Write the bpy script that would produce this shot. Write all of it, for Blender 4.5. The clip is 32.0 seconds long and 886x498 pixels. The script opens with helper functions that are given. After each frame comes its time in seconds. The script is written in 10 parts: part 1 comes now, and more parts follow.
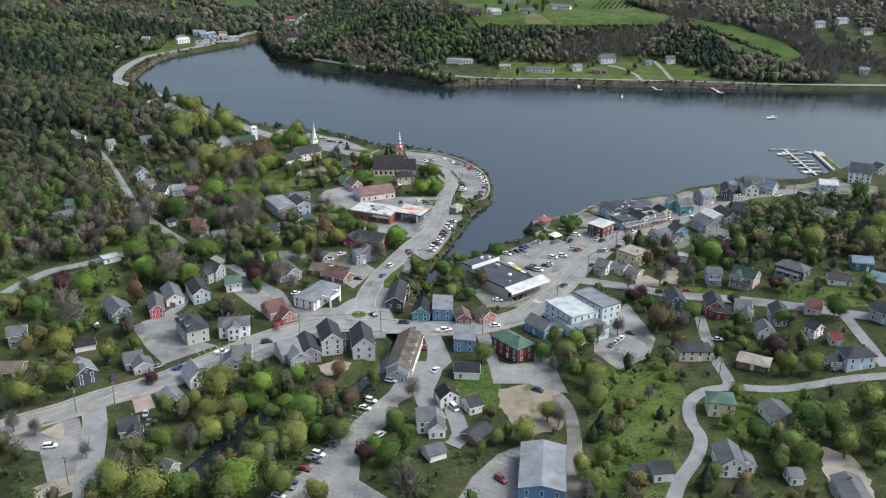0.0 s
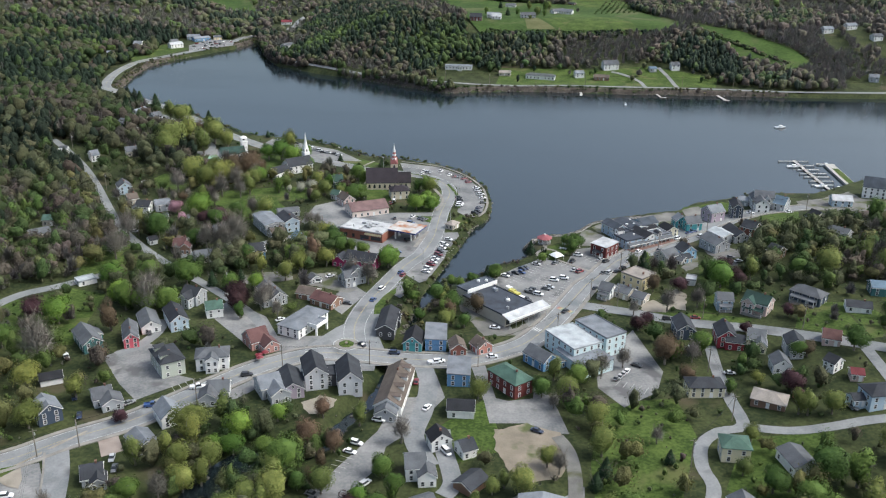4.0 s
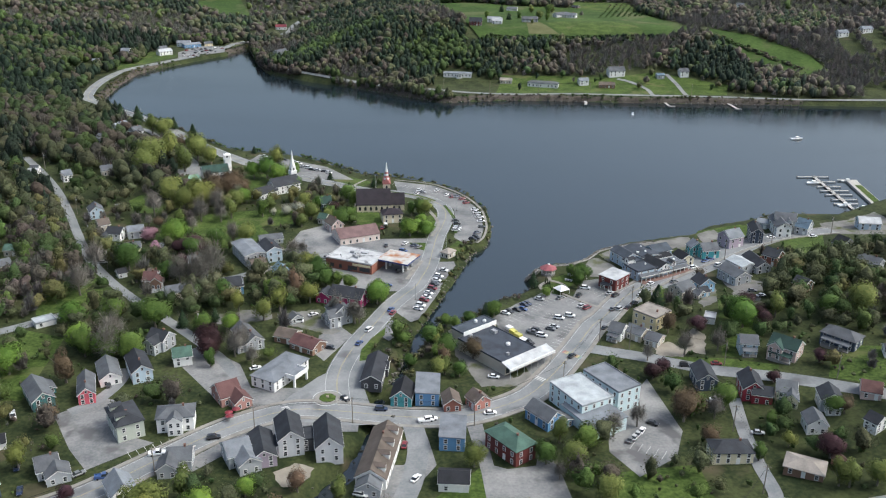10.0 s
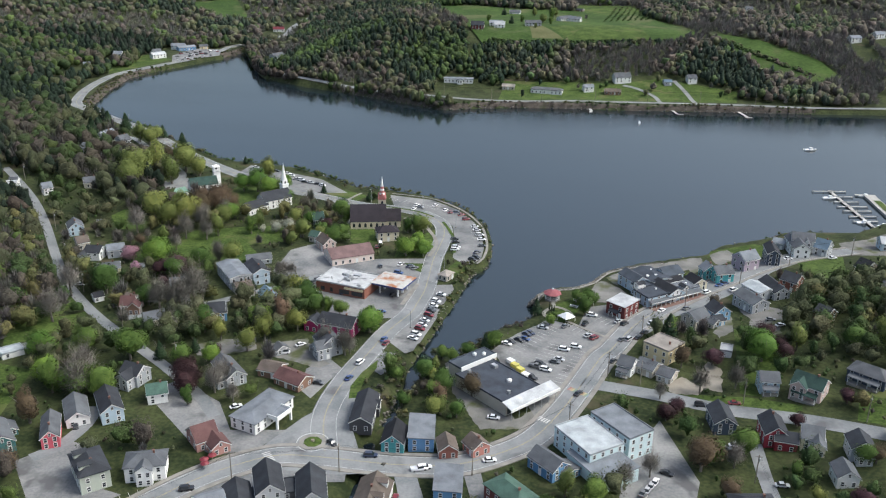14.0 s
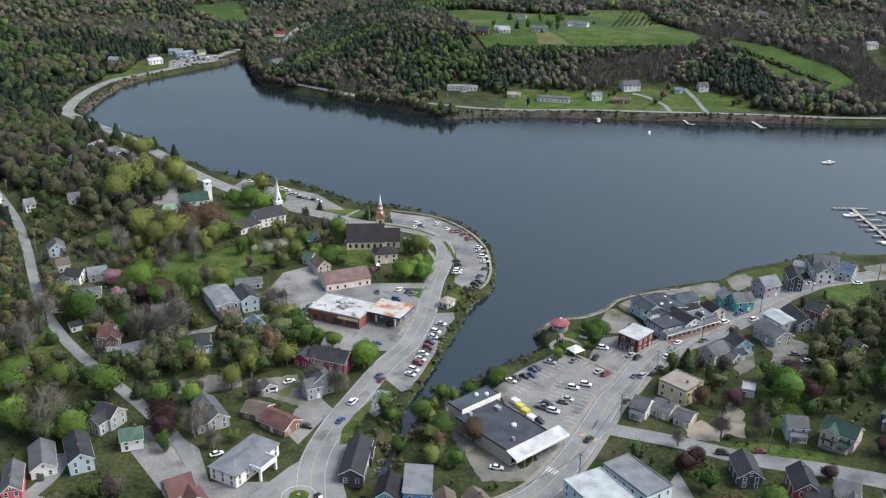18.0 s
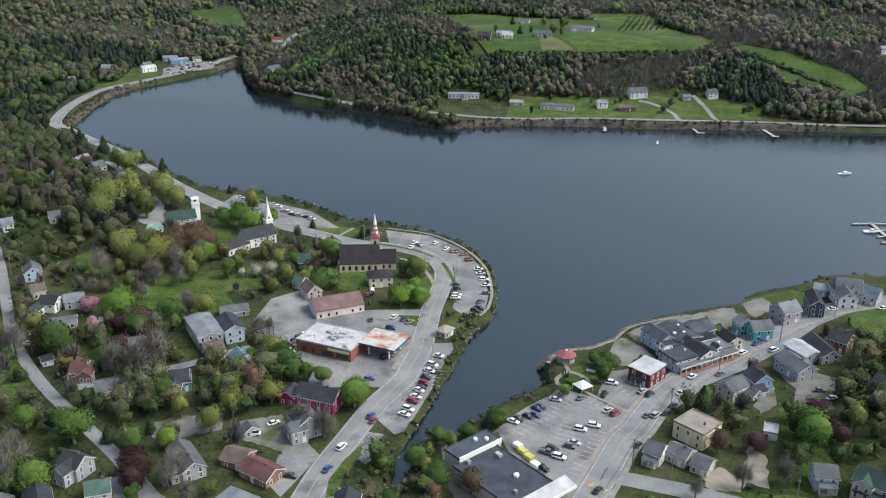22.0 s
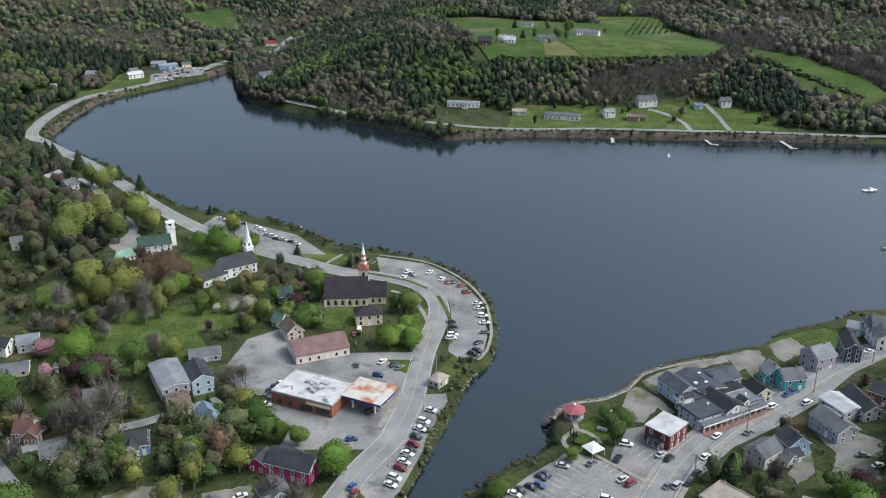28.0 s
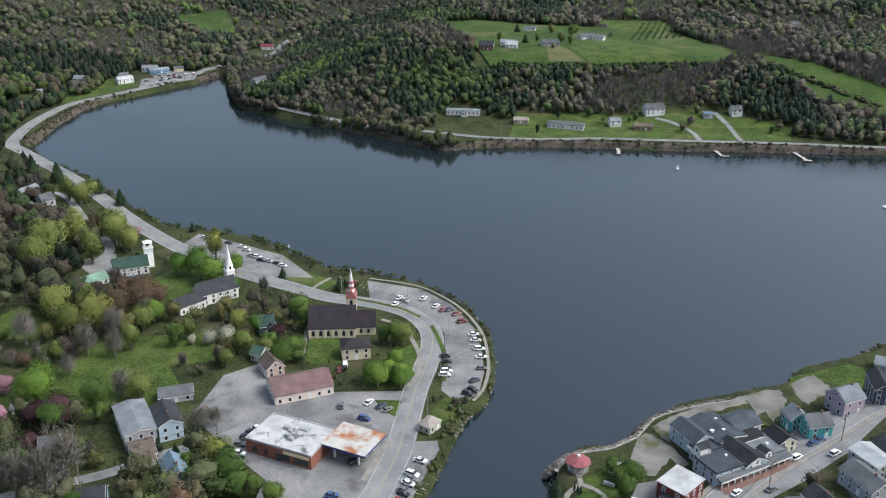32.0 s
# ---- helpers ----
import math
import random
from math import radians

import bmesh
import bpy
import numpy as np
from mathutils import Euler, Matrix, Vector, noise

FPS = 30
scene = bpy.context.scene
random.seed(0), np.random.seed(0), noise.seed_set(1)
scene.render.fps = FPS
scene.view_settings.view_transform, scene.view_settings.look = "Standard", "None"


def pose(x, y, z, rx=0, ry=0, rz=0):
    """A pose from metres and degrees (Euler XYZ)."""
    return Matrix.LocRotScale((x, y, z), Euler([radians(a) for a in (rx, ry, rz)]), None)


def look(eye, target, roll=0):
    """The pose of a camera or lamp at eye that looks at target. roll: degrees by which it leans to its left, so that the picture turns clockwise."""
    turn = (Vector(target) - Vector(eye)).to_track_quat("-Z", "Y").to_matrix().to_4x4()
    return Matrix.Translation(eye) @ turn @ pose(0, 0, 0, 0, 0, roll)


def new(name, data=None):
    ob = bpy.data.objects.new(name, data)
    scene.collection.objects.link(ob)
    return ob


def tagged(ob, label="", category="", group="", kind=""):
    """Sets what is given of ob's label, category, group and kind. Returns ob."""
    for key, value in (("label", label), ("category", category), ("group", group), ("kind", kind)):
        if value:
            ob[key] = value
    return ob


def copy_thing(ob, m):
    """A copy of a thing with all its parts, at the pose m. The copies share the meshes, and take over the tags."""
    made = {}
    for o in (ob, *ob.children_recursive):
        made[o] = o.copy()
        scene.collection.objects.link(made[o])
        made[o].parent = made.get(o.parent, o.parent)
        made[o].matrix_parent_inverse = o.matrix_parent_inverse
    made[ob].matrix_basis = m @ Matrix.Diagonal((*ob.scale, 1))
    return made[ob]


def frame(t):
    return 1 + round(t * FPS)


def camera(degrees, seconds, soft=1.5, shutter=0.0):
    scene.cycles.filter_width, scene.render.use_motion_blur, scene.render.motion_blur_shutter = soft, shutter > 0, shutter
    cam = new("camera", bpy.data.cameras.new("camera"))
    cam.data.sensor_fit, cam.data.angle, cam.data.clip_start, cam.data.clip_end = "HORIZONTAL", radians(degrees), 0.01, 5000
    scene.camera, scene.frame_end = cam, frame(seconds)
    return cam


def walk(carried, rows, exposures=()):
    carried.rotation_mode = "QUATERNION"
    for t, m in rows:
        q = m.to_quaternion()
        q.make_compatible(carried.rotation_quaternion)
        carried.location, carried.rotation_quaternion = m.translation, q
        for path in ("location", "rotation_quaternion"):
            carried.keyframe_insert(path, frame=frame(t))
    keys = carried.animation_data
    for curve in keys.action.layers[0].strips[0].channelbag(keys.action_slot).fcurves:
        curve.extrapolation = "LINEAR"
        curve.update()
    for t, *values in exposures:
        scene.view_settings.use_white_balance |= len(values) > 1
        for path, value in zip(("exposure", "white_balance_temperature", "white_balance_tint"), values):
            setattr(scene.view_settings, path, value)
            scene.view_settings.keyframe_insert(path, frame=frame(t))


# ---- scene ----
cam = camera(52.6, 32.0, soft=1.15)
PATH = [
    (0, (2.537, 2.354, 171.86), (2.538, 4.212, 171.122), 0.9),
    (0.5, (2.924, 5.591, 171.863), (2.924, 7.45, 171.126), 1.0),
    (1, (3.348, 8.777, 171.86), (3.348, 10.636, 171.123), 1.0),
    (1.5, (3.75, 11.988, 171.869), (3.75, 13.847, 171.131), 1.0),
    (2, (4.144, 15.186, 171.868), (4.144, 17.045, 171.13), 1.0),
    (2.5, (4.523, 18.382, 171.869), (4.522, 20.241, 171.132), 1.0),
    (3, (4.873, 21.571, 171.887), (4.871, 23.431, 171.151), 1.0),
    (3.5, (5.195, 24.737, 171.898), (5.193, 26.597, 171.162), 1.0),
    (4, (5.522, 27.882, 171.909), (5.52, 29.742, 171.174), 1.0),
    (4.5, (5.85, 31.069, 171.948), (5.847, 32.929, 171.213), 1.0),
    (6.5, (7.338, 44.081, 172.321), (7.331, 45.941, 171.586), 0.8),
    (7, (7.734, 47.394, 172.342), (7.727, 49.254, 171.606), 0.8),
    (7.5, (8.062, 50.861, 172.351), (8.055, 52.721, 171.615), 0.8),
    (8, (8.313, 54.459, 172.358), (8.305, 56.319, 171.622), 0.7),
    (8.5, (8.506, 58.079, 172.361), (8.497, 59.939, 171.625), 0.8),
    (9, (8.685, 61.652, 172.366), (8.677, 63.511, 171.63), 0.7),
    (9.5, (8.939, 65.139, 172.36), (8.93, 66.998, 171.623), 0.8),
    (10, (9.224, 68.573, 172.36), (9.215, 70.433, 171.624), 0.7),
    (10.5, (9.502, 72.007, 172.374), (9.492, 73.867, 171.638), 0.8),
    (11, (9.739, 75.462, 172.397), (9.729, 77.322, 171.661), 0.8),
    (11.5, (9.951, 78.947, 172.43), (9.941, 80.806, 171.694), 0.8),
    (12, (10.15, 82.439, 172.466), (10.139, 84.298, 171.73), 0.9),
    (12.5, (10.33, 85.962, 172.507), (10.319, 87.822, 171.77), 0.9),
    (13, (10.498, 89.499, 172.556), (10.487, 91.359, 171.82), 0.9),
    (13.5, (10.673, 92.975, 172.554), (10.661, 94.835, 171.818), 1.0),
    (14, (10.839, 96.455, 172.567), (10.826, 98.314, 171.831), 0.9),
    (14.5, (11.004, 99.928, 172.604), (10.99, 101.787, 171.867), 0.9),
    (16.5, (11.638, 113.794, 173.013), (11.619, 115.654, 172.276), 1.0),
    (17, (11.85, 117.225, 173.066), (11.829, 119.085, 172.331), 1.0),
    (17.5, (12.085, 120.646, 173.115), (12.062, 122.506, 172.381), 1.0),
    (18, (12.327, 124.081, 173.167), (12.303, 125.941, 172.433), 0.9),
    (18.5, (12.594, 127.512, 173.213), (12.568, 129.372, 172.479), 0.9),
    (19, (12.881, 130.928, 173.251), (12.854, 132.789, 172.518), 0.9),
    (19.5, (13.207, 134.32, 173.287), (13.179, 136.181, 172.555), 0.9),
    (20, (13.532, 137.681, 173.311), (13.502, 139.542, 172.579), 0.8),
    (20.5, (13.87, 141.017, 173.316), (13.838, 142.878, 172.585), 0.8),
    (21, (14.223, 144.341, 173.302), (14.19, 146.203, 172.571), 0.8),
    (21.5, (14.517, 147.658, 173.279), (14.483, 149.519, 172.548), 0.7),
    (22, (14.747, 150.947, 173.26), (14.713, 152.809, 172.529), 0.6),
    (22.5, (14.945, 154.205, 173.239), (14.91, 156.067, 172.508), 0.6),
    (23, (15.133, 157.446, 173.211), (15.098, 159.307, 172.481), 0.6),
    (23.5, (15.331, 160.74, 173.189), (15.295, 162.601, 172.458), 0.6),
    (24, (15.521, 164.021, 173.159), (15.485, 165.883, 172.428), 0.6),
    (24.5, (15.717, 167.362, 173.137), (15.68, 169.223, 172.405), 0.6),
    (25, (15.942, 170.779, 173.12), (15.905, 172.639, 172.388), 0.6),
    (25.5, (16.205, 174.321, 173.108), (16.167, 176.181, 172.375), 0.5),
    (27.5, (17.254, 188.902, 172.929), (17.213, 190.762, 172.196), 0.4),
    (28, (17.507, 192.635, 172.883), (17.466, 194.495, 172.15), 0.5),
    (28.5, (17.789, 196.437, 172.832), (17.748, 198.297, 172.098), 0.4),
    (29, (18.096, 200.34, 172.768), (18.054, 202.2, 172.034), 0.4),
    (29.5, (18.41, 204.317, 172.71), (18.367, 206.177, 171.976), 0.5),
    (30, (18.733, 208.267, 172.652), (18.689, 210.127, 171.918), 0.6),
    (30.5, (19.097, 212.172, 172.604), (19.052, 214.032, 171.87), 0.6),
    (31, (19.505, 215.996, 172.558), (19.46, 217.856, 171.824), 0.6),
    (31.5, (19.953, 219.795, 172.53), (19.907, 221.656, 171.796), 0.7),
    (32, (20.461, 223.615, 172.514), (20.413, 225.475, 171.781), 0.6),
]
walk(cam, [(t, look(eye, target, roll)) for t, eye, target, roll in PATH], exposures=[(0, 0.72, 6050, 5), (12, 0.69, 6050, 5), (20, 0.63, 6050, 5), (32, 0.62, 6000, 5)])
# ---- daylight: thin even overcast ----
world = bpy.data.worlds.new("overcast_sky")
scene.world = world
world.use_nodes = True
wn, wl = world.node_tree.nodes, world.node_tree.links
sky = wn.new("ShaderNodeTexSky")
sky.sky_type, sky.sun_disc = "NISHITA", False
sky.sun_elevation, sky.sun_rotation = radians(52), radians(93)
sky.air_density, sky.dust_density, sky.ozone_density = 1.0, 7.0, 1.0
hsv = wn.new("ShaderNodeHueSaturation")
hsv.inputs["Saturation"].default_value = 0.85
wl.new(sky.outputs[0], hsv.inputs["Color"])
wl.new(hsv.outputs[0], wn["Background"].inputs["Color"])
wn["Background"].inputs["Strength"].default_value = 0.142
sun = bpy.data.lights.new("sun", "SUN")
sun.energy, sun.angle, sun.color = 0.9, radians(25), (1.0, 0.985, 0.96)
sun_ob = new("sun", sun)
sun_ob.matrix_world = look((184, 50, 236), (0, 60, 0))


# ---- materials ----
def nodes_of(name):
    m = bpy.data.materials.new(name)
    m.use_nodes = True
    return m, m.node_tree.nodes, m.node_tree.links, m.node_tree.nodes["Principled BSDF"]


def surface(name, a, b, rough=0.8, scale=0.3, fine=6.0, bump=0.2, vary=0.0, metal=0.0, spots=None, gain=0.9):
    """Two base colours mixed by coarse and fine noise in world metres, a fine relief, and some difference from thing to thing."""
    m, n, l, bsdf = nodes_of(name)
    geo = n.new("ShaderNodeNewGeometry")
    co, fi = n.new("ShaderNodeTexNoise"), n.new("ShaderNodeTexNoise")
    for t, s in ((co, scale), (fi, fine)):
        t.inputs["Scale"].default_value, t.inputs["Detail"].default_value = s, 5
        l.new(geo.outputs["Position"], t.inputs["Vector"])
    add = n.new("ShaderNodeMath")
    add.operation, add.use_clamp = "MULTIPLY_ADD", True
    l.new(fi.outputs[0], add.inputs[0])
    add.inputs[1].default_value = gain
    sub = n.new("ShaderNodeMath")
    sub.operation = "MULTIPLY_ADD"
    l.new(co.outputs[0], sub.inputs[0])
    sub.inputs[1].default_value, sub.inputs[2].default_value = 2.2, -1.1 - (gain - 0.9) * 0.5
    l.new(sub.outputs[0], add.inputs[2])
    mix = n.new("ShaderNodeMix")
    mix.data_type = "RGBA"
    mix.inputs["A"].default_value, mix.inputs["B"].default_value = (*a, 1), (*b, 1)
    l.new(add.outputs[0], mix.inputs["Factor"])
    out = mix.outputs["Result"]
    if spots:
        st = n.new("ShaderNodeTexNoise")
        st.inputs["Scale"].default_value, st.inputs["Detail"].default_value = spots[1], 3
        l.new(geo.outputs["Position"], st.inputs["Vector"])
        ra = n.new("ShaderNodeMapRange")
        ra.inputs["From Min"].default_value, ra.inputs["From Max"].default_value = spots[2], spots[2] + 0.12
        l.new(st.outputs[0], ra.inputs["Value"])
        m2 = n.new("ShaderNodeMix")
        m2.data_type = "RGBA"
        l.new(ra.outputs[0], m2.inputs["Factor"])
        l.new(out, m2.inputs["A"])
        m2.inputs["B"].default_value = (*spots[0], 1)
        out = m2.outputs["Result"]
    if vary:
        info, hs = n.new("ShaderNodeObjectInfo"), n.new("ShaderNodeHueSaturation")
        rv, rh = n.new("ShaderNodeMapRange"), n.new("ShaderNodeMapRange")
        rv.inputs["To Min"].default_value, rv.inputs["To Max"].default_value = 1 - vary, 1 + vary
        rh.inputs["To Min"].default_value, rh.inputs["To Max"].default_value = 0.5 + vary * 0.06, 0.5 - vary * 0.06
        l.new(info.outputs["Random"], rv.inputs["Value"])
        l.new(info.outputs["Random"], rh.inputs["Value"])
        l.new(rv.outputs[0], hs.inputs["Value"])
        l.new(rh.outputs[0], hs.inputs["Hue"])
        l.new(out, hs.inputs["Color"])
        out = hs.outputs[0]
    l.new(out, bsdf.inputs["Base Color"])
    bsdf.inputs["Roughness"].default_value, bsdf.inputs["Metallic"].default_value = rough, metal
    if rough > 0.8:
        bsdf.inputs["Specular IOR Level"].default_value = 0.2
    if bump:
        bp = n.new("ShaderNodeBump")
        bp.inputs["Strength"].default_value, bp.inputs["Distance"].default_value = bump, 0.1
        l.new(fi.outputs[0], bp.inputs["Height"])
        l.new(bp.outputs[0], bsdf.inputs["Normal"])
    return m


def shade(c, f):
    return tuple(min(1.0, v * f) for v in c)


def foliage(name, a, b, rough=0.75):
    """Leaves: colour varies from tree to tree and from clump to clump."""
    m, n, l, bsdf = nodes_of(name)
    info, geo = n.new("ShaderNodeObjectInfo"), n.new("ShaderNodeNewGeometry")
    mix = n.new("ShaderNodeMix")
    mix.data_type = "RGBA"
    mix.inputs["A"].default_value, mix.inputs["B"].default_value = (*a, 1), (*b, 1)
    l.new(geo.outputs["Random Per Island"], mix.inputs["Factor"])
    hs, rv, rh = n.new("ShaderNodeHueSaturation"), n.new("ShaderNodeMapRange"), n.new("ShaderNodeMapRange")
    rv.inputs["To Min"].default_value, rv.inputs["To Max"].default_value = 0.72, 1.3
    rh.inputs["To Min"].default_value, rh.inputs["To Max"].default_value = 0.515, 0.485
    l.new(info.outputs["Random"], rv.inputs["Value"])
    l.new(info.outputs["Random"], rh.inputs["Value"])
    l.new(rv.outputs[0], hs.inputs["Value"])
    l.new(rh.outputs[0], hs.inputs["Hue"])
    l.new(mix.outputs["Result"], hs.inputs["Color"])
    l.new(hs.outputs[0], bsdf.inputs["Base Color"])
    bsdf.inputs["Roughness"].default_value = rough
    bsdf.inputs["Specular IOR Level"].default_value = 0.2
    return m


def woods_material(name):
    """Far woods: each tree carries its own leaf colour as an attribute, broken up by leaf clumps and twigs."""
    m, n, l, bsdf = nodes_of(name)
    at, geo = n.new("ShaderNodeAttribute"), n.new("ShaderNodeNewGeometry")
    at.attribute_name = "leaf_colour"
    clump, fine = n.new("ShaderNodeTexNoise"), n.new("ShaderNodeTexNoise")
    for t, sc, de in ((clump, 0.55, 3), (fine, 2.4, 2)):
        t.inputs["Scale"].default_value, t.inputs["Detail"].default_value = sc, de
        l.new(geo.outputs["Position"], t.inputs["Vector"])
    ad = n.new("ShaderNodeMath")
    l.new(clump.outputs[0], ad.inputs[0])
    l.new(fine.outputs[0], ad.inputs[1])
    hs, rv = n.new("ShaderNodeHueSaturation"), n.new("ShaderNodeMapRange")
    rv.inputs["From Min"].default_value, rv.inputs["From Max"].default_value = 0.72, 1.28
    rv.inputs["To Min"].default_value, rv.inputs["To Max"].default_value = 0.55, 1.45
    l.new(ad.outputs[0], rv.inputs["Value"])
    l.new(rv.outputs[0], hs.inputs["Value"])
    l.new(at.outputs["Color"], hs.inputs["Color"])
    l.new(hs.outputs[0], bsdf.inputs["Base Color"])
    bp = n.new("ShaderNodeBump")
    bp.inputs["Strength"].default_value, bp.inputs["Distance"].default_value = 0.7, 0.5
    l.new(ad.outputs[0], bp.inputs["Height"])
    l.new(bp.outputs[0], bsdf.inputs["Normal"])
    bsdf.inputs["Roughness"].default_value = 0.9
    bsdf.inputs["Specular IOR Level"].default_value = 0.08
    return m


def water_material():
    m, n, l, bsdf = nodes_of("river_water")
    geo = n.new("ShaderNodeNewGeometry")
    bsdf.inputs["Base Color"].default_value = (0.011, 0.018, 0.022, 1)
    bsdf.inputs["IOR"].default_value = 1.75
    # cat's-paws: wind-ruffled and calmer water differ in roughness
    big = n.new("ShaderNodeTexNoise")
    mp = n.new("ShaderNodeMapping")
    mp.inputs["Scale"].default_value, mp.inputs["Rotation"].default_value = (0.006, 0.015, 1), (0, 0, 0.16)
    l.new(geo.outputs["Position"], mp.inputs["Vector"])
    l.new(mp.outputs[0], big.inputs["Vector"])
    big.inputs["Scale"].default_value, big.inputs["Detail"].default_value = 1.0, 6
    rr = n.new("ShaderNodeMapRange")
    rr.inputs["From Min"].default_value, rr.inputs["From Max"].default_value = 0.42, 0.62
    rr.inputs["To Min"].default_value, rr.inputs["To Max"].default_value = 0.03, 0.14
    l.new(big.outputs[0], rr.inputs["Value"])
    l.new(rr.outputs[0], bsdf.inputs["Roughness"])
    w1, w2 = n.new("ShaderNodeTexNoise"), n.new("ShaderNodeTexNoise")
    for w, s in ((w1, 0.25), (w2, 1.1)):
        w.inputs["Scale"].default_value, w.inputs["Detail"].default_value = s, 3
        l.new(geo.outputs["Position"], w.inputs["Vector"])
    ad = n.new("ShaderNodeMath")
    l.new(w1.outputs[0], ad.inputs[0])
    l.new(w2.outputs[0], ad.inputs[1])
    bp = n.new("ShaderNodeBump")
    bp.inputs["Strength"].default_value, bp.inputs["Distance"].default_value = 0.16, 0.20
    l.new(ad.outputs[0], bp.inputs["Height"])
    l.new(bp.outputs[0], bsdf.inputs["Normal"])
    return m


ASPHALT = surface("worn_asphalt", (0.150, 0.160, 0.166), (0.250, 0.255, 0.256), 0.9, 0.12, 1.2, 0.1, spots=((0.115, 0.115, 0.12), 0.08, 0.60), gain=1.1)
LOTPAVE = surface("parking_asphalt", (0.120, 0.125, 0.130), (0.262, 0.259, 0.252), 0.9, 0.09, 1.0, 0.1, spots=((0.105, 0.105, 0.107), 0.10, 0.57), gain=1.1)
GRAVEL = surface("pale_gravel", (0.19, 0.17, 0.138), (0.32, 0.29, 0.245), 0.95, 0.15, 4.0, 0.3, spots=((0.14, 0.13, 0.09), 0.12, 0.57))
GREYGRAVEL = surface("grey_gravel", (0.112, 0.110, 0.103), (0.215, 0.209, 0.195), 0.95, 0.15, 3.0, 0.3, spots=((0.075, 0.085, 0.035), 0.10, 0.56))
DRIVEPAVE = surface("beige_paving", (0.22, 0.18, 0.155), (0.30, 0.255, 0.225), 0.9, 0.3, 5.0, 0.15)
DIRT = surface("bare_dirt", (0.15, 0.13, 0.10), (0.27, 0.235, 0.185), 0.95, 0.12, 3.0, 0.3, spots=((0.085, 0.10, 0.04), 0.11, 0.55))
CONCRETE = surface("concrete", (0.18, 0.172, 0.156), (0.275, 0.262, 0.238), 0.9, 0.3, 4.0, 0.1)
PAINTLINE = surface("road_paint", (0.38, 0.38, 0.37), (0.58, 0.58, 0.56), 0.8, 0.5, 8.0, 0)
YELLOWLINE = surface("yellow_road_paint", (0.27, 0.23, 0.13), (0.34, 0.29, 0.17), 0.8, 0.5, 8.0, 0)
BRICKPAVE = surface("brick_paving", (0.14, 0.082, 0.068), (0.21, 0.135, 0.115), 0.9, 0.5, 6, 0.2)
GRASS = surface("lawn_grass", (0.028, 0.050, 0.009), (0.080, 0.116, 0.026), 0.95, 0.10, 0.8, 0.8, spots=((0.090, 0.100, 0.036), 0.07, 0.58), gain=2.4)
FIELD = surface("pasture_grass", (0.025, 0.050, 0.009), (0.058, 0.096, 0.021), 0.95, 0.03, 0.3, 0.6, spots=((0.085, 0.095, 0.040), 0.025, 0.55), gain=2.0)
ROUGHLAND = surface("rough_ground", (0.015, 0.023, 0.008), (0.056, 0.066, 0.024), 0.95, 0.09, 0.7, 0.8, spots=((0.070, 0.060, 0.036), 0.06, 0.60), gain=2.0)
DIRTSTRIP = surface("fallow_grass", (0.080, 0.088, 0.034), (0.125, 0.120, 0.060), 0.95, 0.08, 0.6, 0.5, gain=1.6)
EARTHBANK = surface("bank_earth", (0.040, 0.034, 0.028), (0.115, 0.098, 0.082), 0.95, 0.15, 1.2, 0.6, spots=((0.045, 0.050, 0.024), 0.09, 0.58), gain=1.8)
ROCK = surface("shore_rock", (0.07, 0.065, 0.055), (0.20, 0.185, 0.165), 0.9, 0.5, 3.0, 0.4, vary=0.25)
WATER = water_material()
WOODY = surface("bark", (0.12, 0.105, 0.09), (0.21, 0.19, 0.165), 0.95, 0.5, 6, 0.3)
DARKGLASS = surface("window_glass", (0.02, 0.025, 0.03), (0.05, 0.055, 0.06), 0.08, 0.3, 1.0, 0)
WHITE = surface("white_paint", (0.66, 0.66, 0.64), (0.78, 0.78, 0.76), 0.6, 0.4, 5, 0.05)
STONEWALL = surface("foundation_stone", (0.2, 0.19, 0.18), (0.32, 0.31, 0.29), 0.9, 0.5, 3, 0.3)
BRICK = surface("red_brick", (0.14, 0.075, 0.06), (0.21, 0.12, 0.095), 0.9, 0.4, 5, 0.2)
RUBBER = surface("tyre_rubber", (0.015, 0.015, 0.015), (0.03, 0.03, 0.03), 0.85, 2, 10, 0)
CHROME = surface("wheel_rim", (0.4, 0.4, 0.42), (0.5, 0.5, 0.5), 0.35, 1, 5, 0, metal=0.8)

WALLS = dict(
    white=(0.76, 0.76, 0.74), cream=(0.68, 0.62, 0.45), grey=(0.36, 0.38, 0.40), slate=(0.26, 0.32, 0.37), ltblue=(0.42, 0.52, 0.60), blue=(0.12, 0.26, 0.45),
    navy=(0.045, 0.065, 0.10), teal=(0.05, 0.15, 0.15), aqua=(0.07, 0.30, 0.32), red=(0.125, 0.026, 0.022), crimson=(0.24, 0.022, 0.035), skyblue=(0.22, 0.40, 0.56), pink=(0.55, 0.10, 0.13),
    rose=(0.50, 0.39, 0.35), salmon=(0.46, 0.20, 0.16), yellow=(0.72, 0.61, 0.37), palegrey=(0.53, 0.54, 0.56), stonecream=(0.64, 0.57, 0.43), palerose=(0.66, 0.57, 0.51), brown=(0.20, 0.12, 0.08), brick=(0.22, 0.085, 0.06),
    mauve=(0.38, 0.32, 0.38), sage=(0.40, 0.43, 0.37), magenta=(0.32, 0.02, 0.11), paleblue=(0.58, 0.70, 0.72), beige=(0.46, 0.42, 0.35),
    dark=(0.06, 0.06, 0.065), dustyrose=(0.45, 0.24, 0.21))
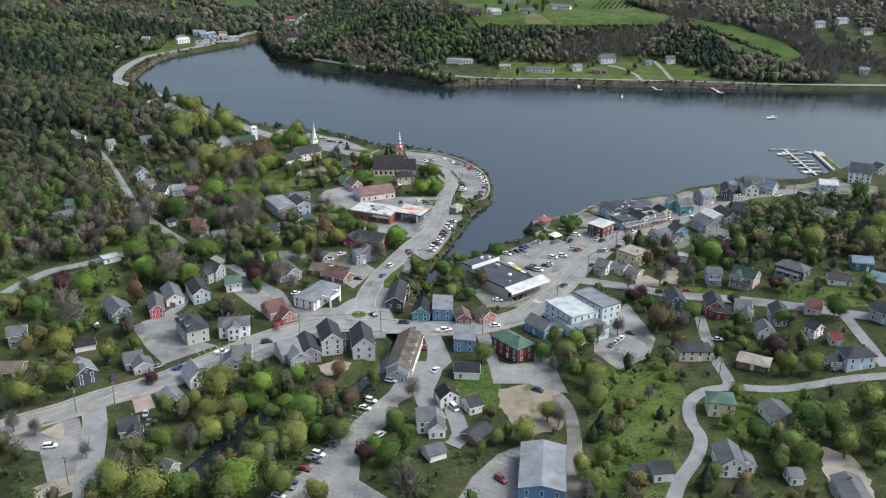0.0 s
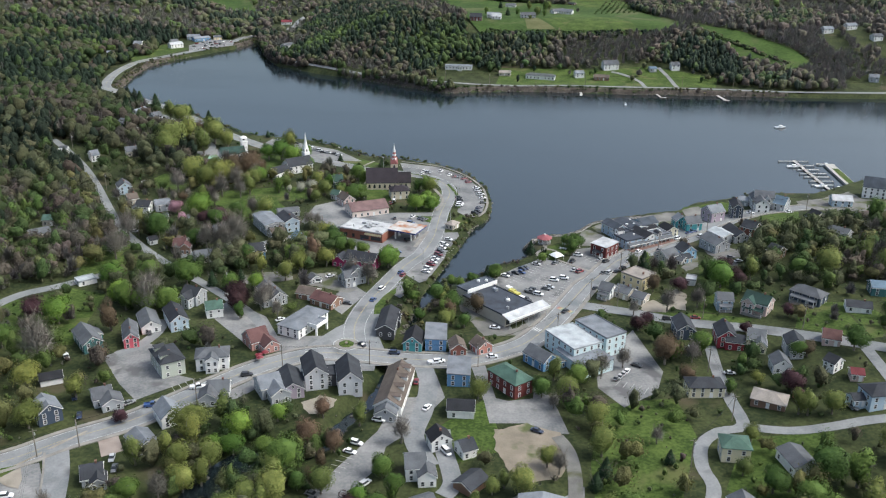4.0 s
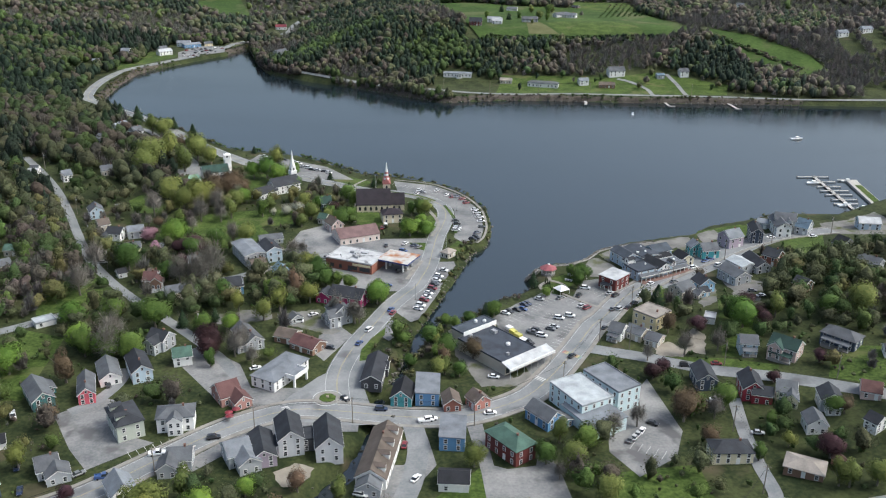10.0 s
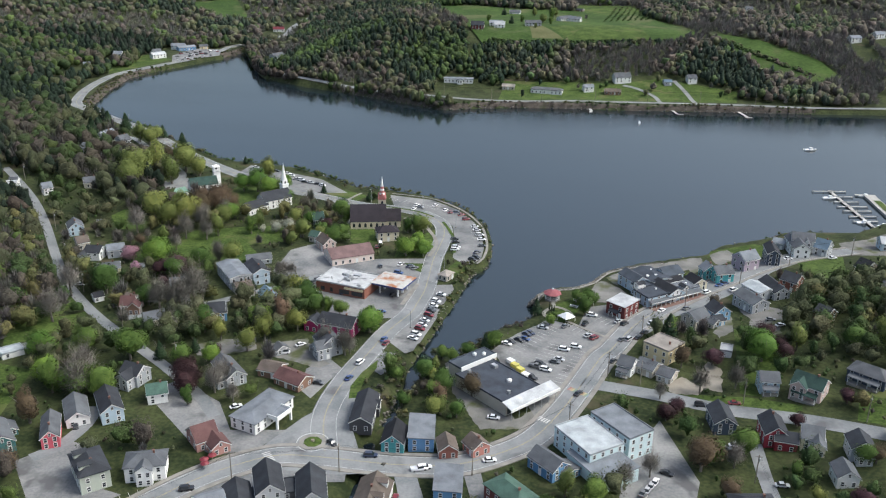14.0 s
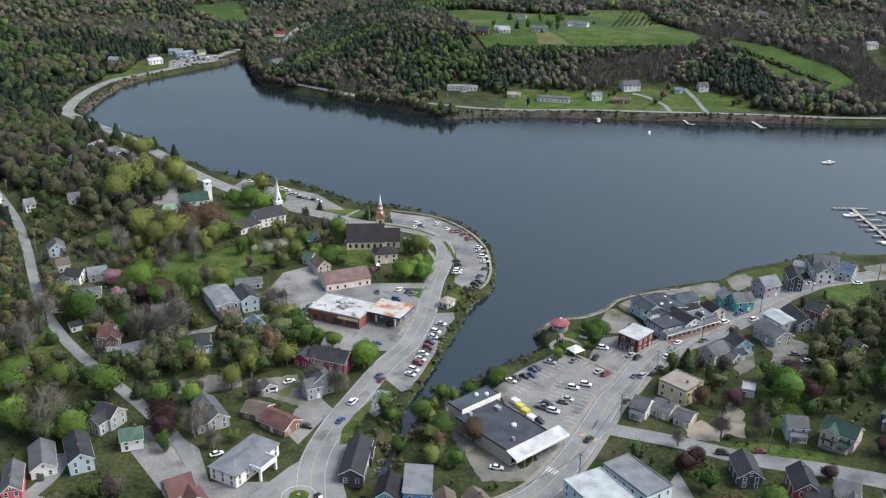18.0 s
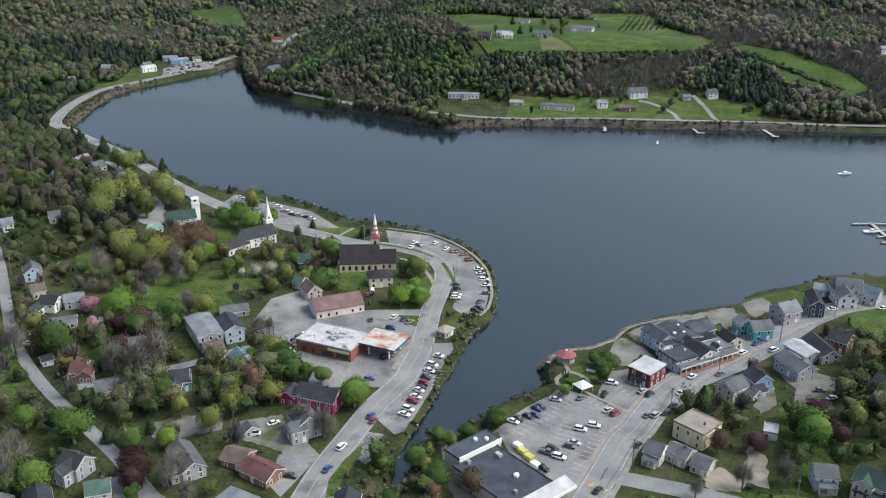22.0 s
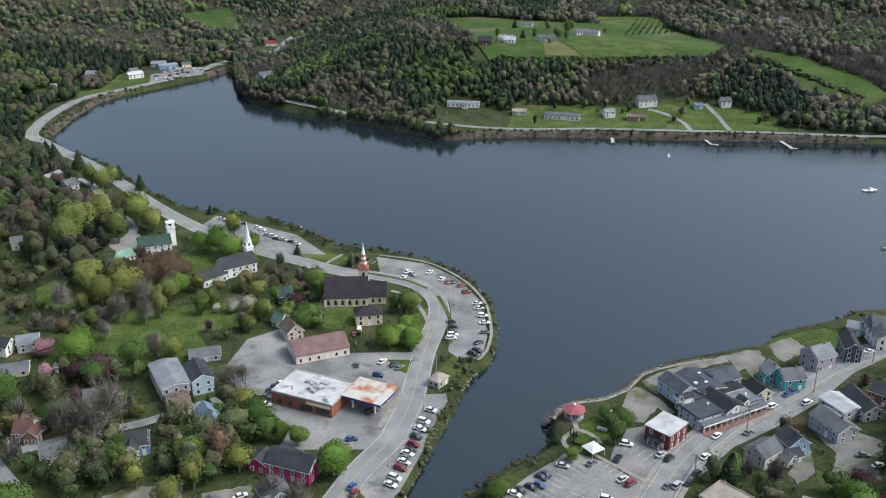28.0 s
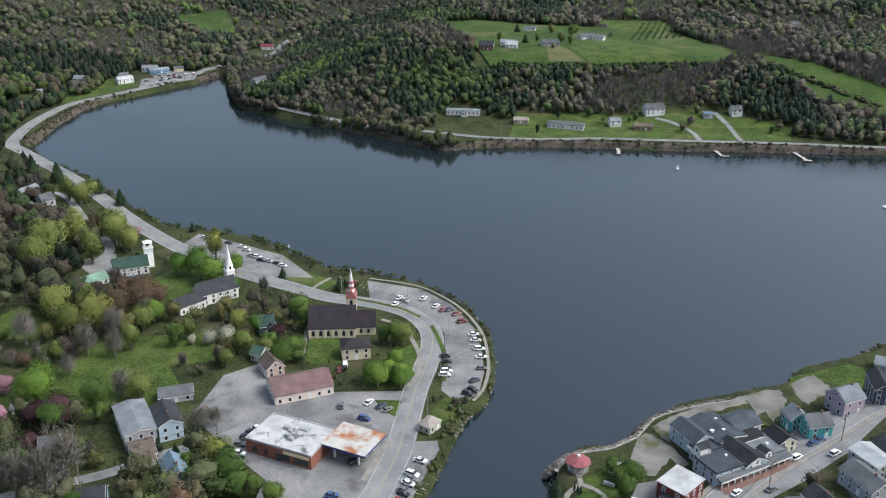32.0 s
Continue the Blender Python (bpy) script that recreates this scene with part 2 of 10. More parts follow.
ROOFS = dict(
    dark=(0.038, 0.041, 0.048), grey=(0.10, 0.106, 0.116), ltgrey=(0.17, 0.185, 0.205), brown=(0.120, 0.098, 0.084), redbrown=(0.098, 0.054, 0.050),
    green=(0.062, 0.108, 0.088), white=(0.39, 0.40, 0.41), red=(0.14, 0.035, 0.04), black=(0.022, 0.023, 0.027), plum=(0.17, 0.11, 0.11),
    darkgreen=(0.035, 0.065, 0.055), blue=(0.12, 0.17, 0.22), tan=(0.26, 0.235, 0.21), pale=(0.33, 0.355, 0.37), violetblack=(0.035, 0.030, 0.036), palegreen=(0.15, 0.24, 0.19), slateblue=(0.056, 0.066, 0.082))
WALLM = {k: surface(k + "_siding", shade(v, 0.88), shade(v, 1.08), 0.75, 0.25, 4, 0.08, vary=0.07) for k, v in WALLS.items()}
ROOFM = {k: surface(k + "_roofing", shade(v, 0.72), shade(v, 1.25), 0.85, 0.25, 3.0, 0.25, vary=0.12) for k, v in ROOFS.items()}


# ---- mesh helpers ----
def mesh_of(name, bm, mats):
    me = bpy.data.meshes.new(name)
    bm.to_mesh(me)
    bm.free()
    for m in mats if isinstance(mats, (list, tuple)) else [mats]:
        me.materials.append(m)
    return me


def part(name, bm, material, parent=None, label=""):
    ob = new(name, mesh_of(name, bm, material) if isinstance(bm, bmesh.types.BMesh) else bm)
    if parent:
        ob.parent = parent
    if label:
        ob["label"] = label
    return ob


def box(bm, x0, y0, z0, x1, y1, z1, mi=0):
    v = [bm.verts.new(c) for c in ((x0, y0, z0), (x1, y0, z0), (x1, y1, z0), (x0, y1, z0), (x0, y0, z1), (x1, y0, z1), (x1, y1, z1), (x0, y1, z1))]
    for q in ((0, 3, 2, 1), (4, 5, 6, 7), (0, 1, 5, 4), (1, 2, 6, 5), (2, 3, 7, 6), (3, 0, 4, 7)):
        bm.faces.new([v[i] for i in q]).material_index = mi
    return v


def face(bm, pts, mi=0):
    f = bm.faces.new([bm.verts.new(p) for p in pts])
    f.material_index = mi
    return f


def slab(bm, pts, up):
    """A flat piece of that outline, thickened along up."""
    lo, hi = [bm.verts.new(p) for p in pts], [bm.verts.new(Vector(p) + Vector(up)) for p in pts]
    bm.faces.new(hi)
    bm.faces.new(lo[::-1])
    for i in range(len(pts)):
        j = (i + 1) % len(pts)
        bm.faces.new((lo[i], lo[j], hi[j], hi[i]))


def tube(bm, a, b, r0, r1, n=6):
    a, b = Vector(a), Vector(b)
    d = (b - a).normalized()
    u = d.orthogonal().normalized()
    w = d.cross(u)
    ra = [bm.verts.new(a + r0 * (math.cos(k * math.tau / n) * u + math.sin(k * math.tau / n) * w)) for k in range(n)]
    rb = [bm.verts.new(b + r1 * (math.cos(k * math.tau / n) * u + math.sin(k * math.tau / n) * w)) for k in range(n)]
    for k in range(n):
        bm.faces.new((ra[k], ra[(k + 1) % n], rb[(k + 1) % n], rb[k]))
    bm.faces.new(rb)
    bm.faces.new(ra[::-1])


def thing(name, x, y, z, yaw, label, category, group=""):
    e = new(name)
    e.empty_display_size = 0.5
    e.matrix_basis = pose(x, y, z, 0, 0, yaw)
    return tagged(e, label, category, group)


# ---- roads and car parks that stand on made-up banks along the river ----
RIVER_ROAD = [(-28.2, 341.8), (-31, 363.2), (-27.6, 385.2), (-20.4, 408.2), (-13.4, 429), (-5.2, 446), (-2.7, 456.5), (0.2, 470.4), (1.8, 489), (3.5, 509.2), (6.2, 526.2), (8.3, 543.9), (6.5, 559), (-0.7, 572.2), (-10.5, 579.6), (-23.6, 584.9), (-40.7, 589.4), (-60.4, 600.4), (-78.7, 610.6), (-94.6, 620.2), (-116.2, 637.4), (-136.5, 656.2), (-159.9, 680.5), (-184.1, 707.7), (-211.1, 738.1), (-238.9, 770), (-288.9, 821.1), (-305.1, 840), (-316.6, 884.6), (-320.2, 931.9), (-316.3, 972.7), (-296.8, 1011.7), (-267.2, 1062.5)]
FAR_SHORE_ROAD = [(-168.8, 986.7), (-122.4, 948.7), (-62.3, 912.5), (-14.9, 898.2), (30.6, 882.2), (72.8, 878.3), (119.7, 883.1), (165.7, 881.2), (215.6, 879.5), (260.8, 877.7), (327.5, 870.8), (387.5, 871.8), (477.5, 872.8), (657.5, 874.8)]
LOT_CRESCENT = [(-24.9, 608.8), (0.8, 600.3), (15.4, 583.9), (24.9, 562), (28.2, 542), (28.9, 523.8), (26.8, 509.1), (22.1, 502.2), (17, 504.3), (12.8, 510.5), (14.3, 532), (12.7, 556.2), (6, 570.8), (-4.4, 580), (-21.5, 589.2)]
LOT_CHURCH = [(-124.6, 651.1), (-121, 666.3), (-104.3, 657.9), (-70.7, 638.3), (-50.5, 610.8), (-70.7, 611.1), (-95.5, 623.7)]
LOT_FAR = [(-281.2, 1032.7), (-262.8, 1065.6), (-244.7, 1087), (-252.6, 1124.3), (-281.9, 1126.1), (-294.4, 1078.6)]
BANKS = [(RIVER_ROAD, 4.75, False), (FAR_SHORE_ROAD, 3.0, False), (LOT_CRESCENT, 0.0, True), (LOT_FAR, 0.0, True), (LOT_CHURCH, 0.0, True)]


# ---- the lie of the land ----
def ss(a, b, x):
    t = np.clip((np.asarray(x, float) - a) / (b - a), 0, 1)
    return t * t * (3 - 2 * t)


def land(x,y):
    """Height of the dry land."""
    x=np.asarray(x,float); y=np.asarray(y,float)
    z=4.0+0*x
    z=z+9*ss(95,190,x)*ss(500,380,y-.5*(x-100))*ss(180,330,y)
    z=z+6*ss(-150,-260,x)*ss(450,620,y)*ss(800,690,y)
    z=z+40*ss(905,1090,y+.10*np.maximum(x,0))*ss(-200,-20,x)
    z=z+22*ss(1100,1500,y)*ss(-100,100,x)
    z=z+28*ss(-330,-800,x)*ss(250,700,y)+60*ss(1250,2000,y)*ss(100,-300,x)+40*ss(-250,-700,x)*ss(1000,1600,y)
    z=z+10*np.sin(x/170+1.3)*np.sin(y/210)*ss(1000,1400,y)
    return z


WEST = [(-13.5, 360.2), (-10.5, 371.9), (-6.8, 388.0), (-4.9, 403.9), (0.3, 421.5), (12.3, 462.5), (23.5, 504.8), (31.7, 528.4), (32.6, 539.6), (30.7, 564.3), (21.0, 589.1), (0.2, 611.2), (-26.4, 622.0), (-45.0, 626.6), (-63.3, 643.3), (-84.8, 662.8), (-108.5, 673.4), (-129.8, 677.5), (-146.3, 685.5), (-173.0, 711.8), (-198.7, 740.0), (-224.9, 770.1), (-251.7, 785.0), (-272.7, 803.8), (-295.9, 843.5), (-299.4, 874.3), (-304.9, 911.5), (-306.1, 970.3), (-280.9, 1038.4), (-247.4, 1095.3), (-234.0, 1114.0), (-229.1, 1139.0)]
EAST = [(-220.3, 1118.1), (-193.1, 1027.5), (-177.6, 990.9), (-147.7, 966.8), (-112.6, 944.5), (-80.7, 915.9), (-42.4, 888.2), (-6.8, 862.6), (5.8, 857.1), (30.6, 865.0), (72.5, 871.0), (118.3, 870.8), (163.4, 867.4), (212.8, 867.5), (258.0, 867.3), (325.9, 865.6)]
SOUTH = [(292.3, 565.8), (278.6, 593.4), (234.0, 560.1), (208.7, 560.2), (190.5, 557.7), (182.0, 549.8), (191.8, 554.4), (175.0, 546.4), (151.3, 536.1), (145.7, 527.1), (140.7, 523.5), (122.0, 516.9), (99.2, 507.9), (84.6, 495.0), (71.4, 478.9), (61.2, 480.1), (54.9, 473.4), (51.4, 465.5), (49.0, 451.8), (45.1, 444.6), (33.6, 437.3), (23.5, 424.1), (13.0, 409.8), (5.2, 413.0), (2.2, 401.6), (1.3, 391.0), (-3.9, 382.2), (-5.7, 370.6), (-7.0, 359.9)]
STREAM = [(-14.4, 351.8), (-14.3, 330.6), (-19.4, 309.1), (-27.1, 297.1), (-33.2, 284.7), (-41.3, 277.5), (-49.5, 273.5), (-60.0, 271.3), (-63.4, 266.6), (-66.7, 259.6), (-69.1, 251.3), (-71.9, 242.5), (-76.0, 237.3), (-80.1, 230.1), (-84.1, 221.8)]
RIVER = np.array(WEST + EAST + [(700, 868), (900, 800), (1200, 700), (1200, 560), (700, 560), (400, 540)] + SOUTH, float)


def inside(px, py, poly):
    """Which points lie within the outline."""
    px, py = np.asarray(px, float), np.asarray(py, float)
    q = np.asarray(poly, float)
    res = np.zeros(px.shape, bool)
    for (x0, y0), (x1, y1) in zip(q, np.roll(q, -1, 0)):
        if y0 != y1:
            res ^= ((y0 > py) != (y1 > py)) & (px < (x1 - x0) * (py - y0) / (y1 - y0) + x0)
    return res


def off_line(px, py, line, closed=False):
    """Distance to a line of points."""
    px, py = np.asarray(px, float), np.asarray(py, float)
    q = np.asarray(line, float)
    best = np.full(px.shape, 1e9)
    ends = np.roll(q, -1, 0) if closed else q[1:]
    for (x0, y0), (x1, y1) in zip(q, ends):
        dx, dy = x1 - x0, y1 - y0
        t = np.clip(((px - x0) * dx + (py - y0) * dy) / (dx * dx + dy * dy + 1e-9), 0, 1)
        best = np.minimum(best, np.hypot(px - x0 - t * dx, py - y0 - t * dy))
    return best


def shore(x, y):
    """Metres inland from the river's edge (negative over the water)."""
    d = off_line(x, y, RIVER, True)
    return np.where(inside(x, y, RIVER), -d, d)


def ground(x, y):
    """Height of the ground with the river bed and the stream cut in."""
    x, y = np.asarray(x, float), np.asarray(y, float)
    w = shore(x, y)
    z = land(x, y)
    z = -2.0 + (z + 2.0) * ss(-3.2, 2.6, w)
    near = w < 16
    if near.any():
        xn, yn, zn = x[near], y[near], z[near]
        ln = land(xn, yn)
        for line, half, area in BANKS:
            d = off_line(xn, yn, line, area)
            if area:
                d = np.where(inside(xn, yn, line), 0, d)
            zn = np.maximum(zn, ln - 0.15 - 1.7 * np.maximum(0, d - half - 1.3))
        z = z.copy()
        z[near] = zn
    s = off_line(x, y, STREAM) * (1 + 0.9 * ss(278, 292, y))
    return np.minimum(z, np.where(s < 14, -0.9 + 5.0 * ss(3.0, 12.0, s) + (z - 4.1) * ss(3, 14, s), z))


def gz(x, y):
    return float(ground(np.array([x]), np.array([y]))[0])


def spaced(*legs):
    out = []
    for a, b, n in legs:
        out += list(np.linspace(a, b, n, endpoint=False))
    return np.array(out + [legs[-1][1]])


gx = spaced((-4700, -900, 16), (-900, -430, 36), (-430, 430, 246), (430, 900, 36), (900, 4700, 16))
gy = spaced((-1500, 120, 14), (120, 1160, 300), (1160, 2100, 60), (2100, 4900, 20))
GX, GY = np.meshgrid(gx, gy)
GZ = ground(GX.ravel(), GY.ravel()).reshape(GX.shape)


def grid_mesh(name, X, Y, Z, mat):
    me = bpy.data.meshes.new(name)
    h, w = X.shape
    me.vertices.add(h * w)
    me.vertices.foreach_set("co", np.stack([X, Y, Z], -1).astype(np.float32).ravel())
    i = (np.arange(h - 1)[:, None] * w + np.arange(w - 1)[None]).ravel()
    q = np.stack([i, i + 1, i + 1 + w, i + w], -1).astype(np.int32)
    me.loops.add(q.size)
    me.loops.foreach_set("vertex_index", q.ravel())
    me.polygons.add(len(q))
    me.polygons.foreach_set("loop_start", np.arange(0, q.size, 4, dtype=np.int32))
    me.polygons.foreach_set("use_smooth", np.ones(len(q), bool))
    me.update(calc_edges=True)
    me.materials.append(mat)
    return me


ground_ob = tagged(new("ground", grid_mesh("ground", GX, GY, GZ, ROUGHLAND)), "rough grassy ground and valley slopes round the town", "ground", kind="structure")
wx, wy = np.meshgrid(spaced((-500, 2500, 12)), spaced((150, 1400, 10)))
tagged(new("water", grid_mesh("water", wx, wy, 0 * wx, WATER)), "dark grey-blue river with wind ripples", "river", kind="structure")


def drape(name, outline, mat, lift, label, category, kind="structure", cell=9.0, flat=None):
    """A sheet of that outline laid over the land."""
    bm = bmesh.new()
    q = [Vector((x, y, 0)) for x, y in outline]
    area = sum(a.x * b.y - b.x * a.y for a, b in zip(q, q[1:] + q[:1]))
    bm.faces.new([bm.verts.new(p) for p in (q if area > 0 else q[::-1])])
    xs, ys = [p.x for p in q], [p.y for p in q]
    for axis, lo, hi in ((0, min(xs), max(xs)), (1, min(ys), max(ys))):
        c = math.ceil(lo / cell) * cell
        while c < hi:
            co, no = [0, 0, 0], [0, 0, 0]
            co[axis], no[axis] = c, 1
            bmesh.ops.bisect_plane(bm, geom=bm.verts[:] + bm.edges[:] + bm.faces[:], plane_co=co, plane_no=no)
            c += cell
    bmesh.ops.triangulate(bm, faces=bm.faces[:])
    z = land([v.co.x for v in bm.verts], [v.co.y for v in bm.verts])
    for v, h in zip(bm.verts, z):
        v.co.z = (flat if flat is not None else h) + lift
    ob = part(name, bm, mat)
    return tagged(ob, label, category, kind=kind)


def smooth_line(pts, step=3.0):
    """Points along a smooth curve through the given ones."""
    p = [np.array(a, float) for a in pts]
    p = [2 * p[0] - p[1]] + p + [2 * p[-1] - p[-2]]
    out = []
    for i in range(1, len(p) - 2):
        n = max(2, int(np.linalg.norm(p[i + 1] - p[i]) / step))
        for k in range(n):
            t = k / n
            out.append(0.5 * ((2 * p[i]) + (p[i + 1] - p[i - 1]) * t + (2 * p[i - 1] - 5 * p[i] + 4 * p[i + 1] - p[i + 2]) * t * t
                              + (3 * p[i] - p[i - 1] - 3 * p[i + 1] + p[i + 2]) * t ** 3))
    return np.array(out + [p[-2]])


def ribbon(bm, line, off, width, lift, thick=0.0, gaps=None):
    """A strip beside a line: its middle off metres to the right of it."""
    d = np.gradient(line, axis=0)
    d /= np.linalg.norm(d, axis=1)[:, None] + 1e-9
    nrm = np.stack([d[:, 1], -d[:, 0]], -1)
    a, b = line + nrm * (off - width / 2), line + nrm * (off + width / 2)
    za, zb = land(a[:, 0], a[:, 1]) + lift, land(b[:, 0], b[:, 1]) + lift
    rows = []
    for i in range(len(line)):
        top = [bm.verts.new((*a[i], za[i])), bm.verts.new((*b[i], zb[i]))]
        if thick:
            top = [bm.verts.new((*a[i], za[i] - thick))] + top + [bm.verts.new((*b[i], zb[i] - thick))]
        rows.append(top)
    for i in range(len(line) - 1):
        if gaps and (i // gaps) % 2:
            continue
        for k in range(len(rows[0]) - 1):
            bm.faces.new((rows[i][k], rows[i][k + 1], rows[i + 1][k + 1], rows[i + 1][k])[::-1])


ROADS = []


def road(name, pts, width, label, mat=None, centre="", edges=False, walk_sides=(), lift=0.10):
    line = smooth_line(pts)
    ROADS.append((line, width))
    bm = bmesh.new()
    ribbon(bm, line, 0, width, lift)
    ob = tagged(part(name, bm, mat or ASPHALT), label, "road", kind="structure")
    if centre:
        bm = bmesh.new()
        for o in ((-0.14, 0.14) if centre == "double" else (0,)):
            ribbon(bm, line, o, 0.14, lift + 0.02, gaps=2 if centre == "dash" else None)
        part("centre_line", bm, YELLOWLINE, ob, "worn yellow centre line")
    if edges:
        bm = bmesh.new()
        for o in (-width / 2 + 0.5, width / 2 - 0.5):
            ribbon(bm, line, o, 0.12, lift + 0.02)
        part("edge_line", bm, PAINTLINE, ob, "worn white edge line")
    for s in walk_sides:
        bm = bmesh.new()
        ribbon(bm, line, s * (width / 2 + 0.95), 1.6, lift + 0.14, 0.3)
        tagged(part("pavement", bm, CONCRETE), "pale concrete pavement with a kerb beside the road", "pavement", kind="structure")
    return ob


def lot(name, outline, mat, label, category="car park", lift=0.07):
    LOTS.append(np.array(outline, float))
    if mat in (GRAVEL, GREYGRAVEL, DIRT):
        # loose ground has a ragged edge
        rng, q = np.random.default_rng(len(outline) * 7 + int(abs(outline[0][0]) * 10)), []
        for a, b in zip(outline, outline[1:] + outline[:1]):
            a, b = np.array(a, float), np.array(b, float)
            k = max(1, int(np.hypot(*(b - a)) / 1.8))
            q += [tuple(a + (b - a) * i / k + rng.normal(0, 0.32, 2)) for i in range(k)]
        outline = q
    return drape(name, outline, mat, lift, label, category)


LOTS = []


# ---- builders: houses ----
def window_mesh():
    bm = bmesh.new()
    for x0, z0, x1, z1 in ((-0.62, -0.88, -0.48, 0.88), (0.48, -0.88, 0.62, 0.88), (-0.48, 0.74, 0.48, 0.88), (-0.48, -0.88, 0.48, -0.74), (-0.48, -0.04, 0.48, 0.04)):
        box(bm, x0, -0.09, z0, x1, 0.05, z1)
    return mesh_of("window", bm, WHITE)


def pane_mesh():
    bm = bmesh.new()
    box(bm, -0.5, -0.04, -0.76, 0.5, 0.03, 0.76)
    return mesh_of("pane", bm, DARKGLASS)


def door_mesh():
    bm = bmesh.new()
    box(bm, -0.5, -0.05, 0, 0.5, 0.05, 2.05)
    box(bm, -0.62, -0.08, 0, -0.5, 0.06, 2.2)
    box(bm, 0.5, -0.08, 0, 0.62, 0.06, 2.2)
    box(bm, -0.5, -0.08, 2.05, 0.5, 0.06, 2.2)
    return mesh_of("door", bm, WHITE)


def far_window_mesh():
    bm = bmesh.new()
    for x0, x1, z0, z1 in ((-0.62, -0.5, -0.88, 0.88), (0.5, 0.62, -0.88, 0.88), (-0.5, 0.5, -0.88, -0.76), (-0.5, 0.5, 0.76, 0.88)):
        box(bm, x0, -0.09, z0, x1, 0.05, z1)
    box(bm, -0.5, -0.04, -0.76, 0.5, 0.03, 0.76, 1)
    return mesh_of("window", bm, [WHITE, DARKGLASS])


WINDOW, PANE, DOOR, FAR_WINDOW = window_mesh(), pane_mesh(), door_mesh(), far_window_mesh()


def add_window(base, x, y, z, turn, s=1.0):
    far = base.matrix_basis.translation.y > 455
    w = new("window", FAR_WINDOW if far else WINDOW)
    w.parent = base
    w.matrix_basis = pose(x, y, z, 0, 0, turn) @ Matrix.Diagonal((s, 1, s, 1))
    if far:
        return w
    p = new("pane", PANE)
    p.parent = w
    return w


def windows_along(base, n, length, ox, oy, turn, z, s=1.0, skip=()):
    """n windows spread along a wall that is turned by turn degrees and whose middle is (ox, oy)."""
    c, sn = math.cos(radians(turn)), math.sin(radians(turn))
    for i in range(n):
        if i in skip:
            continue
        u = (i + 0.5) / n * length - length / 2
        add_window(base, ox + u * c, oy + u * sn, z, turn, s)


def gable_roof(bm, L, W, eave, rise, over=0.35, th=0.22, half=0):
    k = rise / (W / 2)
    for s in (-1, 1):
        y0, z0 = s * (W / 2 + over), eave - over * k
        pts = [(-L / 2 - over, y0, z0), (L / 2 + over, y0, z0), (L / 2 + over, 0, eave + rise), (-L / 2 - over, 0, eave + rise)]
        slab(bm, pts if s < 0 else pts[::-1], (0, 0, th))


def hip_roof(bm, L, W, eave, rise, over=0.45, th=0.22):
    a, b = L / 2 + over, W / 2 + over
    r = max(0.3, (L - W) / 2 + 0.2)
    z0, z1 = eave, eave + rise
    c = [(-a, -b, z0), (a, -b, z0), (a, b, z0), (-a, b, z0)]
    p, q = (-r, 0, z1), (r, 0, z1)
    for f in ([c[0], c[1], q, p], [c[1], c[2], q], [c[2], c[3], p, q], [c[3], c[0], p]):
        slab(bm, f, (0, 0, th))


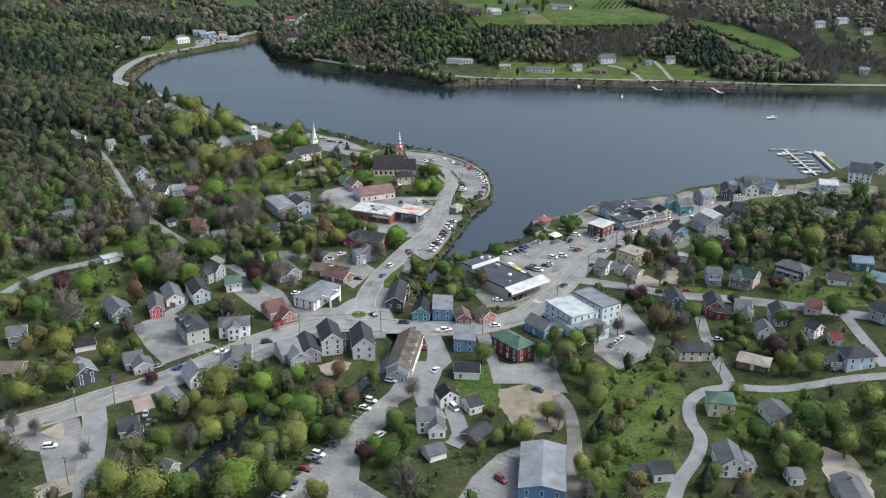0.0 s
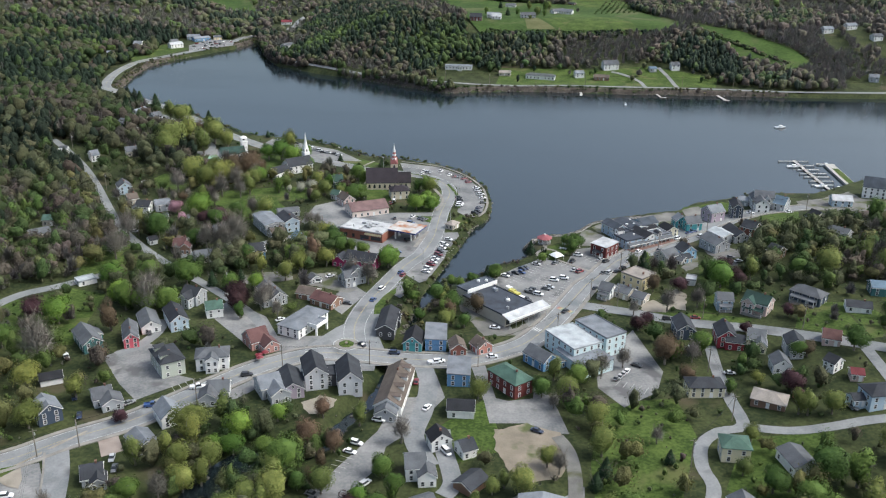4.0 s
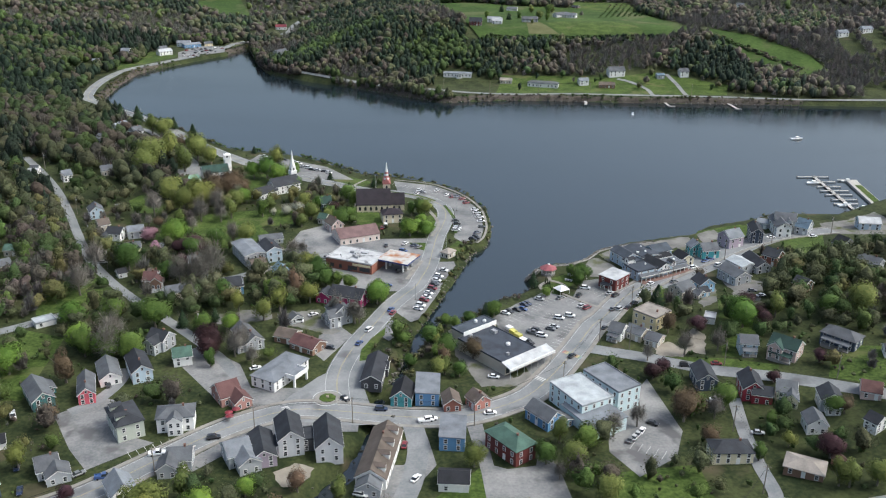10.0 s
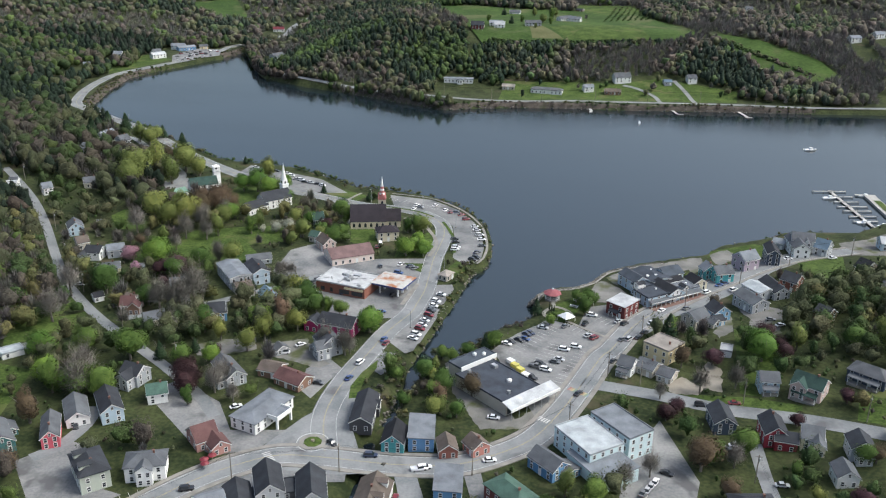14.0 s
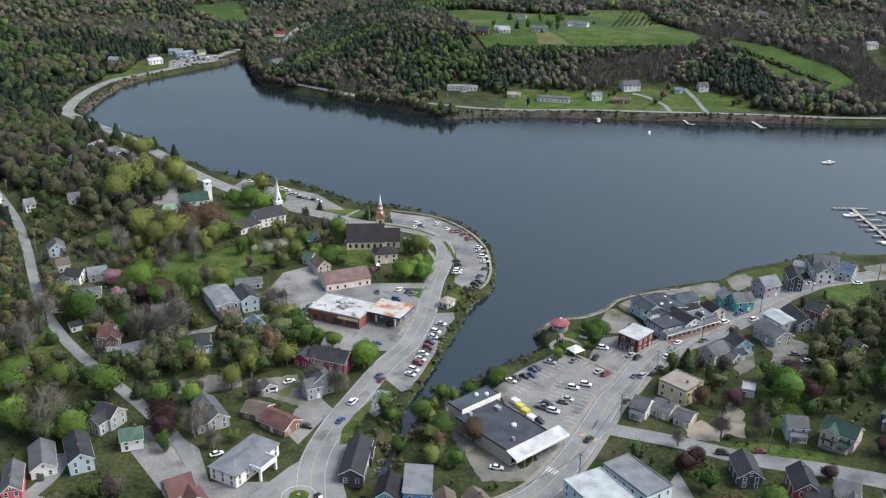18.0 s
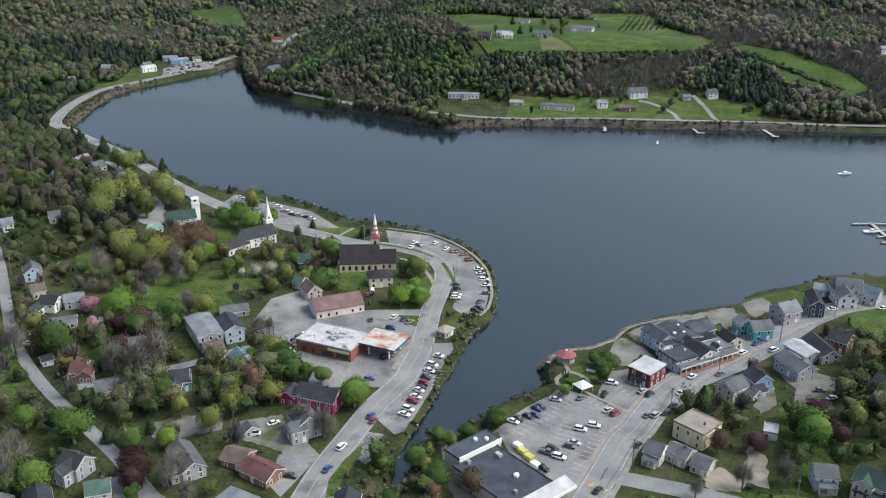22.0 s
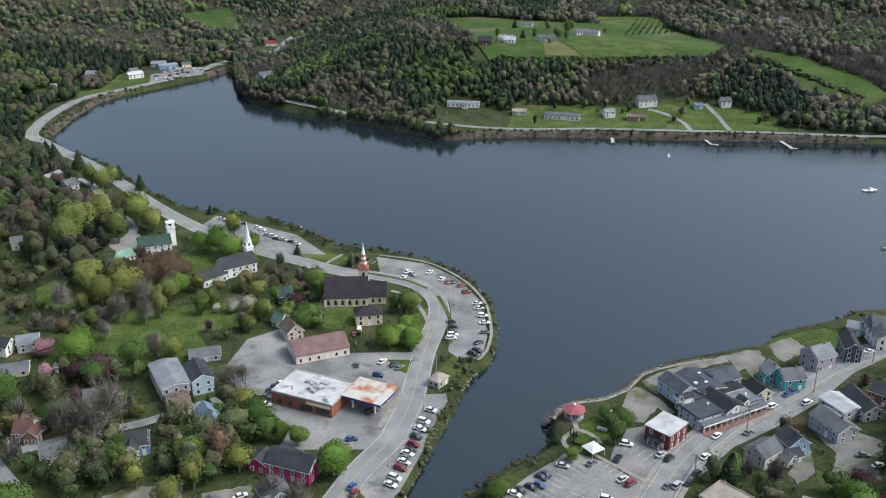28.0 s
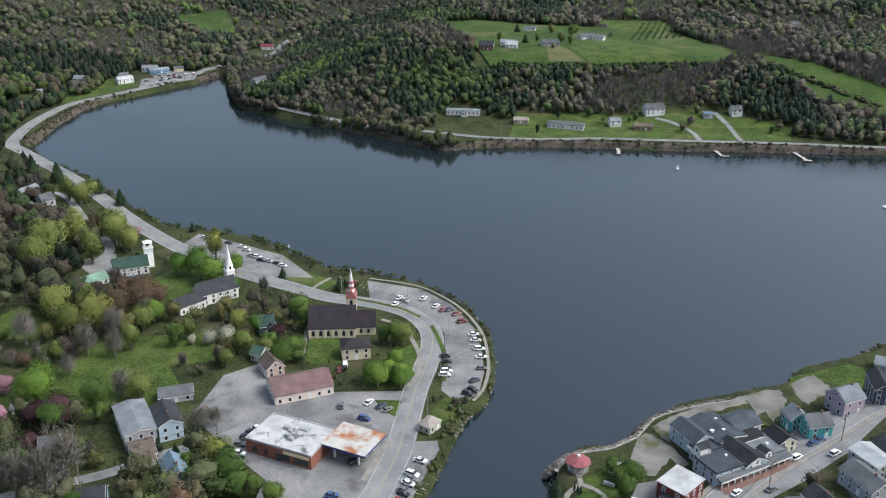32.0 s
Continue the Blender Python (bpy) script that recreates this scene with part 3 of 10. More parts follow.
def house_block(base, L, W, eave, rise, wall, roof, style="gable", ox=0, oy=0, turn=0, floors=None, wins=True, chimney=True, trim=True, low=1.2):
    """One volume of a house under base: wall, roof, trim, windows, chimney."""
    m = pose(ox, oy, 0, 0, 0, turn)
    bm = bmesh.new()
    box(bm, -L / 2, -W / 2, -low, L / 2, W / 2, eave)
    if style == "gable":
        for s in (-1, 1):
            f = [(s * L / 2, -W / 2, eave), (s * L / 2, W / 2, eave), (s * L / 2, 0, eave + rise)]
            face(bm, f if s > 0 else f[::-1])
    wob = part("wall", bm, WALLM[wall], base)
    wob.matrix_basis = m
    bm = bmesh.new()
    if style == "gable":
        gable_roof(bm, L, W, eave, rise)
    elif style == "hip":
        hip_roof(bm, L, W, eave, rise)
    elif style == "shed":
        slab(bm, [(-L / 2 - 0.3, -W / 2 - 0.3, eave), (L / 2 + 0.3, -W / 2 - 0.3, eave), (L / 2 + 0.3, W / 2 + 0.3, eave + rise), (-L / 2 - 0.3, W / 2 + 0.3, eave + rise)], (0, 0, 0.25))
    else:
        box(bm, -L / 2 + 0.2, -W / 2 + 0.2, eave - 0.1, L / 2 - 0.2, W / 2 - 0.2, eave + 0.12)
        for x0, y0, x1, y1 in ((-L / 2 - 0.1, -W / 2 - 0.1, L / 2 + 0.1, -W / 2 + 0.2), (-L / 2 - 0.1, W / 2 - 0.2, L / 2 + 0.1, W / 2 + 0.1),
                               (-L / 2 - 0.1, -W / 2 + 0.2, -L / 2 + 0.2, W / 2 - 0.2), (L / 2 - 0.2, -W / 2 + 0.2, L / 2 + 0.1, W / 2 - 0.2)):
            box(bm, x0, y0, eave - 0.25, x1, y1, eave + 0.45)
    rob = part("roof", bm, ROOFM[roof], base)
    rob.matrix_basis = m
    if trim and style == "gable":
        k = rise / (W / 2)
        for e in (-1, 1):
            bm = bmesh.new()
            x0, y0, zl = e * (L / 2 + 0.36), W / 2 + 0.37, eave - 0.39 * k
            slab(bm, [(x0, -y0, zl), (x0, -y0, zl - 0.3), (x0, 0, eave + rise - 0.32), (x0, y0, zl - 0.3), (x0, y0, zl), (x0, 0, eave + rise - 0.02)], (e * 0.06, 0, 0))
            part("bargeboard", bm, WHITE, base, "white-painted bargeboard").matrix_basis = m
        if base.matrix_basis.translation.y < 620 and wins:
            for e in (-1, 1):
                bm = bmesh.new()
                ye = e * (W / 2 + 0.37)
                box(bm, -L / 2 - 0.34, ye - 0.04, eave - 0.35 * k - 0.26, L / 2 + 0.34, ye + 0.04, eave - 0.35 * k)
                part("eaves_board", bm, WHITE, base, "white-painted eaves board").matrix_basis = m
    if chimney:
        bm = bmesh.new()
        cx = L * 0.22
        box(bm, cx - 0.3, -0.3, eave, cx + 0.3, 0.3, eave + rise + 0.8)
        box(bm, cx - 0.38, -0.38, eave + rise + 0.8, cx + 0.38, 0.38, eave + rise + 0.92)
        part("chimney", bm, BRICK, base, "red brick chimney").matrix_basis = m
    if wins:
        fl = floors or max(1, int((eave + 0.7) / 2.4))
        t0 = radians(turn)

        facing = math.degrees(base.matrix_basis.to_euler().z)

        def put(lx, ly, z, tn, s=0.98):
            if math.cos(radians(tn + turn + facing)) < -0.25:
                return
            add_window(base, ox + lx * math.cos(t0) - ly * math.sin(t0), oy + lx * math.sin(t0) + ly * math.cos(t0), z, tn + turn, s)
        nl, nw = max(2, int(L / 3.2)), max(2, int(W / 3.4))
        for f in range(fl):
            z = 1.35 + f * (eave - 0.2) / fl
            for i in range(nl):
                u = (i + 0.5) / nl * L - L / 2
                if not (f == 0 and i == nl // 2):
                    put(u, -W / 2 - 0.02, z, 0)
                put(u, W / 2 + 0.02, z, 180)
            for i in range(nw):
                u = (i + 0.5) / nw * W - W / 2
                put(L / 2 + 0.02, u, z, 90)
                put(-L / 2 - 0.02, u, z, -90)
        if style == "gable" and rise > 2.2:
            put(L / 2 + 0.02, 0, eave + rise * 0.3, 90, 0.7)
            put(-L / 2 - 0.02, 0, eave + rise * 0.3, -90, 0.7)
        d = part("door", DOOR, None, base)
        u = (nl // 2 + 0.5) / nl * L - L / 2
        d.matrix_basis = m @ pose(u, -W / 2 - 0.03, 0)


def add_dormer(base, x, y, z, wall, roof, turn=0, w=2.2):
    m = pose(x, y, z, 0, 0, turn)
    bm = bmesh.new()
    box(bm, -w / 2, -1.4, -1.2, w / 2, 1.6, 1.3)
    f = [(-w / 2, -1.4, 1.3), (w / 2, -1.4, 1.3), (0, -1.4, 2.1)]
    face(bm, f)
    d = part("dormer", bm, WALLM[wall], base)
    d.matrix_basis = m
    bm = bmesh.new()
    for s in (-1, 1):
        p = [(s * (w / 2 + 0.25), -1.65, 1.15), (0, -1.65, 2.15), (0, 2.6, 2.15), (s * (w / 2 + 0.25), 2.6, 1.15)]
        slab(bm, p if s < 0 else p[::-1], (0, 0, 0.16))
    r = part("dormer_roof", bm, ROOFM[roof], base)
    r.matrix_basis = m
    add_window(base, *(m @ Vector((0, -1.43, 0.3))), turn, 0.85)


def add_porch(base, L, W, depth=2.4, roof="grey", span=0.8):
    """A roofed veranda along the front (-y) side."""
    w = L * span
    bm = bmesh.new()
    slab(bm, [(-w / 2 - 0.2, -W / 2 - depth - 0.2, 2.6), (w / 2 + 0.2, -W / 2 - depth - 0.2, 2.6), (w / 2 + 0.2, -W / 2 + 0.02, 3.2), (-w / 2 - 0.2, -W / 2 + 0.02, 3.2)], (0, 0, 0.18))
    part("porch_roof", bm, ROOFM[roof], base)
    bm = bmesh.new()
    box(bm, -w / 2, -W / 2 - depth, -0.8, w / 2, -W / 2, 0.35)
    part("porch_floor", bm, CONCRETE, base)
    n = max(3, int(w / 2.6))
    for i in range(n):
        bm = bmesh.new()
        x = -w / 2 + 0.15 + i * (w - 0.3) / (n - 1)
        box(bm, x - 0.1, -W / 2 - depth + 0.05, 0.35, x + 0.1, -W / 2 - depth + 0.25, 2.62)
        part("porch_post", bm, WHITE, base)


STYLE_WORDS = {"gable": "gabled", "hip": "hip-roofed", "flat": "flat-roofed", "shed": "lean-to-roofed"}
COLOUR_WORDS = {"ltblue": "light blue", "paleblue": "pale blue", "dustyrose": "dusty rose", "ltgrey": "light grey", "redbrown": "red-brown", "darkgreen": "dark green",
                "palegrey": "pale grey", "stonecream": "cream stone", "palerose": "pale rose", "slateblue": "slate blue", "violetblack": "blackish", "palegreen": "pale green", "aqua": "turquoise", "magenta": "deep magenta", "skyblue": "sky blue"}


def house(x, y, yaw, L, W, eave, rise, wall, roof, style="gable", name="house", note="", wing=None, porch=False, dormers=0, wins=True, chimney=True, trim=True):
    """wing: (along, across, length, width, eave, rise, turn) of a lower second volume."""
    z = gz(x, y)
    lab = "%s %s %s with a %s roof%s" % (COLOUR_WORDS.get(wall, wall), STYLE_WORDS[style], name.replace("_", " "), COLOUR_WORDS.get(roof, roof), " " + note if note else "")
    base = thing(name, x, y, z, yaw, lab, "house" if "house" in name else "building")
    house_block(base, L, W, eave, rise, wall, roof, style, wins=wins, chimney=chimney, trim=trim)
    if wing:
        a, b, wl, ww, we, wr, wt = wing
        house_block(base, wl, ww, we, wr, wall, roof, "gable" if wr > 0.6 else "flat", a, b, wt, wins=wins, chimney=False, trim=trim)
    if porch:
        add_porch(base, L, W, roof=roof)
    for i in range(dormers):
        add_dormer(base, (i + 0.5) / dormers * L - L / 2, -W * 0.27, eave + rise * 0.42, wall, roof)
    FOOT.append((x, y, max(L, W) * 0.5 + 1.5))
    return base


FOOT = []


# ---- builders: vehicles ----
CARCOL = dict(white=(0.75, 0.75, 0.75), black=(0.012, 0.012, 0.014), grey=(0.13, 0.135, 0.14), silver=(0.42, 0.43, 0.44), red=(0.17, 0.014, 0.02), blue=(0.03, 0.07, 0.20), navy=(0.015, 0.025, 0.06), yellow=(0.48, 0.44, 0.08))


def car_paint(c):
    m, n, l, b = nodes_of(c + "_car_paint")
    b.inputs["Base Color"].default_value = (*CARCOL[c], 1)
    b.inputs["Roughness"].default_value = 0.3
    b.inputs["Coat Weight"].default_value = 0.6
    return m


PAINT = {c: car_paint(c) for c in CARCOL}
LAMP_RED = surface("tail_lamp_red", (0.25, 0.01, 0.01), (0.3, 0.02, 0.02), 0.3, 1, 5, 0)
LAMP_CLEAR = surface("headlamp_clear", (0.5, 0.5, 0.5), (0.6, 0.6, 0.6), 0.15, 1, 5, 0)
CAR_KINDS = {"car": (4.5, 1.8, 1.42, 0.82, (-1.75, -1.05, 0.35, 1.05)), "suv": (4.7, 1.9, 1.72, 0.98, (-2.2, -1.75, 0.55, 1.15)), "pickup_truck": (5.6, 1.95, 1.85, 1.02, (-0.55, -0.35, 0.85, 1.4)), "van": (5.2, 2.0, 2.1, 1.1, (-2.5, -2.3, 1.3, 2.0))}
CARS = {}


def loft(bm, rings):
    vs = [[bm.verts.new(p) for p in r] for r in rings]
    for a, b in zip(vs, vs[1:]):
        for k in range(len(a)):
            j = (k + 1) % len(a)
            bm.faces.new((a[k], a[j], b[j], b[k]))
    bm.faces.new(vs[0][::-1])
    bm.faces.new(vs[-1])


def vehicle(kind, colour, x, y, yaw, z=None):
    z = (float(land(np.array([x]), np.array([y]))[0]) if z is None else z) + 0.2
    key = (kind, colour)
    if key in CARS:
        return copy_thing(CARS[key], pose(x, y, z, 0, 0, yaw))
    L, W, H, belt, (c0, c1, c2, c3) = CAR_KINDS[kind]
    base = thing(kind, x, y, z, yaw, "%s %s parked on the asphalt" % (colour, kind.replace("_", " ")), "car" if kind != "pickup_truck" else "truck", "parked vehicles")
    bm = bmesh.new()

    def ring(xx, w, z0, z1):
        return [(xx, -w, z0 + 0.1), (xx, -w * 0.9, z0), (xx, w * 0.9, z0), (xx, w, z0 + 0.1), (xx, w, z1 - 0.12), (xx, w * 0.88, z1), (xx, -w * 0.88, z1), (xx, -w, z1 - 0.12)]
    h = W / 2
    loft(bm, [ring(-L / 2, h * 0.85, 0.38, belt * 0.86), ring(-L / 2 + 0.25, h * 0.97, 0.28, belt), ring(0, h, 0.25, belt), ring(L / 2 - 0.9, h * 0.98, 0.25, belt * 0.98), ring(L / 2 - 0.2, h * 0.92, 0.28, belt * 0.86), ring(L / 2, h * 0.78, 0.36, belt * 0.72)])
    if kind == "pickup_truck":
        box(bm, -L / 2 + 0.15, -h * 0.95, belt, -0.62, -h * 0.85, belt + 0.25)
        box(bm, -L / 2 + 0.15, h * 0.85, belt, -0.62, h * 0.95, belt + 0.25)
        box(bm, -L / 2 + 0.1, -h * 0.95, belt - 0.05, -L / 2 + 0.2, h * 0.95, belt + 0.25)
    slab(bm, [(c1, -h * 0.74, H - 0.05), (c2, -h * 0.74, H - 0.05), (c2, h * 0.74, H - 0.05), (c1, h * 0.74, H - 0.05)], (0, 0, 0.05))
    part("body", bm, PAINT[colour], base)
    bm = bmesh.new()
    loft(bm, [[(c0, -h * 0.86, belt - 0.02), (c3, -h * 0.86, belt - 0.02), (c3, h * 0.86, belt - 0.02), (c0, h * 0.86, belt - 0.02)], [(c1, -h * 0.73, H - 0.05), (c2, -h * 0.73, H - 0.05), (c2, h * 0.73, H - 0.05), (c1, h * 0.73, H - 0.05)]])
    part("window_glass", bm, DARKGLASS, base)
    for sx in (-0.31, 0.31):
        for sy in (-1, 1):
            bm = bmesh.new()
            tube(bm, (sx * L, sy * (h - 0.22), 0.33), (sx * L, sy * (h + 0.01), 0.33), 0.33, 0.33, 10)
            part("wheel", bm, RUBBER, base)
    for sy in (-1, 1):
        bm = bmesh.new()
        box(bm, L / 2 - 0.14, sy * h * 0.6 - 0.18, belt * 0.62, L / 2 - 0.02, sy * h * 0.6 + 0.18, belt * 0.78)
        part("headlight", bm, LAMP_CLEAR, base)
    for sy in (-1, 1):
        bm = bmesh.new()
        box(bm, -L / 2 - 0.02, sy * h * 0.66 - 0.15, belt * 0.66, -L / 2 + 0.1, sy * h * 0.66 + 0.15, belt * 0.84)
        part("tail_light", bm, LAMP_RED, base)
    CARS[key] = base
    return base


# ---- builders: trees ----
LEAF = dict(
    fresh=foliage("fresh_leaves", (0.058, 0.114, 0.016), (0.108, 0.176, 0.027)),
    green=foliage("green_leaves", (0.043, 0.082, 0.015), (0.084, 0.132, 0.026)),
    olive=foliage("budding_leaves", (0.084, 0.110, 0.026), (0.145, 0.168, 0.046)),
    gold=foliage("golden_buds", (0.080, 0.098, 0.022), (0.132, 0.148, 0.036)),
    purple=foliage("purple_leaves", (0.024, 0.011, 0.014), (0.048, 0.021, 0.024)),
    russet=foliage("russet_buds", (0.068, 0.046, 0.028), (0.112, 0.080, 0.048)),
    bare=foliage("bare_twigs", (0.165, 0.155, 0.135), (0.25, 0.238, 0.21)),
    conifer=foliage("dark_needles", (0.013, 0.029, 0.013), (0.027, 0.050, 0.021)),
    blossom=foliage("pink_blossom", (0.224, 0.112, 0.152), (0.320, 0.192, 0.224)),
    white=foliage("white_blossom", (0.224, 0.232, 0.168), (0.336, 0.336, 0.272)))
TREE_WORDS = dict(fresh="fresh bright green spring leaves", green="mid-green spring leaves", olive="olive buds just opening", gold="golden-green young leaves", purple="dark purple leaves", russet="reddish-brown spring buds",
                  bare="bare grey branches", conifer="dark evergreen needles", blossom="pink blossom", white="pale blossom")


def unit_shell(level):
    bm = bmesh.new()
    bmesh.ops.create_icosphere(bm, subdivisions=level, radius=1.0)
    v, f = np.array([p.co[:] for p in bm.verts]), np.array([[q.index for q in p.verts] for p in bm.faces])
    bm.free()
    return v, f


SHELLS = {1: unit_shell(1), 2: unit_shell(2)}


def crown_mesh(name, rng, count, kind, leaf, r=4.0, h=8.0, low=2.0):
    """Small leaf clumps set over several lobes, so that the outline is uneven and has gaps."""
    if kind == "cone":
        t = rng.random(count) ** 0.75
        a = rng.random(count) * math.tau
        tier = 0.75 + 0.25 * np.sin(t * 34) * (1 - t)
        rad = r * (1 - t) ** 0.9 * tier * (0.55 + 0.5 * rng.random(count))
        P = np.stack([rad * np.cos(a), rad * np.sin(a), low + t * h], -1)
        N = np.stack([np.cos(a), np.sin(a), np.full(count, 0.5)], -1)
    else:
        nl = 16
        lc = rng.normal(0, 1, (nl, 3))
        lc /= np.linalg.norm(lc, axis=1)[:, None]
        lc *= (0.35 + 0.4 * rng.random(nl))[:, None]
        lr = 0.34 + 0.24 * rng.random(nl)
        k = rng.integers(0, nl, count)
        d = rng.normal(0, 1, (count, 3))
        d /= np.linalg.norm(d, axis=1)[:, None]
        u = lc[k] + d * (lr[k] * (0.55 + 0.5 * rng.random(count) ** 0.5))[:, None]
        if kind == "tall":
            u[:, :2] *= 0.6
        P = u * (r, r, h / 2) + (0, 0, low + h / 2)
        N = d * 0.8 + u * 0.7
    if kind == "twigs":
        d = rng.normal(0, 1, (count, 3))
        d[:, 2] = np.abs(d[:, 2]) * 1.3 + 0.35
        d /= np.linalg.norm(d, axis=1)[:, None]
        tip = d * (r, r, h * 0.78) * rng.uniform(0.6, 1.05, (count, 1))
        root = tip * rng.uniform(0.45, 0.8, (count, 1)) * (0.9, 0.9, 1)
        tip += rng.normal(0, 0.8, tip.shape)
        root += rng.normal(0, 0.45, root.shape)
        side = np.cross(tip - root, rng.normal(0, 1, tip.shape))
        side *= leaf / (np.linalg.norm(side, axis=1)[:, None] + 1e-9)
        V = np.stack([root - side, root + side, tip], 1) + (0, 0, low)
        return leaves_mesh(name, V, d + (0, 0, 0.3))
    N += rng.normal(0, 0.38, N.shape)
    N /= np.linalg.norm(N, axis=1)[:, None]
    T = np.cross(N, rng.normal(0, 1, N.shape))
    T /= np.linalg.norm(T, axis=1)[:, None] + 1e-9
    B = np.cross(N, T)
    s = leaf * (0.6 + 0.8 * rng.random(count))[:, None]
    V = np.stack([P - T * s - B * s * 0.5, P + T * s - B * s * 0.5, P + B * s * 1.1 + N * s * 0.25], 1)
    up = (P - (0, 0, low + h * 0.3)) / (r, r, h * 0.6)
    S = N * 0.55 + up + (0, 0, 0.25)
    if kind != "cone" and count > 1000:
        # the dense inside of the crown, mottled like the leaves over it
        sv, sf = SHELLS[2]
        squeeze = (0.6, 0.6, 1.0) if kind == "tall" else (1, 1, 1)
        core = sv * squeeze * (0.62 + rng.normal(0, 0.07, (len(sv), 1))) * (r, r, h / 2) + (0, 0, low + h / 2)
        V, S = np.concatenate([V, core[sf]]), np.concatenate([S, sv[sf].mean(1)])
    return leaves_mesh(name, V, S)


def leaves_mesh(name, V, soft=None):
    """Loose leaf clumps; soft gives each one's shading direction, so that a crown shades as one rounded mass."""
    me = bpy.data.meshes.new(name)
    n = len(V)
    c = V.shape[1]
    me.vertices.add(n * c)
    me.vertices.foreach_set("co", V.astype(np.float32).ravel())
    me.loops.add(n * c)
    me.loops.foreach_set("vertex_index", np.arange(n * c, dtype=np.int32))
    me.polygons.add(n)
    me.polygons.foreach_set("loop_start", np.arange(0, n * c, c, dtype=np.int32))
    me.update(calc_edges=True)
    if soft is not None:
        soft = soft / (np.linalg.norm(soft, axis=1)[:, None] + 1e-9)
        at = me.attributes.new("custom_normal", "FLOAT_VECTOR", "POINT")
        at.data.foreach_set("vector", np.repeat(soft, c, 0).astype(np.float32).ravel())
    return me


def trunk_bm(rng, r, h, low, twigs=0):
    bm = bmesh.new()
    k = 0.6 if twigs > 6 else 1.0
    lean = Vector((rng.normal(0, 0.3), rng.normal(0, 0.3), 0))
    top = lean + Vector((0, 0, low + h * 0.45))
    tube(bm, (0, 0, -0.4), top * 0.5, 0.34, 0.26, 7)
    tube(bm, top * 0.5, top, 0.26, 0.16, 6)
    for i in range(7 + twigs):
        a, t = i * 2.4 + rng.random(), 0.4 + 0.6 * rng.random()
        s = top * t
        e = s + Vector((math.cos(a) * r * (0.5 + 0.35 * rng.random()), math.sin(a) * r * (0.5 + 0.35 * rng.random()), h * (0.2 + 0.3 * rng.random())))
        mid = s.lerp(e, 0.5) + Vector((0, 0, -0.06 * h))
        tube(bm, s, mid, 0.12 * k, 0.08 * k, 4)
        tube(bm, mid, e, 0.08 * k, 0.02, 4)
        for j in range(twigs // 3):
            b = mid.lerp(e, rng.random())
            q = b + Vector((rng.normal(0, r * 0.22), rng.normal(0, r * 0.22), abs(rng.normal(0, h * 0.14))))
            tube(bm, b, q, 0.045, 0.012, 3)
    return bm


TREES = {}
TREE_ROOTS = []


def tree(x, y, spread, height, leaf, variant=0, z=None, label=""):
    """A tree of that crown width and total height, in metres."""
    z = gz(x, y) if z is None else z
    key = (leaf, variant % 3)
    turn = (x * 37.7 + y * 17.3) % 360
    if leaf == "bare":
        spread *= 0.78
    if leaf == "conifer" and spread > 2:
        spread, height = spread * 1.3, height * 0.85
    sx, sz = spread / 8.0, height / 10.0
    m = pose(x, y, z, 0, 0, turn) @ Matrix.Diagonal((sx, sx, sz, 1))
    TREE_ROOTS.append((x, y))
    if key in TREES:
        src = TREES[key]
        ob = copy_thing(src, m)
        ob.matrix_basis = m
        return ob
    rng = np.random.default_rng(len(TREES) * 7 + 11)
    base = thing("tree", 0, 0, 0, 0, label or ("tree with %s" % TREE_WORDS[leaf]), "tree", "trees")
    thin = leaf in ("bare",)
    if leaf == "conifer":
        me = crown_mesh("crown", rng, 2800, "cone", 0.30, 3.2, 9.0, 0.9)
    elif thin:
        me = crown_mesh("crown", rng, 1900, "twigs", 0.026, 4.0, 7.6, 2.0)
    else:
        me = crown_mesh("crown", rng, 4000 if leaf in ("olive", "russet", "gold") else 4600, "tall" if variant % 3 == 2 and leaf not in ("purple", "fresh") else "round", 0.175 if leaf in ("olive", "russet", "gold") else 0.195, 4.2, 8.6, 1.3)
    me.materials.append(LEAF[leaf])
    part("trunk", trunk_bm(rng, 3.6, 8.0, 2.0, 12 if thin else 3), WOODY, base)
    part("crown", me, None, base)
    base.matrix_basis = m
    TREES[key] = base
    return base


# ---- the plan: roads, yards, houses, vehicles, trees ----
road('main_road', [(-151.2, 249), (-137.7, 260), (-127.4, 267.4), (-117.1, 276.6), (-102.2, 286.8), (-91.6, 297.1), (-80.7, 309.4), (-68, 323.5), (-55.9, 333), (-42.6, 339.2), (-28.4, 338.6), (-14.1, 336.5), (-2.4, 335.3), (14, 335.9), (28.5, 342.7), (39.9, 351.5), (50.3, 367.2), (59.6, 384.8), (71.1, 408.6), (76.7, 416.2), (88.8, 436.4), (103.5, 453.5), (121.2, 469.7), (142.5, 486.1), (166, 504.7), (188.5, 516.9), (217.6, 525.1)], 9.5, 'worn grey asphalt main street through the town', centre='double', edges=True, walk_sides=(-1, 1), lift=0.185)
road('river_road', RIVER_ROAD, 9.5, 'worn asphalt road following the river bank', centre='double', edges=True, lift=0.165)
road('east_road', [(59.5, 390.5), (65.5, 388.3), (73.1, 385.8), (90.5, 380), (109.2, 371.4), (131.6, 362.1), (152, 350.4), (167.2, 341), (183.7, 332.2)], 7.5, 'side street of patched asphalt between houses', mat=None, lift=0.205)
road('hill_road', [(169.3, 340.6), (168.4, 321.8), (167.8, 296.2)], 4.5, 'narrow asphalt lane uphill', mat=None, lift=0.213)
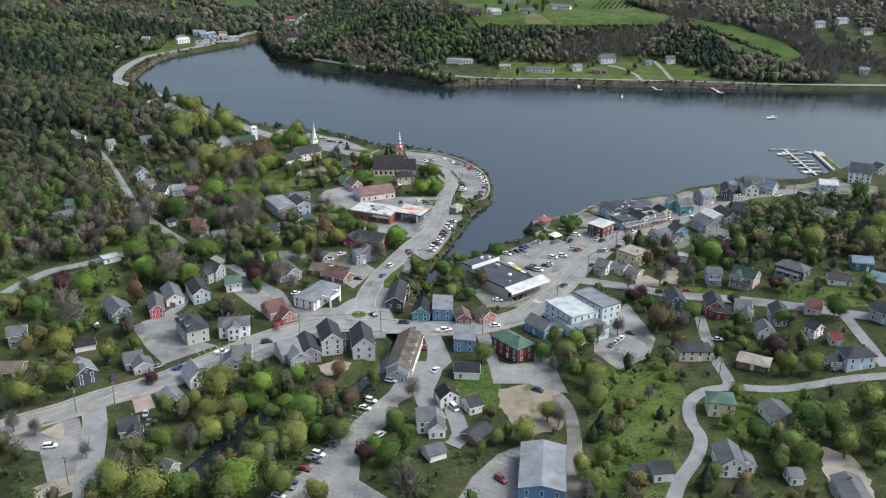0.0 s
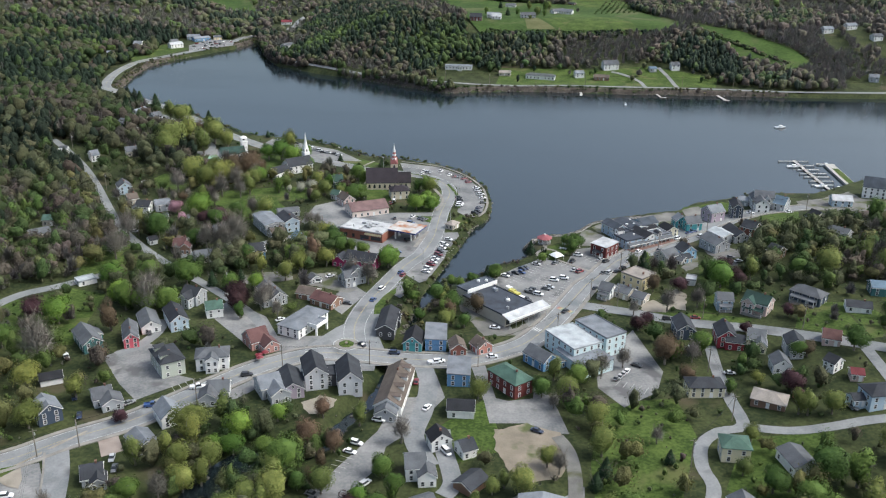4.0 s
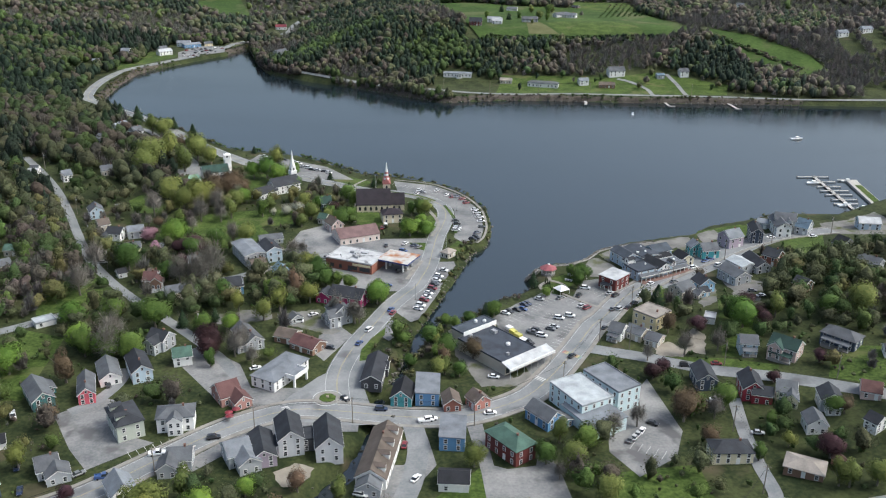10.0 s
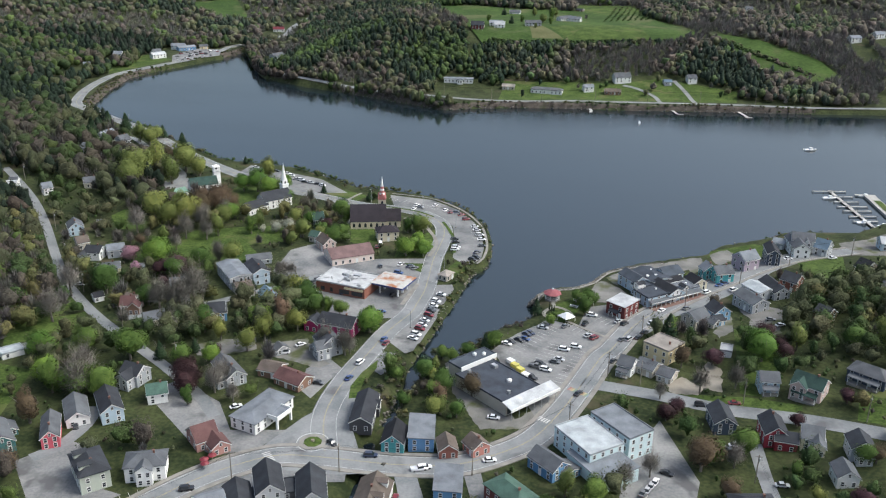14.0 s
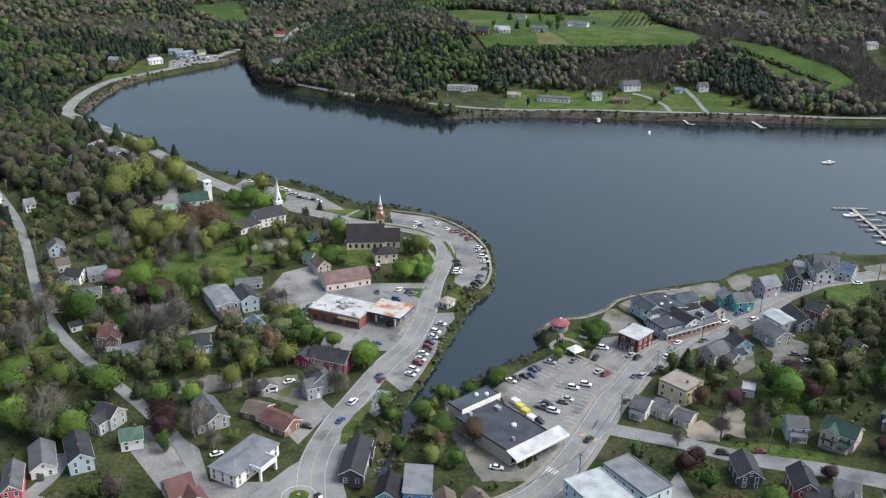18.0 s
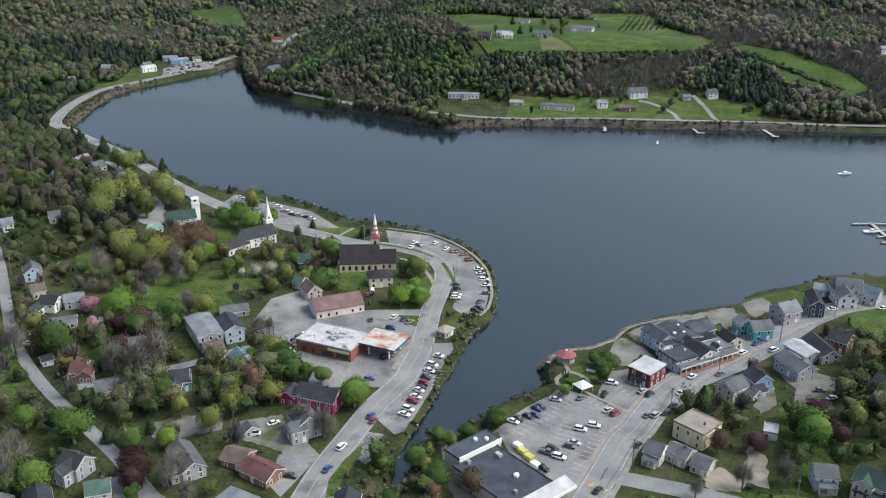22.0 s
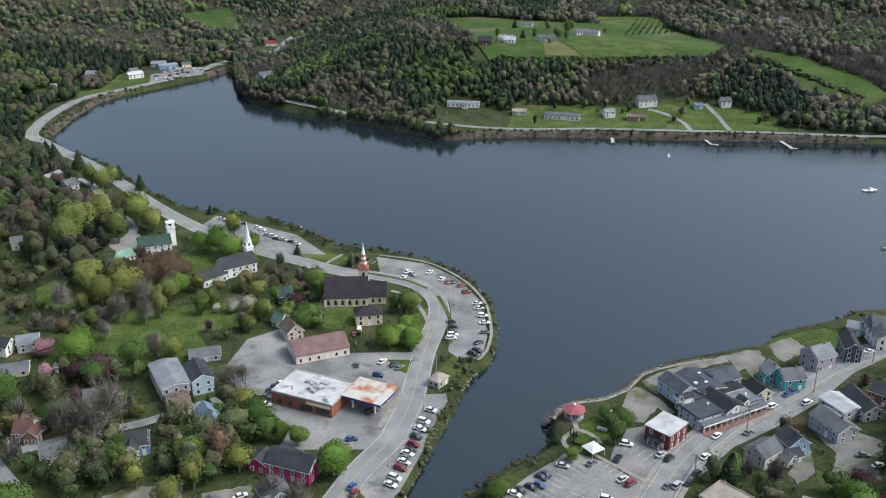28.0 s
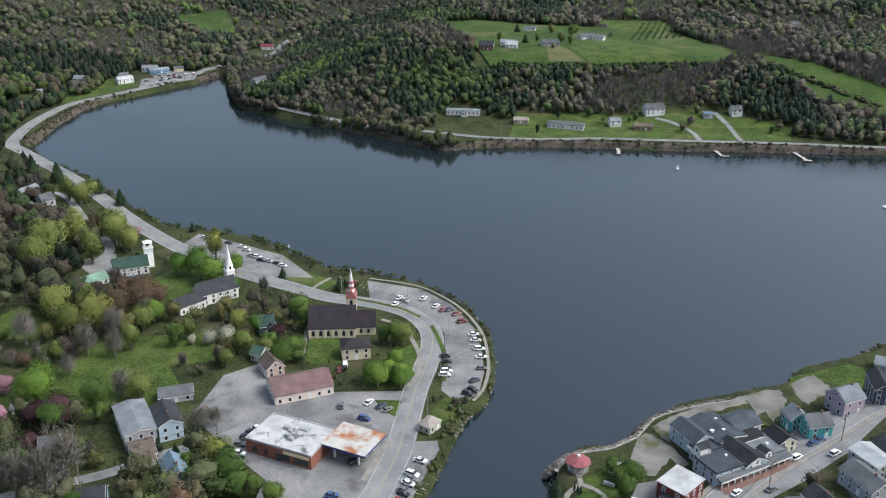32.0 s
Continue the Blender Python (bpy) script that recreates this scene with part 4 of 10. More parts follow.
road('lane_east', [(113.1, 349.4), (110.5, 328.7), (109.5, 309.9), (109.1, 292), (99.8, 288.4), (92, 280.4), (88.9, 268.1), (89.7, 257.8), (85.3, 246.4), (77.4, 234.2), (72.2, 223.1)], 4.5, 'narrow winding asphalt lane past houses', mat=None, lift=0.221)
road('lane_cross', [(108.8, 291.2), (124, 287.3), (138.5, 288.2), (151.3, 290), (171.8, 290.4)], 4.5, 'asphalt lane between gardens', mat=None, lift=0.229)
road('junction_road', [(-118.4, 272), (-112.4, 257.3), (-106.9, 238.3), (-101, 218.8)], 8, 'asphalt side road leaving the main street', mat=None, lift=0.237)
road('west_lane', [(-190.8, 363.2), (-187.5, 375.8), (-181.1, 388.5), (-168.8, 397.9), (-155.3, 410), (-145.7, 419.5)], 6, 'pale asphalt lane beside pasture', mat=None, lift=0.245)
road('west_hill_road', [(-266.2, 630.8), (-227, 579.2), (-205.3, 544.7), (-184.5, 506.7), (-166.8, 475.1), (-150.1, 452.2), (-132.6, 431.8), (-108.6, 407.9), (-94.6, 393.7), (-78.5, 375.8), (-68.7, 361.1)], 4.6, 'cracked grey lane running past houses and fields', mat=None, lift=0.253)
road('station_lane', [(-124.2, 436.2), (-108.3, 445.4), (-90.7, 453.6), (-76.6, 464.5), (-60.9, 474.2), (-50, 484.2)], 4.6, 'grey back lane leading to the filling station', mat=None, lift=0.261)
road('inn_lane', [(-120.5, 334.9), (-114.4, 342), (-110.7, 354.4), (-111.4, 366.2)], 5, 'paved drive beside the inn', mat=None, lift=0.269)
road('mill_road', [(-2.4, 334.3), (0.7, 316.6), (-0.6, 298.6), (-3.4, 282.2), (1.9, 265.7)], 7, 'asphalt side road beside the long brown building', mat=None, lift=0.277)
road('hall_lane', [(44.5, 283.7), (47.3, 275.3), (47.6, 261.7), (45.4, 242.3), (42.8, 219.7)], 4.5, 'gravelly drive past the red hall', mat=GREYGRAVEL, lift=0.285)
road('point_road', [(5.8, 286.5), (6.7, 274.9), (9.5, 257.3), (6.6, 250.6)], 6, 'worn drive between white houses', mat=None, lift=0.293)
road('church_lane', [(-230.6, 713.3), (-216, 717.5), (-187.4, 679.5), (-159.6, 642.5), (-160.7, 619.9)], 5, 'lane winding between shore houses', mat=None, lift=0.301)
road('far_shore_road', FAR_SHORE_ROAD, 6, 'pale road along the far bank', mat=None, lift=0.309)
road('bridge_road', [(-252.5, 1094.6), (-246.8, 1140.8), (-231.2, 1176.5), (-215.8, 1215.1), (-200.7, 1248.2), (-201.9, 1304.3), (-194.1, 1374.7)], 8, 'road crossing the river mouth on a bridge', mat=None, lift=0.317)
road('field_track', [(195.1, 881.5), (193.7, 903.2), (182.2, 922.1), (170.3, 930.2)], 4, 'pale gravel drive up a lawn', mat=None, lift=0.325)
road('field_drive', [(225.9, 883.5), (224.5, 914.6), (219, 938.9)], 4, 'gravel drive', mat=None, lift=0.333)
road('hill_track', [(-3.5, 1196.2), (26.5, 1181.3), (49.2, 1146.4), (42.4, 1094.8)], 4, 'pale farm track', mat=None, lift=0.341)
lot('lot_market', [(29.3, 412.9), (53.6, 442.8), (65, 436.6), (77.3, 422.3), (51.8, 377.4), (41.7, 365.5)], LOTPAVE, 'cracked grey asphalt car park of the market with faded bay lines', lift=0.06)
lot('lot_red', [(66.1, 436.7), (72.5, 455.6), (81.6, 458.5), (95.2, 438), (77.6, 421.5)], LOTPAVE, 'small asphalt car park beside a red building', lift=0.063)
lot('lot_crescent', LOT_CRESCENT, LOTPAVE, 'curved riverside car park', lift=0.066)
lot('lot_station', [(-72.9, 489.3), (-69.2, 517), (-55.7, 528.7), (-47.9, 501.7), (-24.2, 507.1), (3.5, 509.2), (1.9, 492.7), (-5, 457.9), (-11.7, 440.9), (-41.6, 439.7), (-39.6, 453.5), (-57.3, 471.1)], LOTPAVE, 'wide patched asphalt forecourt of the filling station', lift=0.069)
lot('lot_church', LOT_CHURCH, LOTPAVE, 'riverside asphalt car park beside the white church', lift=0.072)
lot('lot_warehouse', [(75.5, 349.8), (85, 364.4), (90, 329.3), (84.4, 313.8), (70.4, 303), (63.1, 316.3), (64.5, 328.4)], LOTPAVE, 'gravelly asphalt yard behind the pale blue warehouse', lift=0.075)
lot('lot_inn', [(-125.3, 333.2), (-113, 345.3), (-107.1, 343.4), (-99.7, 322.9), (-85.9, 317.6), (-102.6, 302), (-112, 313)], LOTPAVE, 'paved forecourt of the inn', lift=0.078)
lot('lot_hall', [(16.2, 334), (21.9, 334.1), (25.1, 307.8), (29.4, 306), (38.5, 308.1), (39.8, 316.3), (42.3, 318.4), (46.3, 302.7), (48.8, 285.5), (38.6, 285.3), (35, 291.6), (22.1, 291.2), (21, 303.9), (19.6, 313.8)], LOTPAVE, 'patched asphalt yard round the red hall', lift=0.081)
lot('lot_yard', [(23.3, 287), (34.9, 291.4), (45.7, 285.7), (46, 270.5), (43.9, 261.6), (34.1, 258.6), (26.9, 264.6), (23.7, 275.4)], DIRT, 'bare dirt yard with ruts', lift=0.084)
lot('lot_shed', [(6.5, 218.8), (12.7, 234), (21.2, 246.3), (30.8, 252.9), (28.1, 219.3)], LOTPAVE, 'asphalt yard beside the blue metal shed', lift=0.087)
lot('lot_shedside', [(43.3, 251.6), (49.9, 256.7), (44.8, 219.8), (39.8, 219.6)], LOTPAVE, 'asphalt drive beside the shed', lift=0.09)
lot('lot_corner', [(-141.4, 251.5), (-133, 257.8), (-120.3, 264), (-114.9, 253.9), (-107.6, 231), (-115.3, 226.6), (-125.2, 244), (-139.2, 246.7)], LOTPAVE, 'grey asphalt lay-by with pale edges', lift=0.093)
lot('lot_sand', [(-121.9, 222.3), (-116.7, 227.9), (-108.4, 233), (-105.5, 225.4), (-115, 215.9)], GRAVEL, 'pale sand beside the lay-by', lift=0.096)
lot('lot_mill', [(-10.1, 307.1), (-3.6, 307.3), (3.5, 323.9), (6.9, 307.6), (-4.5, 285.3), (-12.2, 276.2), (-13.6, 265.3), (-22.8, 249.9), (-22.1, 231.7), (-10.2, 221), (-50.1, 220.1), (-40.6, 234.1), (-27.8, 262.4), (-15.7, 285)], LOTPAVE, 'long asphalt car park beside the stream', lift=0.099)
lot('lot_grill', [(-97.3, 376), (-87.8, 386.1), (-69.4, 370.8), (-61.5, 353.3), (-42, 354), (-50.2, 342.6), (-63.8, 338.4), (-72, 344.6)], LOTPAVE, 'asphalt yard between restaurants', lift=0.102)
lot('lot_gravelyard', [(-44.3, 302.5), (-37.7, 307.1), (-32.1, 305.5), (-32.5, 300.2), (-35.4, 295.9), (-39.9, 294.9)], GRAVEL, 'pale gravel back yard behind the gabled houses', lift=0.105)
lot('lot_brownpub', [(-42.5, 395.9), (-35, 404.7), (-28.9, 396.5), (-37.7, 374.4), (-42.5, 380.5)], LOTPAVE, 'small asphalt yard beside the brown-roofed pub', lift=0.108)
lot('lot_greyhouse', [(-59.6, 416.1), (-45.9, 420.8), (-41.4, 407.1), (-34.3, 399.9), (-37.6, 396.1), (-59.5, 406.3)], GREYGRAVEL, 'gravel drive beside a grey house', lift=0.111)
lot('lot_westgravel', [(-89.7, 412.7), (-82.9, 417.9), (-66.9, 420.7), (-64.4, 409.9), (-80.9, 403.4), (-86.4, 405.1)], GREYGRAVEL, 'pale gravel clearing among trees', lift=0.114)
lot('lot_bankside', [(-12.7, 419.1), (-5.7, 409.4), (-2.4, 412.0), (2.0, 431.2), (7.7, 451.3), (13.5, 472.1), (12.7, 477.3), (4.7, 476.3), (-3.4, 447.8)], LOTPAVE, 'worn parking strip between the river road and the bank', lift=0.11)
lot('lot_marketyard', [(10.3, 401.8), (14.6, 409.6), (32.2, 369.6), (35.3, 363.0), (52.8, 382.9), (63.0, 385.0), (41.0, 357.6), (22.1, 356.8), (13.6, 379.7)], GREYGRAVEL, 'gravelly asphalt yard behind the market', lift=0.056)
lot('lot_frontage', [(-76, 304), (-64, 318.5), (-53.5, 327.5), (-42, 333.5), (-20, 333), (-20, 326), (-44, 325), (-52, 320), (-61, 312), (-71, 300)], LOTPAVE, 'worn paving between the gabled houses and the street', lift=0.05)
lot('lot_wharf', [(216.4, 539.5), (232.3, 544.3), (256.4, 560.3), (256.3, 542.0), (270.0, 531.7), (260.3, 509.5), (210.5, 518.8)], GREYGRAVEL, 'pale gravel wharf yard beside the marina', lift=0.054)
lot('lot_riverpark', [(-19.7, 411.9), (-9.4, 409.6), (-10.4, 397.3), (-13.8, 391.9), (-18.2, 397)], LOTPAVE, 'small worn parking place on the bank', lift=0.117)
lot('lot_bank', [(-7.8, 416.4), (-0.4, 459.5), (8.1, 465), (6, 440.6), (-0.1, 418.8), (-5, 411.4)], LOTPAVE, 'strip of parking beside the river road', lift=0.12)
lot('lot_redgravel', [(82.4, 485), (84.9, 483.8), (89.8, 477.2), (93.9, 467.8), (90.3, 464.7), (88.5, 470.6), (81.7, 460.8), (74.8, 460.5), (73.6, 465.2), (78.8, 478.8)], GREYGRAVEL, 'grey gravel patch on the bank', lift=0.123)
lot('lot_white', [(139.8, 441.4), (148.4, 435.6), (146.6, 424.8), (136.6, 419.2), (133.5, 428.5)], GREYGRAVEL, 'pale gravel drive', lift=0.126)
lot('lot_hotel', [(123.2, 510.8), (129.9, 514.8), (137.5, 516.1), (137.8, 507.5), (132.1, 499.4), (128.3, 491.8), (127.7, 500.7), (123.6, 496.2), (124.2, 503.8)], GREYGRAVEL, 'gravel bank behind the riverside inn', lift=0.129)
lot('lot_innbank', [(85.9, 489.7), (96, 497.4), (108.4, 504.6), (117.3, 507.7), (123.2, 510.8), (122.9, 505.6), (113.2, 501.6), (101.9, 495), (94.2, 491.7), (90.2, 479.2), (87.7, 482.3)], GREYGRAVEL, 'grey gravel strip between the inn and the sea wall', lift=0.132)
lot('lot_marketedge', [(27.8, 412.1), (34, 421.6), (39.7, 428.4), (47.3, 435.6), (54.4, 439), (60.1, 436.7), (50.4, 421), (42.9, 412.6)], LOTPAVE, 'riverside edge of the market car park', lift=0.135)
lot('lot_mauve', [(143.3, 520.2), (149.1, 525.5), (154.4, 527.7), (157, 521.7), (156.1, 514), (149.8, 510.5), (144.9, 505.6), (142.5, 510.4)], GREYGRAVEL, 'grey gravel yard on the bank', lift=0.138)
lot('lot_cliff', [(127.9, 252.2), (135.1, 247.2), (135.9, 234.3), (133, 223.7), (121.3, 223.8), (123.4, 240.3)], GRAVEL, 'pale sandy clearing', lift=0.141)
lot('lot_drive', [(-107.3, 278.4), (-102.8, 283.2), (-96.3, 271.2), (-102.1, 267.4)], DRIVEPAVE, 'beige paved drive', lift=0.144)
lot('lot_streetside', [(93.2, 429.8), (108.8, 446.6), (125.2, 457.3), (146.8, 474.2), (167.2, 495.6), (188.0, 510.6), (182.7, 517.6), (162.0, 503.3), (141.4, 481.9), (119.8, 464.5), (103.3, 453.6), (87.9, 435.9)], ASPHALT, 'asphalt parking strip along the main street', lift=0.118)
lot('lot_eastyard', [(137.0, 457.5), (141.5, 461.5), (143.5, 456.5), (149, 454), (156, 444), (153.4, 437.8), (147.3, 432), (140.1, 435.8), (137.5, 449)], GREYGRAVEL, 'pale gravel yard between the street houses', lift=0.124)
lot('lot_tanhouse', [(126, 444.5), (132, 446.5), (131.5, 438), (129.4, 431.0), (122.1, 425.0), (121, 430), (125, 437)], GREYGRAVEL, 'worn gravel yard behind a tan house', lift=0.129)
lot('lot_far', LOT_FAR, LOTPAVE, 'car park in front of the shore cafe', lift=0.147)
lot('lot_belfry', [(-166.1, 626.4), (-154, 635.3), (-145.2, 615.4), (-154.1, 606.6), (-163.2, 616)], LOTPAVE, 'grey yard beside the old church', lift=0.15)
lot('lot_yellow', [(92.5, 391.2), (100, 394.9), (105.3, 386.3), (102.2, 381.5), (93.3, 383)], GRAVEL, 'pale gravel yard', lift=0.153)
lot('lot_junction', [(-49.1, 343.4), (-38.7, 361.4), (-28.3, 374.2), (-25.5, 386.7), (-19.4, 378.6), (-22.5, 362), (-16.9, 341.8), (-5.4, 336.4), (-6.9, 331), (-23, 329.5), (-45, 331.9)], ASPHALT, 'wide asphalt junction round the small roundabout', lift=0.156)
lot('lot_eastdrive', [(112, 406.1), (115.9, 399.7), (111.8, 382.3), (104.9, 386.4)], GRAVEL, 'pale gravel drive', lift=0.159)
FIELDS, OPEN = [], []

OPEN.append([(-133.1, 518.3), (-125, 541.9), (-95.6, 550.9), (-72.4, 552), (-75.3, 527.7), (-91.3, 522.5), (-78.7, 502.2), (-90.3, 494), (-126.5, 485), (-141.6, 491.7), (-147.2, 503.1)])
drape('lawn', [(-133.1, 518.3), (-125, 541.9), (-95.6, 550.9), (-72.4, 552), (-75.3, 527.7), (-91.3, 522.5), (-78.7, 502.2), (-90.3, 494), (-126.5, 485), (-141.6, 491.7), (-147.2, 503.1)], GRASS, 0.02, 'overgrown green meadow among trees', 'grass')


drape('lawn', [(63.1, 305), (90.3, 310.3), (91.7, 285.1), (79.1, 252.6), (79.8, 240.2), (70.5, 223), (50.2, 222.5), (53.6, 268.9)], GRASS, 0.0212, 'rough green field with scrub', 'grass')
FIELDS.append([(-170, 421.5), (-154.6, 435.7), (-143.6, 441.8), (-139.9, 422.7), (-157.4, 414.2), (-164.2, 409)])
OPEN.append([(-170, 421.5), (-154.6, 435.7), (-143.6, 441.8), (-139.9, 422.7), (-157.4, 414.2), (-164.2, 409)])
drape('lawn', [(-170, 421.5), (-154.6, 435.7), (-143.6, 441.8), (-139.9, 422.7), (-157.4, 414.2), (-164.2, 409)], GRASS, 0.0224, 'bright green pasture', 'grass')
FIELDS.append([(-189, 451.7), (-174.5, 471.4), (-151.7, 453.4), (-154.8, 430.1), (-173.4, 418.7)])
OPEN.append([(-189, 451.7), (-174.5, 471.4), (-151.7, 453.4), (-154.8, 430.1), (-173.4, 418.7)])
drape('lawn', [(-189, 451.7), (-174.5, 471.4), (-151.7, 453.4), (-154.8, 430.1), (-173.4, 418.7)], GRASS, 0.0236, 'green pasture', 'grass')

OPEN.append([(-12.5, 530.7), (3.4, 550.6), (4.9, 510.1), (-16.3, 509.9), (-15.5, 521.7)])
drape('lawn', [(-12.5, 530.7), (3.4, 550.6), (4.9, 510.1), (-16.3, 509.9), (-15.5, 521.7)], GRASS, 0.0248, 'lawn under trees beside the curving road', 'grass')

OPEN.append([(-41.9, 550.9), (-30, 549), (-26.3, 530.1), (-35.7, 527.4), (-40.5, 529.4)])
drape('lawn', [(-41.9, 550.9), (-30, 549), (-26.3, 530.1), (-35.7, 527.4), (-40.5, 529.4)], GRASS, 0.026, 'lawn beside the church', 'grass')

OPEN.append([(11.1, 498.6), (15, 505.8), (21.5, 506.1), (20.2, 495.3), (11.7, 484.2), (8.9, 482.3)])
drape('lawn', [(11.1, 498.6), (15, 505.8), (21.5, 506.1), (20.2, 495.3), (11.7, 484.2), (8.9, 482.3)], GRASS, 0.0272, 'small riverside lawn', 'grass')

OPEN.append([(-71, 639.9), (-56, 618.7), (-37.9, 606.1), (-46.3, 592.9), (-65.4, 611.3)])
drape('lawn', [(-71, 639.9), (-56, 618.7), (-37.9, 606.1), (-46.3, 592.9), (-65.4, 611.3)], GRASS, 0.0284, 'lawn beside the river', 'grass')

OPEN.append([(-117.4, 622.5), (-96.4, 616.6), (-104.8, 589.9), (-112.7, 574.5), (-126.8, 601.5)])
drape('lawn', [(-117.4, 622.5), (-96.4, 616.6), (-104.8, 589.9), (-112.7, 574.5), (-126.8, 601.5)], GRASS, 0.0296, 'church lawn', 'grass')

OPEN.append([(58.5, 457.4), (71.4, 468.2), (71.9, 458), (59.8, 438.6), (55.8, 442.9)])
drape('lawn', [(58.5, 457.4), (71.4, 468.2), (71.9, 458), (59.8, 438.6), (55.8, 442.9)], GRASS, 0.0308, 'small park lawn beside the bandstand', 'grass')

OPEN.append([(141, 516.4), (145.2, 525.8), (170.8, 537.1), (179.9, 532.9), (175.2, 516.8), (167, 516.9), (153.5, 525.3)])
drape('lawn', [(141, 516.4), (145.2, 525.8), (170.8, 537.1), (179.9, 532.9), (175.2, 516.8), (167, 516.9), (153.5, 525.3)], GRASS, 0.032, 'grassy bank', 'grass')

OPEN.append([(2.7, 286.4), (22.1, 308.1), (26.6, 275.5), (10.6, 267.7), (4.8, 269.3)])
drape('lawn', [(2.7, 286.4), (22.1, 308.1), (26.6, 275.5), (10.6, 267.7), (4.8, 269.3)], GRASS, 0.0332, 'lawn between small white houses', 'grass')


drape('lawn', [(95.2, 383.1), (119.5, 378.7), (135.9, 370.3), (133.8, 364.7), (117.4, 366.9), (101.9, 373.8)], GRASS, 0.0344, 'roadside grass', 'grass')


drape('lawn', [(107, 285), (137.4, 285.4), (122.8, 255.6), (102.4, 249.9), (93.1, 256.2)], GRASS, 0.0356, 'garden lawn', 'grass')


drape('lawn', [(-204.9, 388.2), (-182.8, 340.7), (-140.6, 342.2), (-144.7, 390.6), (-162.9, 396.8), (-178.7, 382.6)], GRASS, 0.0368, 'garden grass', 'grass')


drape('lawn', [(159.7, 380), (186.2, 376.1), (190, 346.2), (173.2, 344.4), (149.7, 357.9)], GRASS, 0.038, 'front lawns', 'grass')


drape('lawn', [(62.5, 233.9), (79.8, 240.2), (73.9, 223.1), (57, 222.7)], GRASS, 0.0392, 'lawn', 'grass')


FIELDS.append([(51.9, 883.6), (60.8, 941.8), (166.6, 935.2), (208.7, 943.7), (272.2, 914.3), (263.3, 885.5), (171, 886.6), (94.3, 883.1)])
OPEN.append([(51.9, 883.6), (60.8, 941.8), (166.6, 935.2), (208.7, 943.7), (272.2, 914.3), (263.3, 885.5), (171, 886.6), (94.3, 883.1)])
drape('lawn', [(51.9, 883.6), (60.8, 941.8), (166.6, 935.2), (208.7, 943.7), (272.2, 914.3), (263.3, 885.5), (171, 886.6), (94.3, 883.1)], GRASS, 0.0416, 'lawns of the far bank houses', 'grass')
FIELDS.append([(-16.7, 1226.6), (38.9, 1226.8), (80.7, 1203.4), (151.2, 1190.3), (225.1, 1175.7), (262.9, 1038.4), (216.2, 1005.1), (148.4, 1005.1), (85.3, 1009.2), (41.1, 1016.7), (31.3, 1049.1)])
OPEN.append([(-16.7, 1226.6), (38.9, 1226.8), (80.7, 1203.4), (151.2, 1190.3), (225.1, 1175.7), (262.9, 1038.4), (216.2, 1005.1), (148.4, 1005.1), (85.3, 1009.2), (41.1, 1016.7), (31.3, 1049.1)])
drape('lawn', [(-16.7, 1226.6), (38.9, 1226.8), (80.7, 1203.4), (151.2, 1190.3), (225.1, 1175.7), (262.9, 1038.4), (216.2, 1005.1), (148.4, 1005.1), (85.3, 1009.2), (41.1, 1016.7), (31.3, 1049.1)], FIELD, 1.3228, 'bright green hill pasture', 'grass')
FIELDS.append([(161.7, 1226.4), (227.9, 1221.2), (234.8, 1166.3), (187.6, 1159.4), (157.2, 1190.5)])
OPEN.append([(161.7, 1226.4), (227.9, 1221.2), (234.8, 1166.3), (187.6, 1159.4), (157.2, 1190.5)])
drape('lawn', [(161.7, 1226.4), (227.9, 1221.2), (234.8, 1166.3), (187.6, 1159.4), (157.2, 1190.5)], GRASS, 1.344, 'orchard rows on the hill', 'grass')
FIELDS.append([(273.8, 1041.7), (320.8, 1016.9), (365.3, 970), (375.6, 935.1), (349, 925.3), (315.9, 955.8), (287.1, 983.4)])
OPEN.append([(273.8, 1041.7), (320.8, 1016.9), (365.3, 970), (375.6, 935.1), (349, 925.3), (315.9, 955.8), (287.1, 983.4)])
drape('lawn', [(273.8, 1041.7), (320.8, 1016.9), (365.3, 970), (375.6, 935.1), (349, 925.3), (315.9, 955.8), (287.1, 983.4)], FIELD, 1.3652, 'green hillside field', 'grass')
FIELDS.append([(300.5, 981.2), (352.5, 944.3), (348, 922.6), (301.9, 954.4)])
OPEN.append([(300.5, 981.2), (352.5, 944.3), (348, 922.6), (301.9, 954.4)])
drape('lawn', [(300.5, 981.2), (352.5, 944.3), (348, 922.6), (301.9, 954.4)], FIELD, 1.3864, 'lower green hillside field', 'grass')

OPEN.append([(-344.2, 1027.2), (-322.6, 1080.7), (-287.2, 1057.9), (-317, 986.3), (-324.8, 969.8)])
drape('lawn', [(-344.2, 1027.2), (-322.6, 1080.7), (-287.2, 1057.9), (-317, 986.3), (-324.8, 969.8)], GRASS, 0.0476, 'roadside lawn', 'grass')
FIELDS.append([(-375.9, 1452.1), (-321.5, 1509.5), (-272.5, 1371.1), (-320.2, 1361.9)])
OPEN.append([(-375.9, 1452.1), (-321.5, 1509.5), (-272.5, 1371.1), (-320.2, 1361.9)])
drape('lawn', [(-375.9, 1452.1), (-321.5, 1509.5), (-272.5, 1371.1), (-320.2, 1361.9)], FIELD, 1.4288, 'small clearing in the wooded hills', 'grass')


OPEN.append([(183.4, 513.9), (210.7, 521.8), (194, 474.7), (178.6, 468.3)])
drape('lawn', [(183.4, 513.9), (210.7, 521.8), (194, 474.7), (178.6, 468.3)], GRASS, 0.0524, 'lawn beside the street', 'grass')

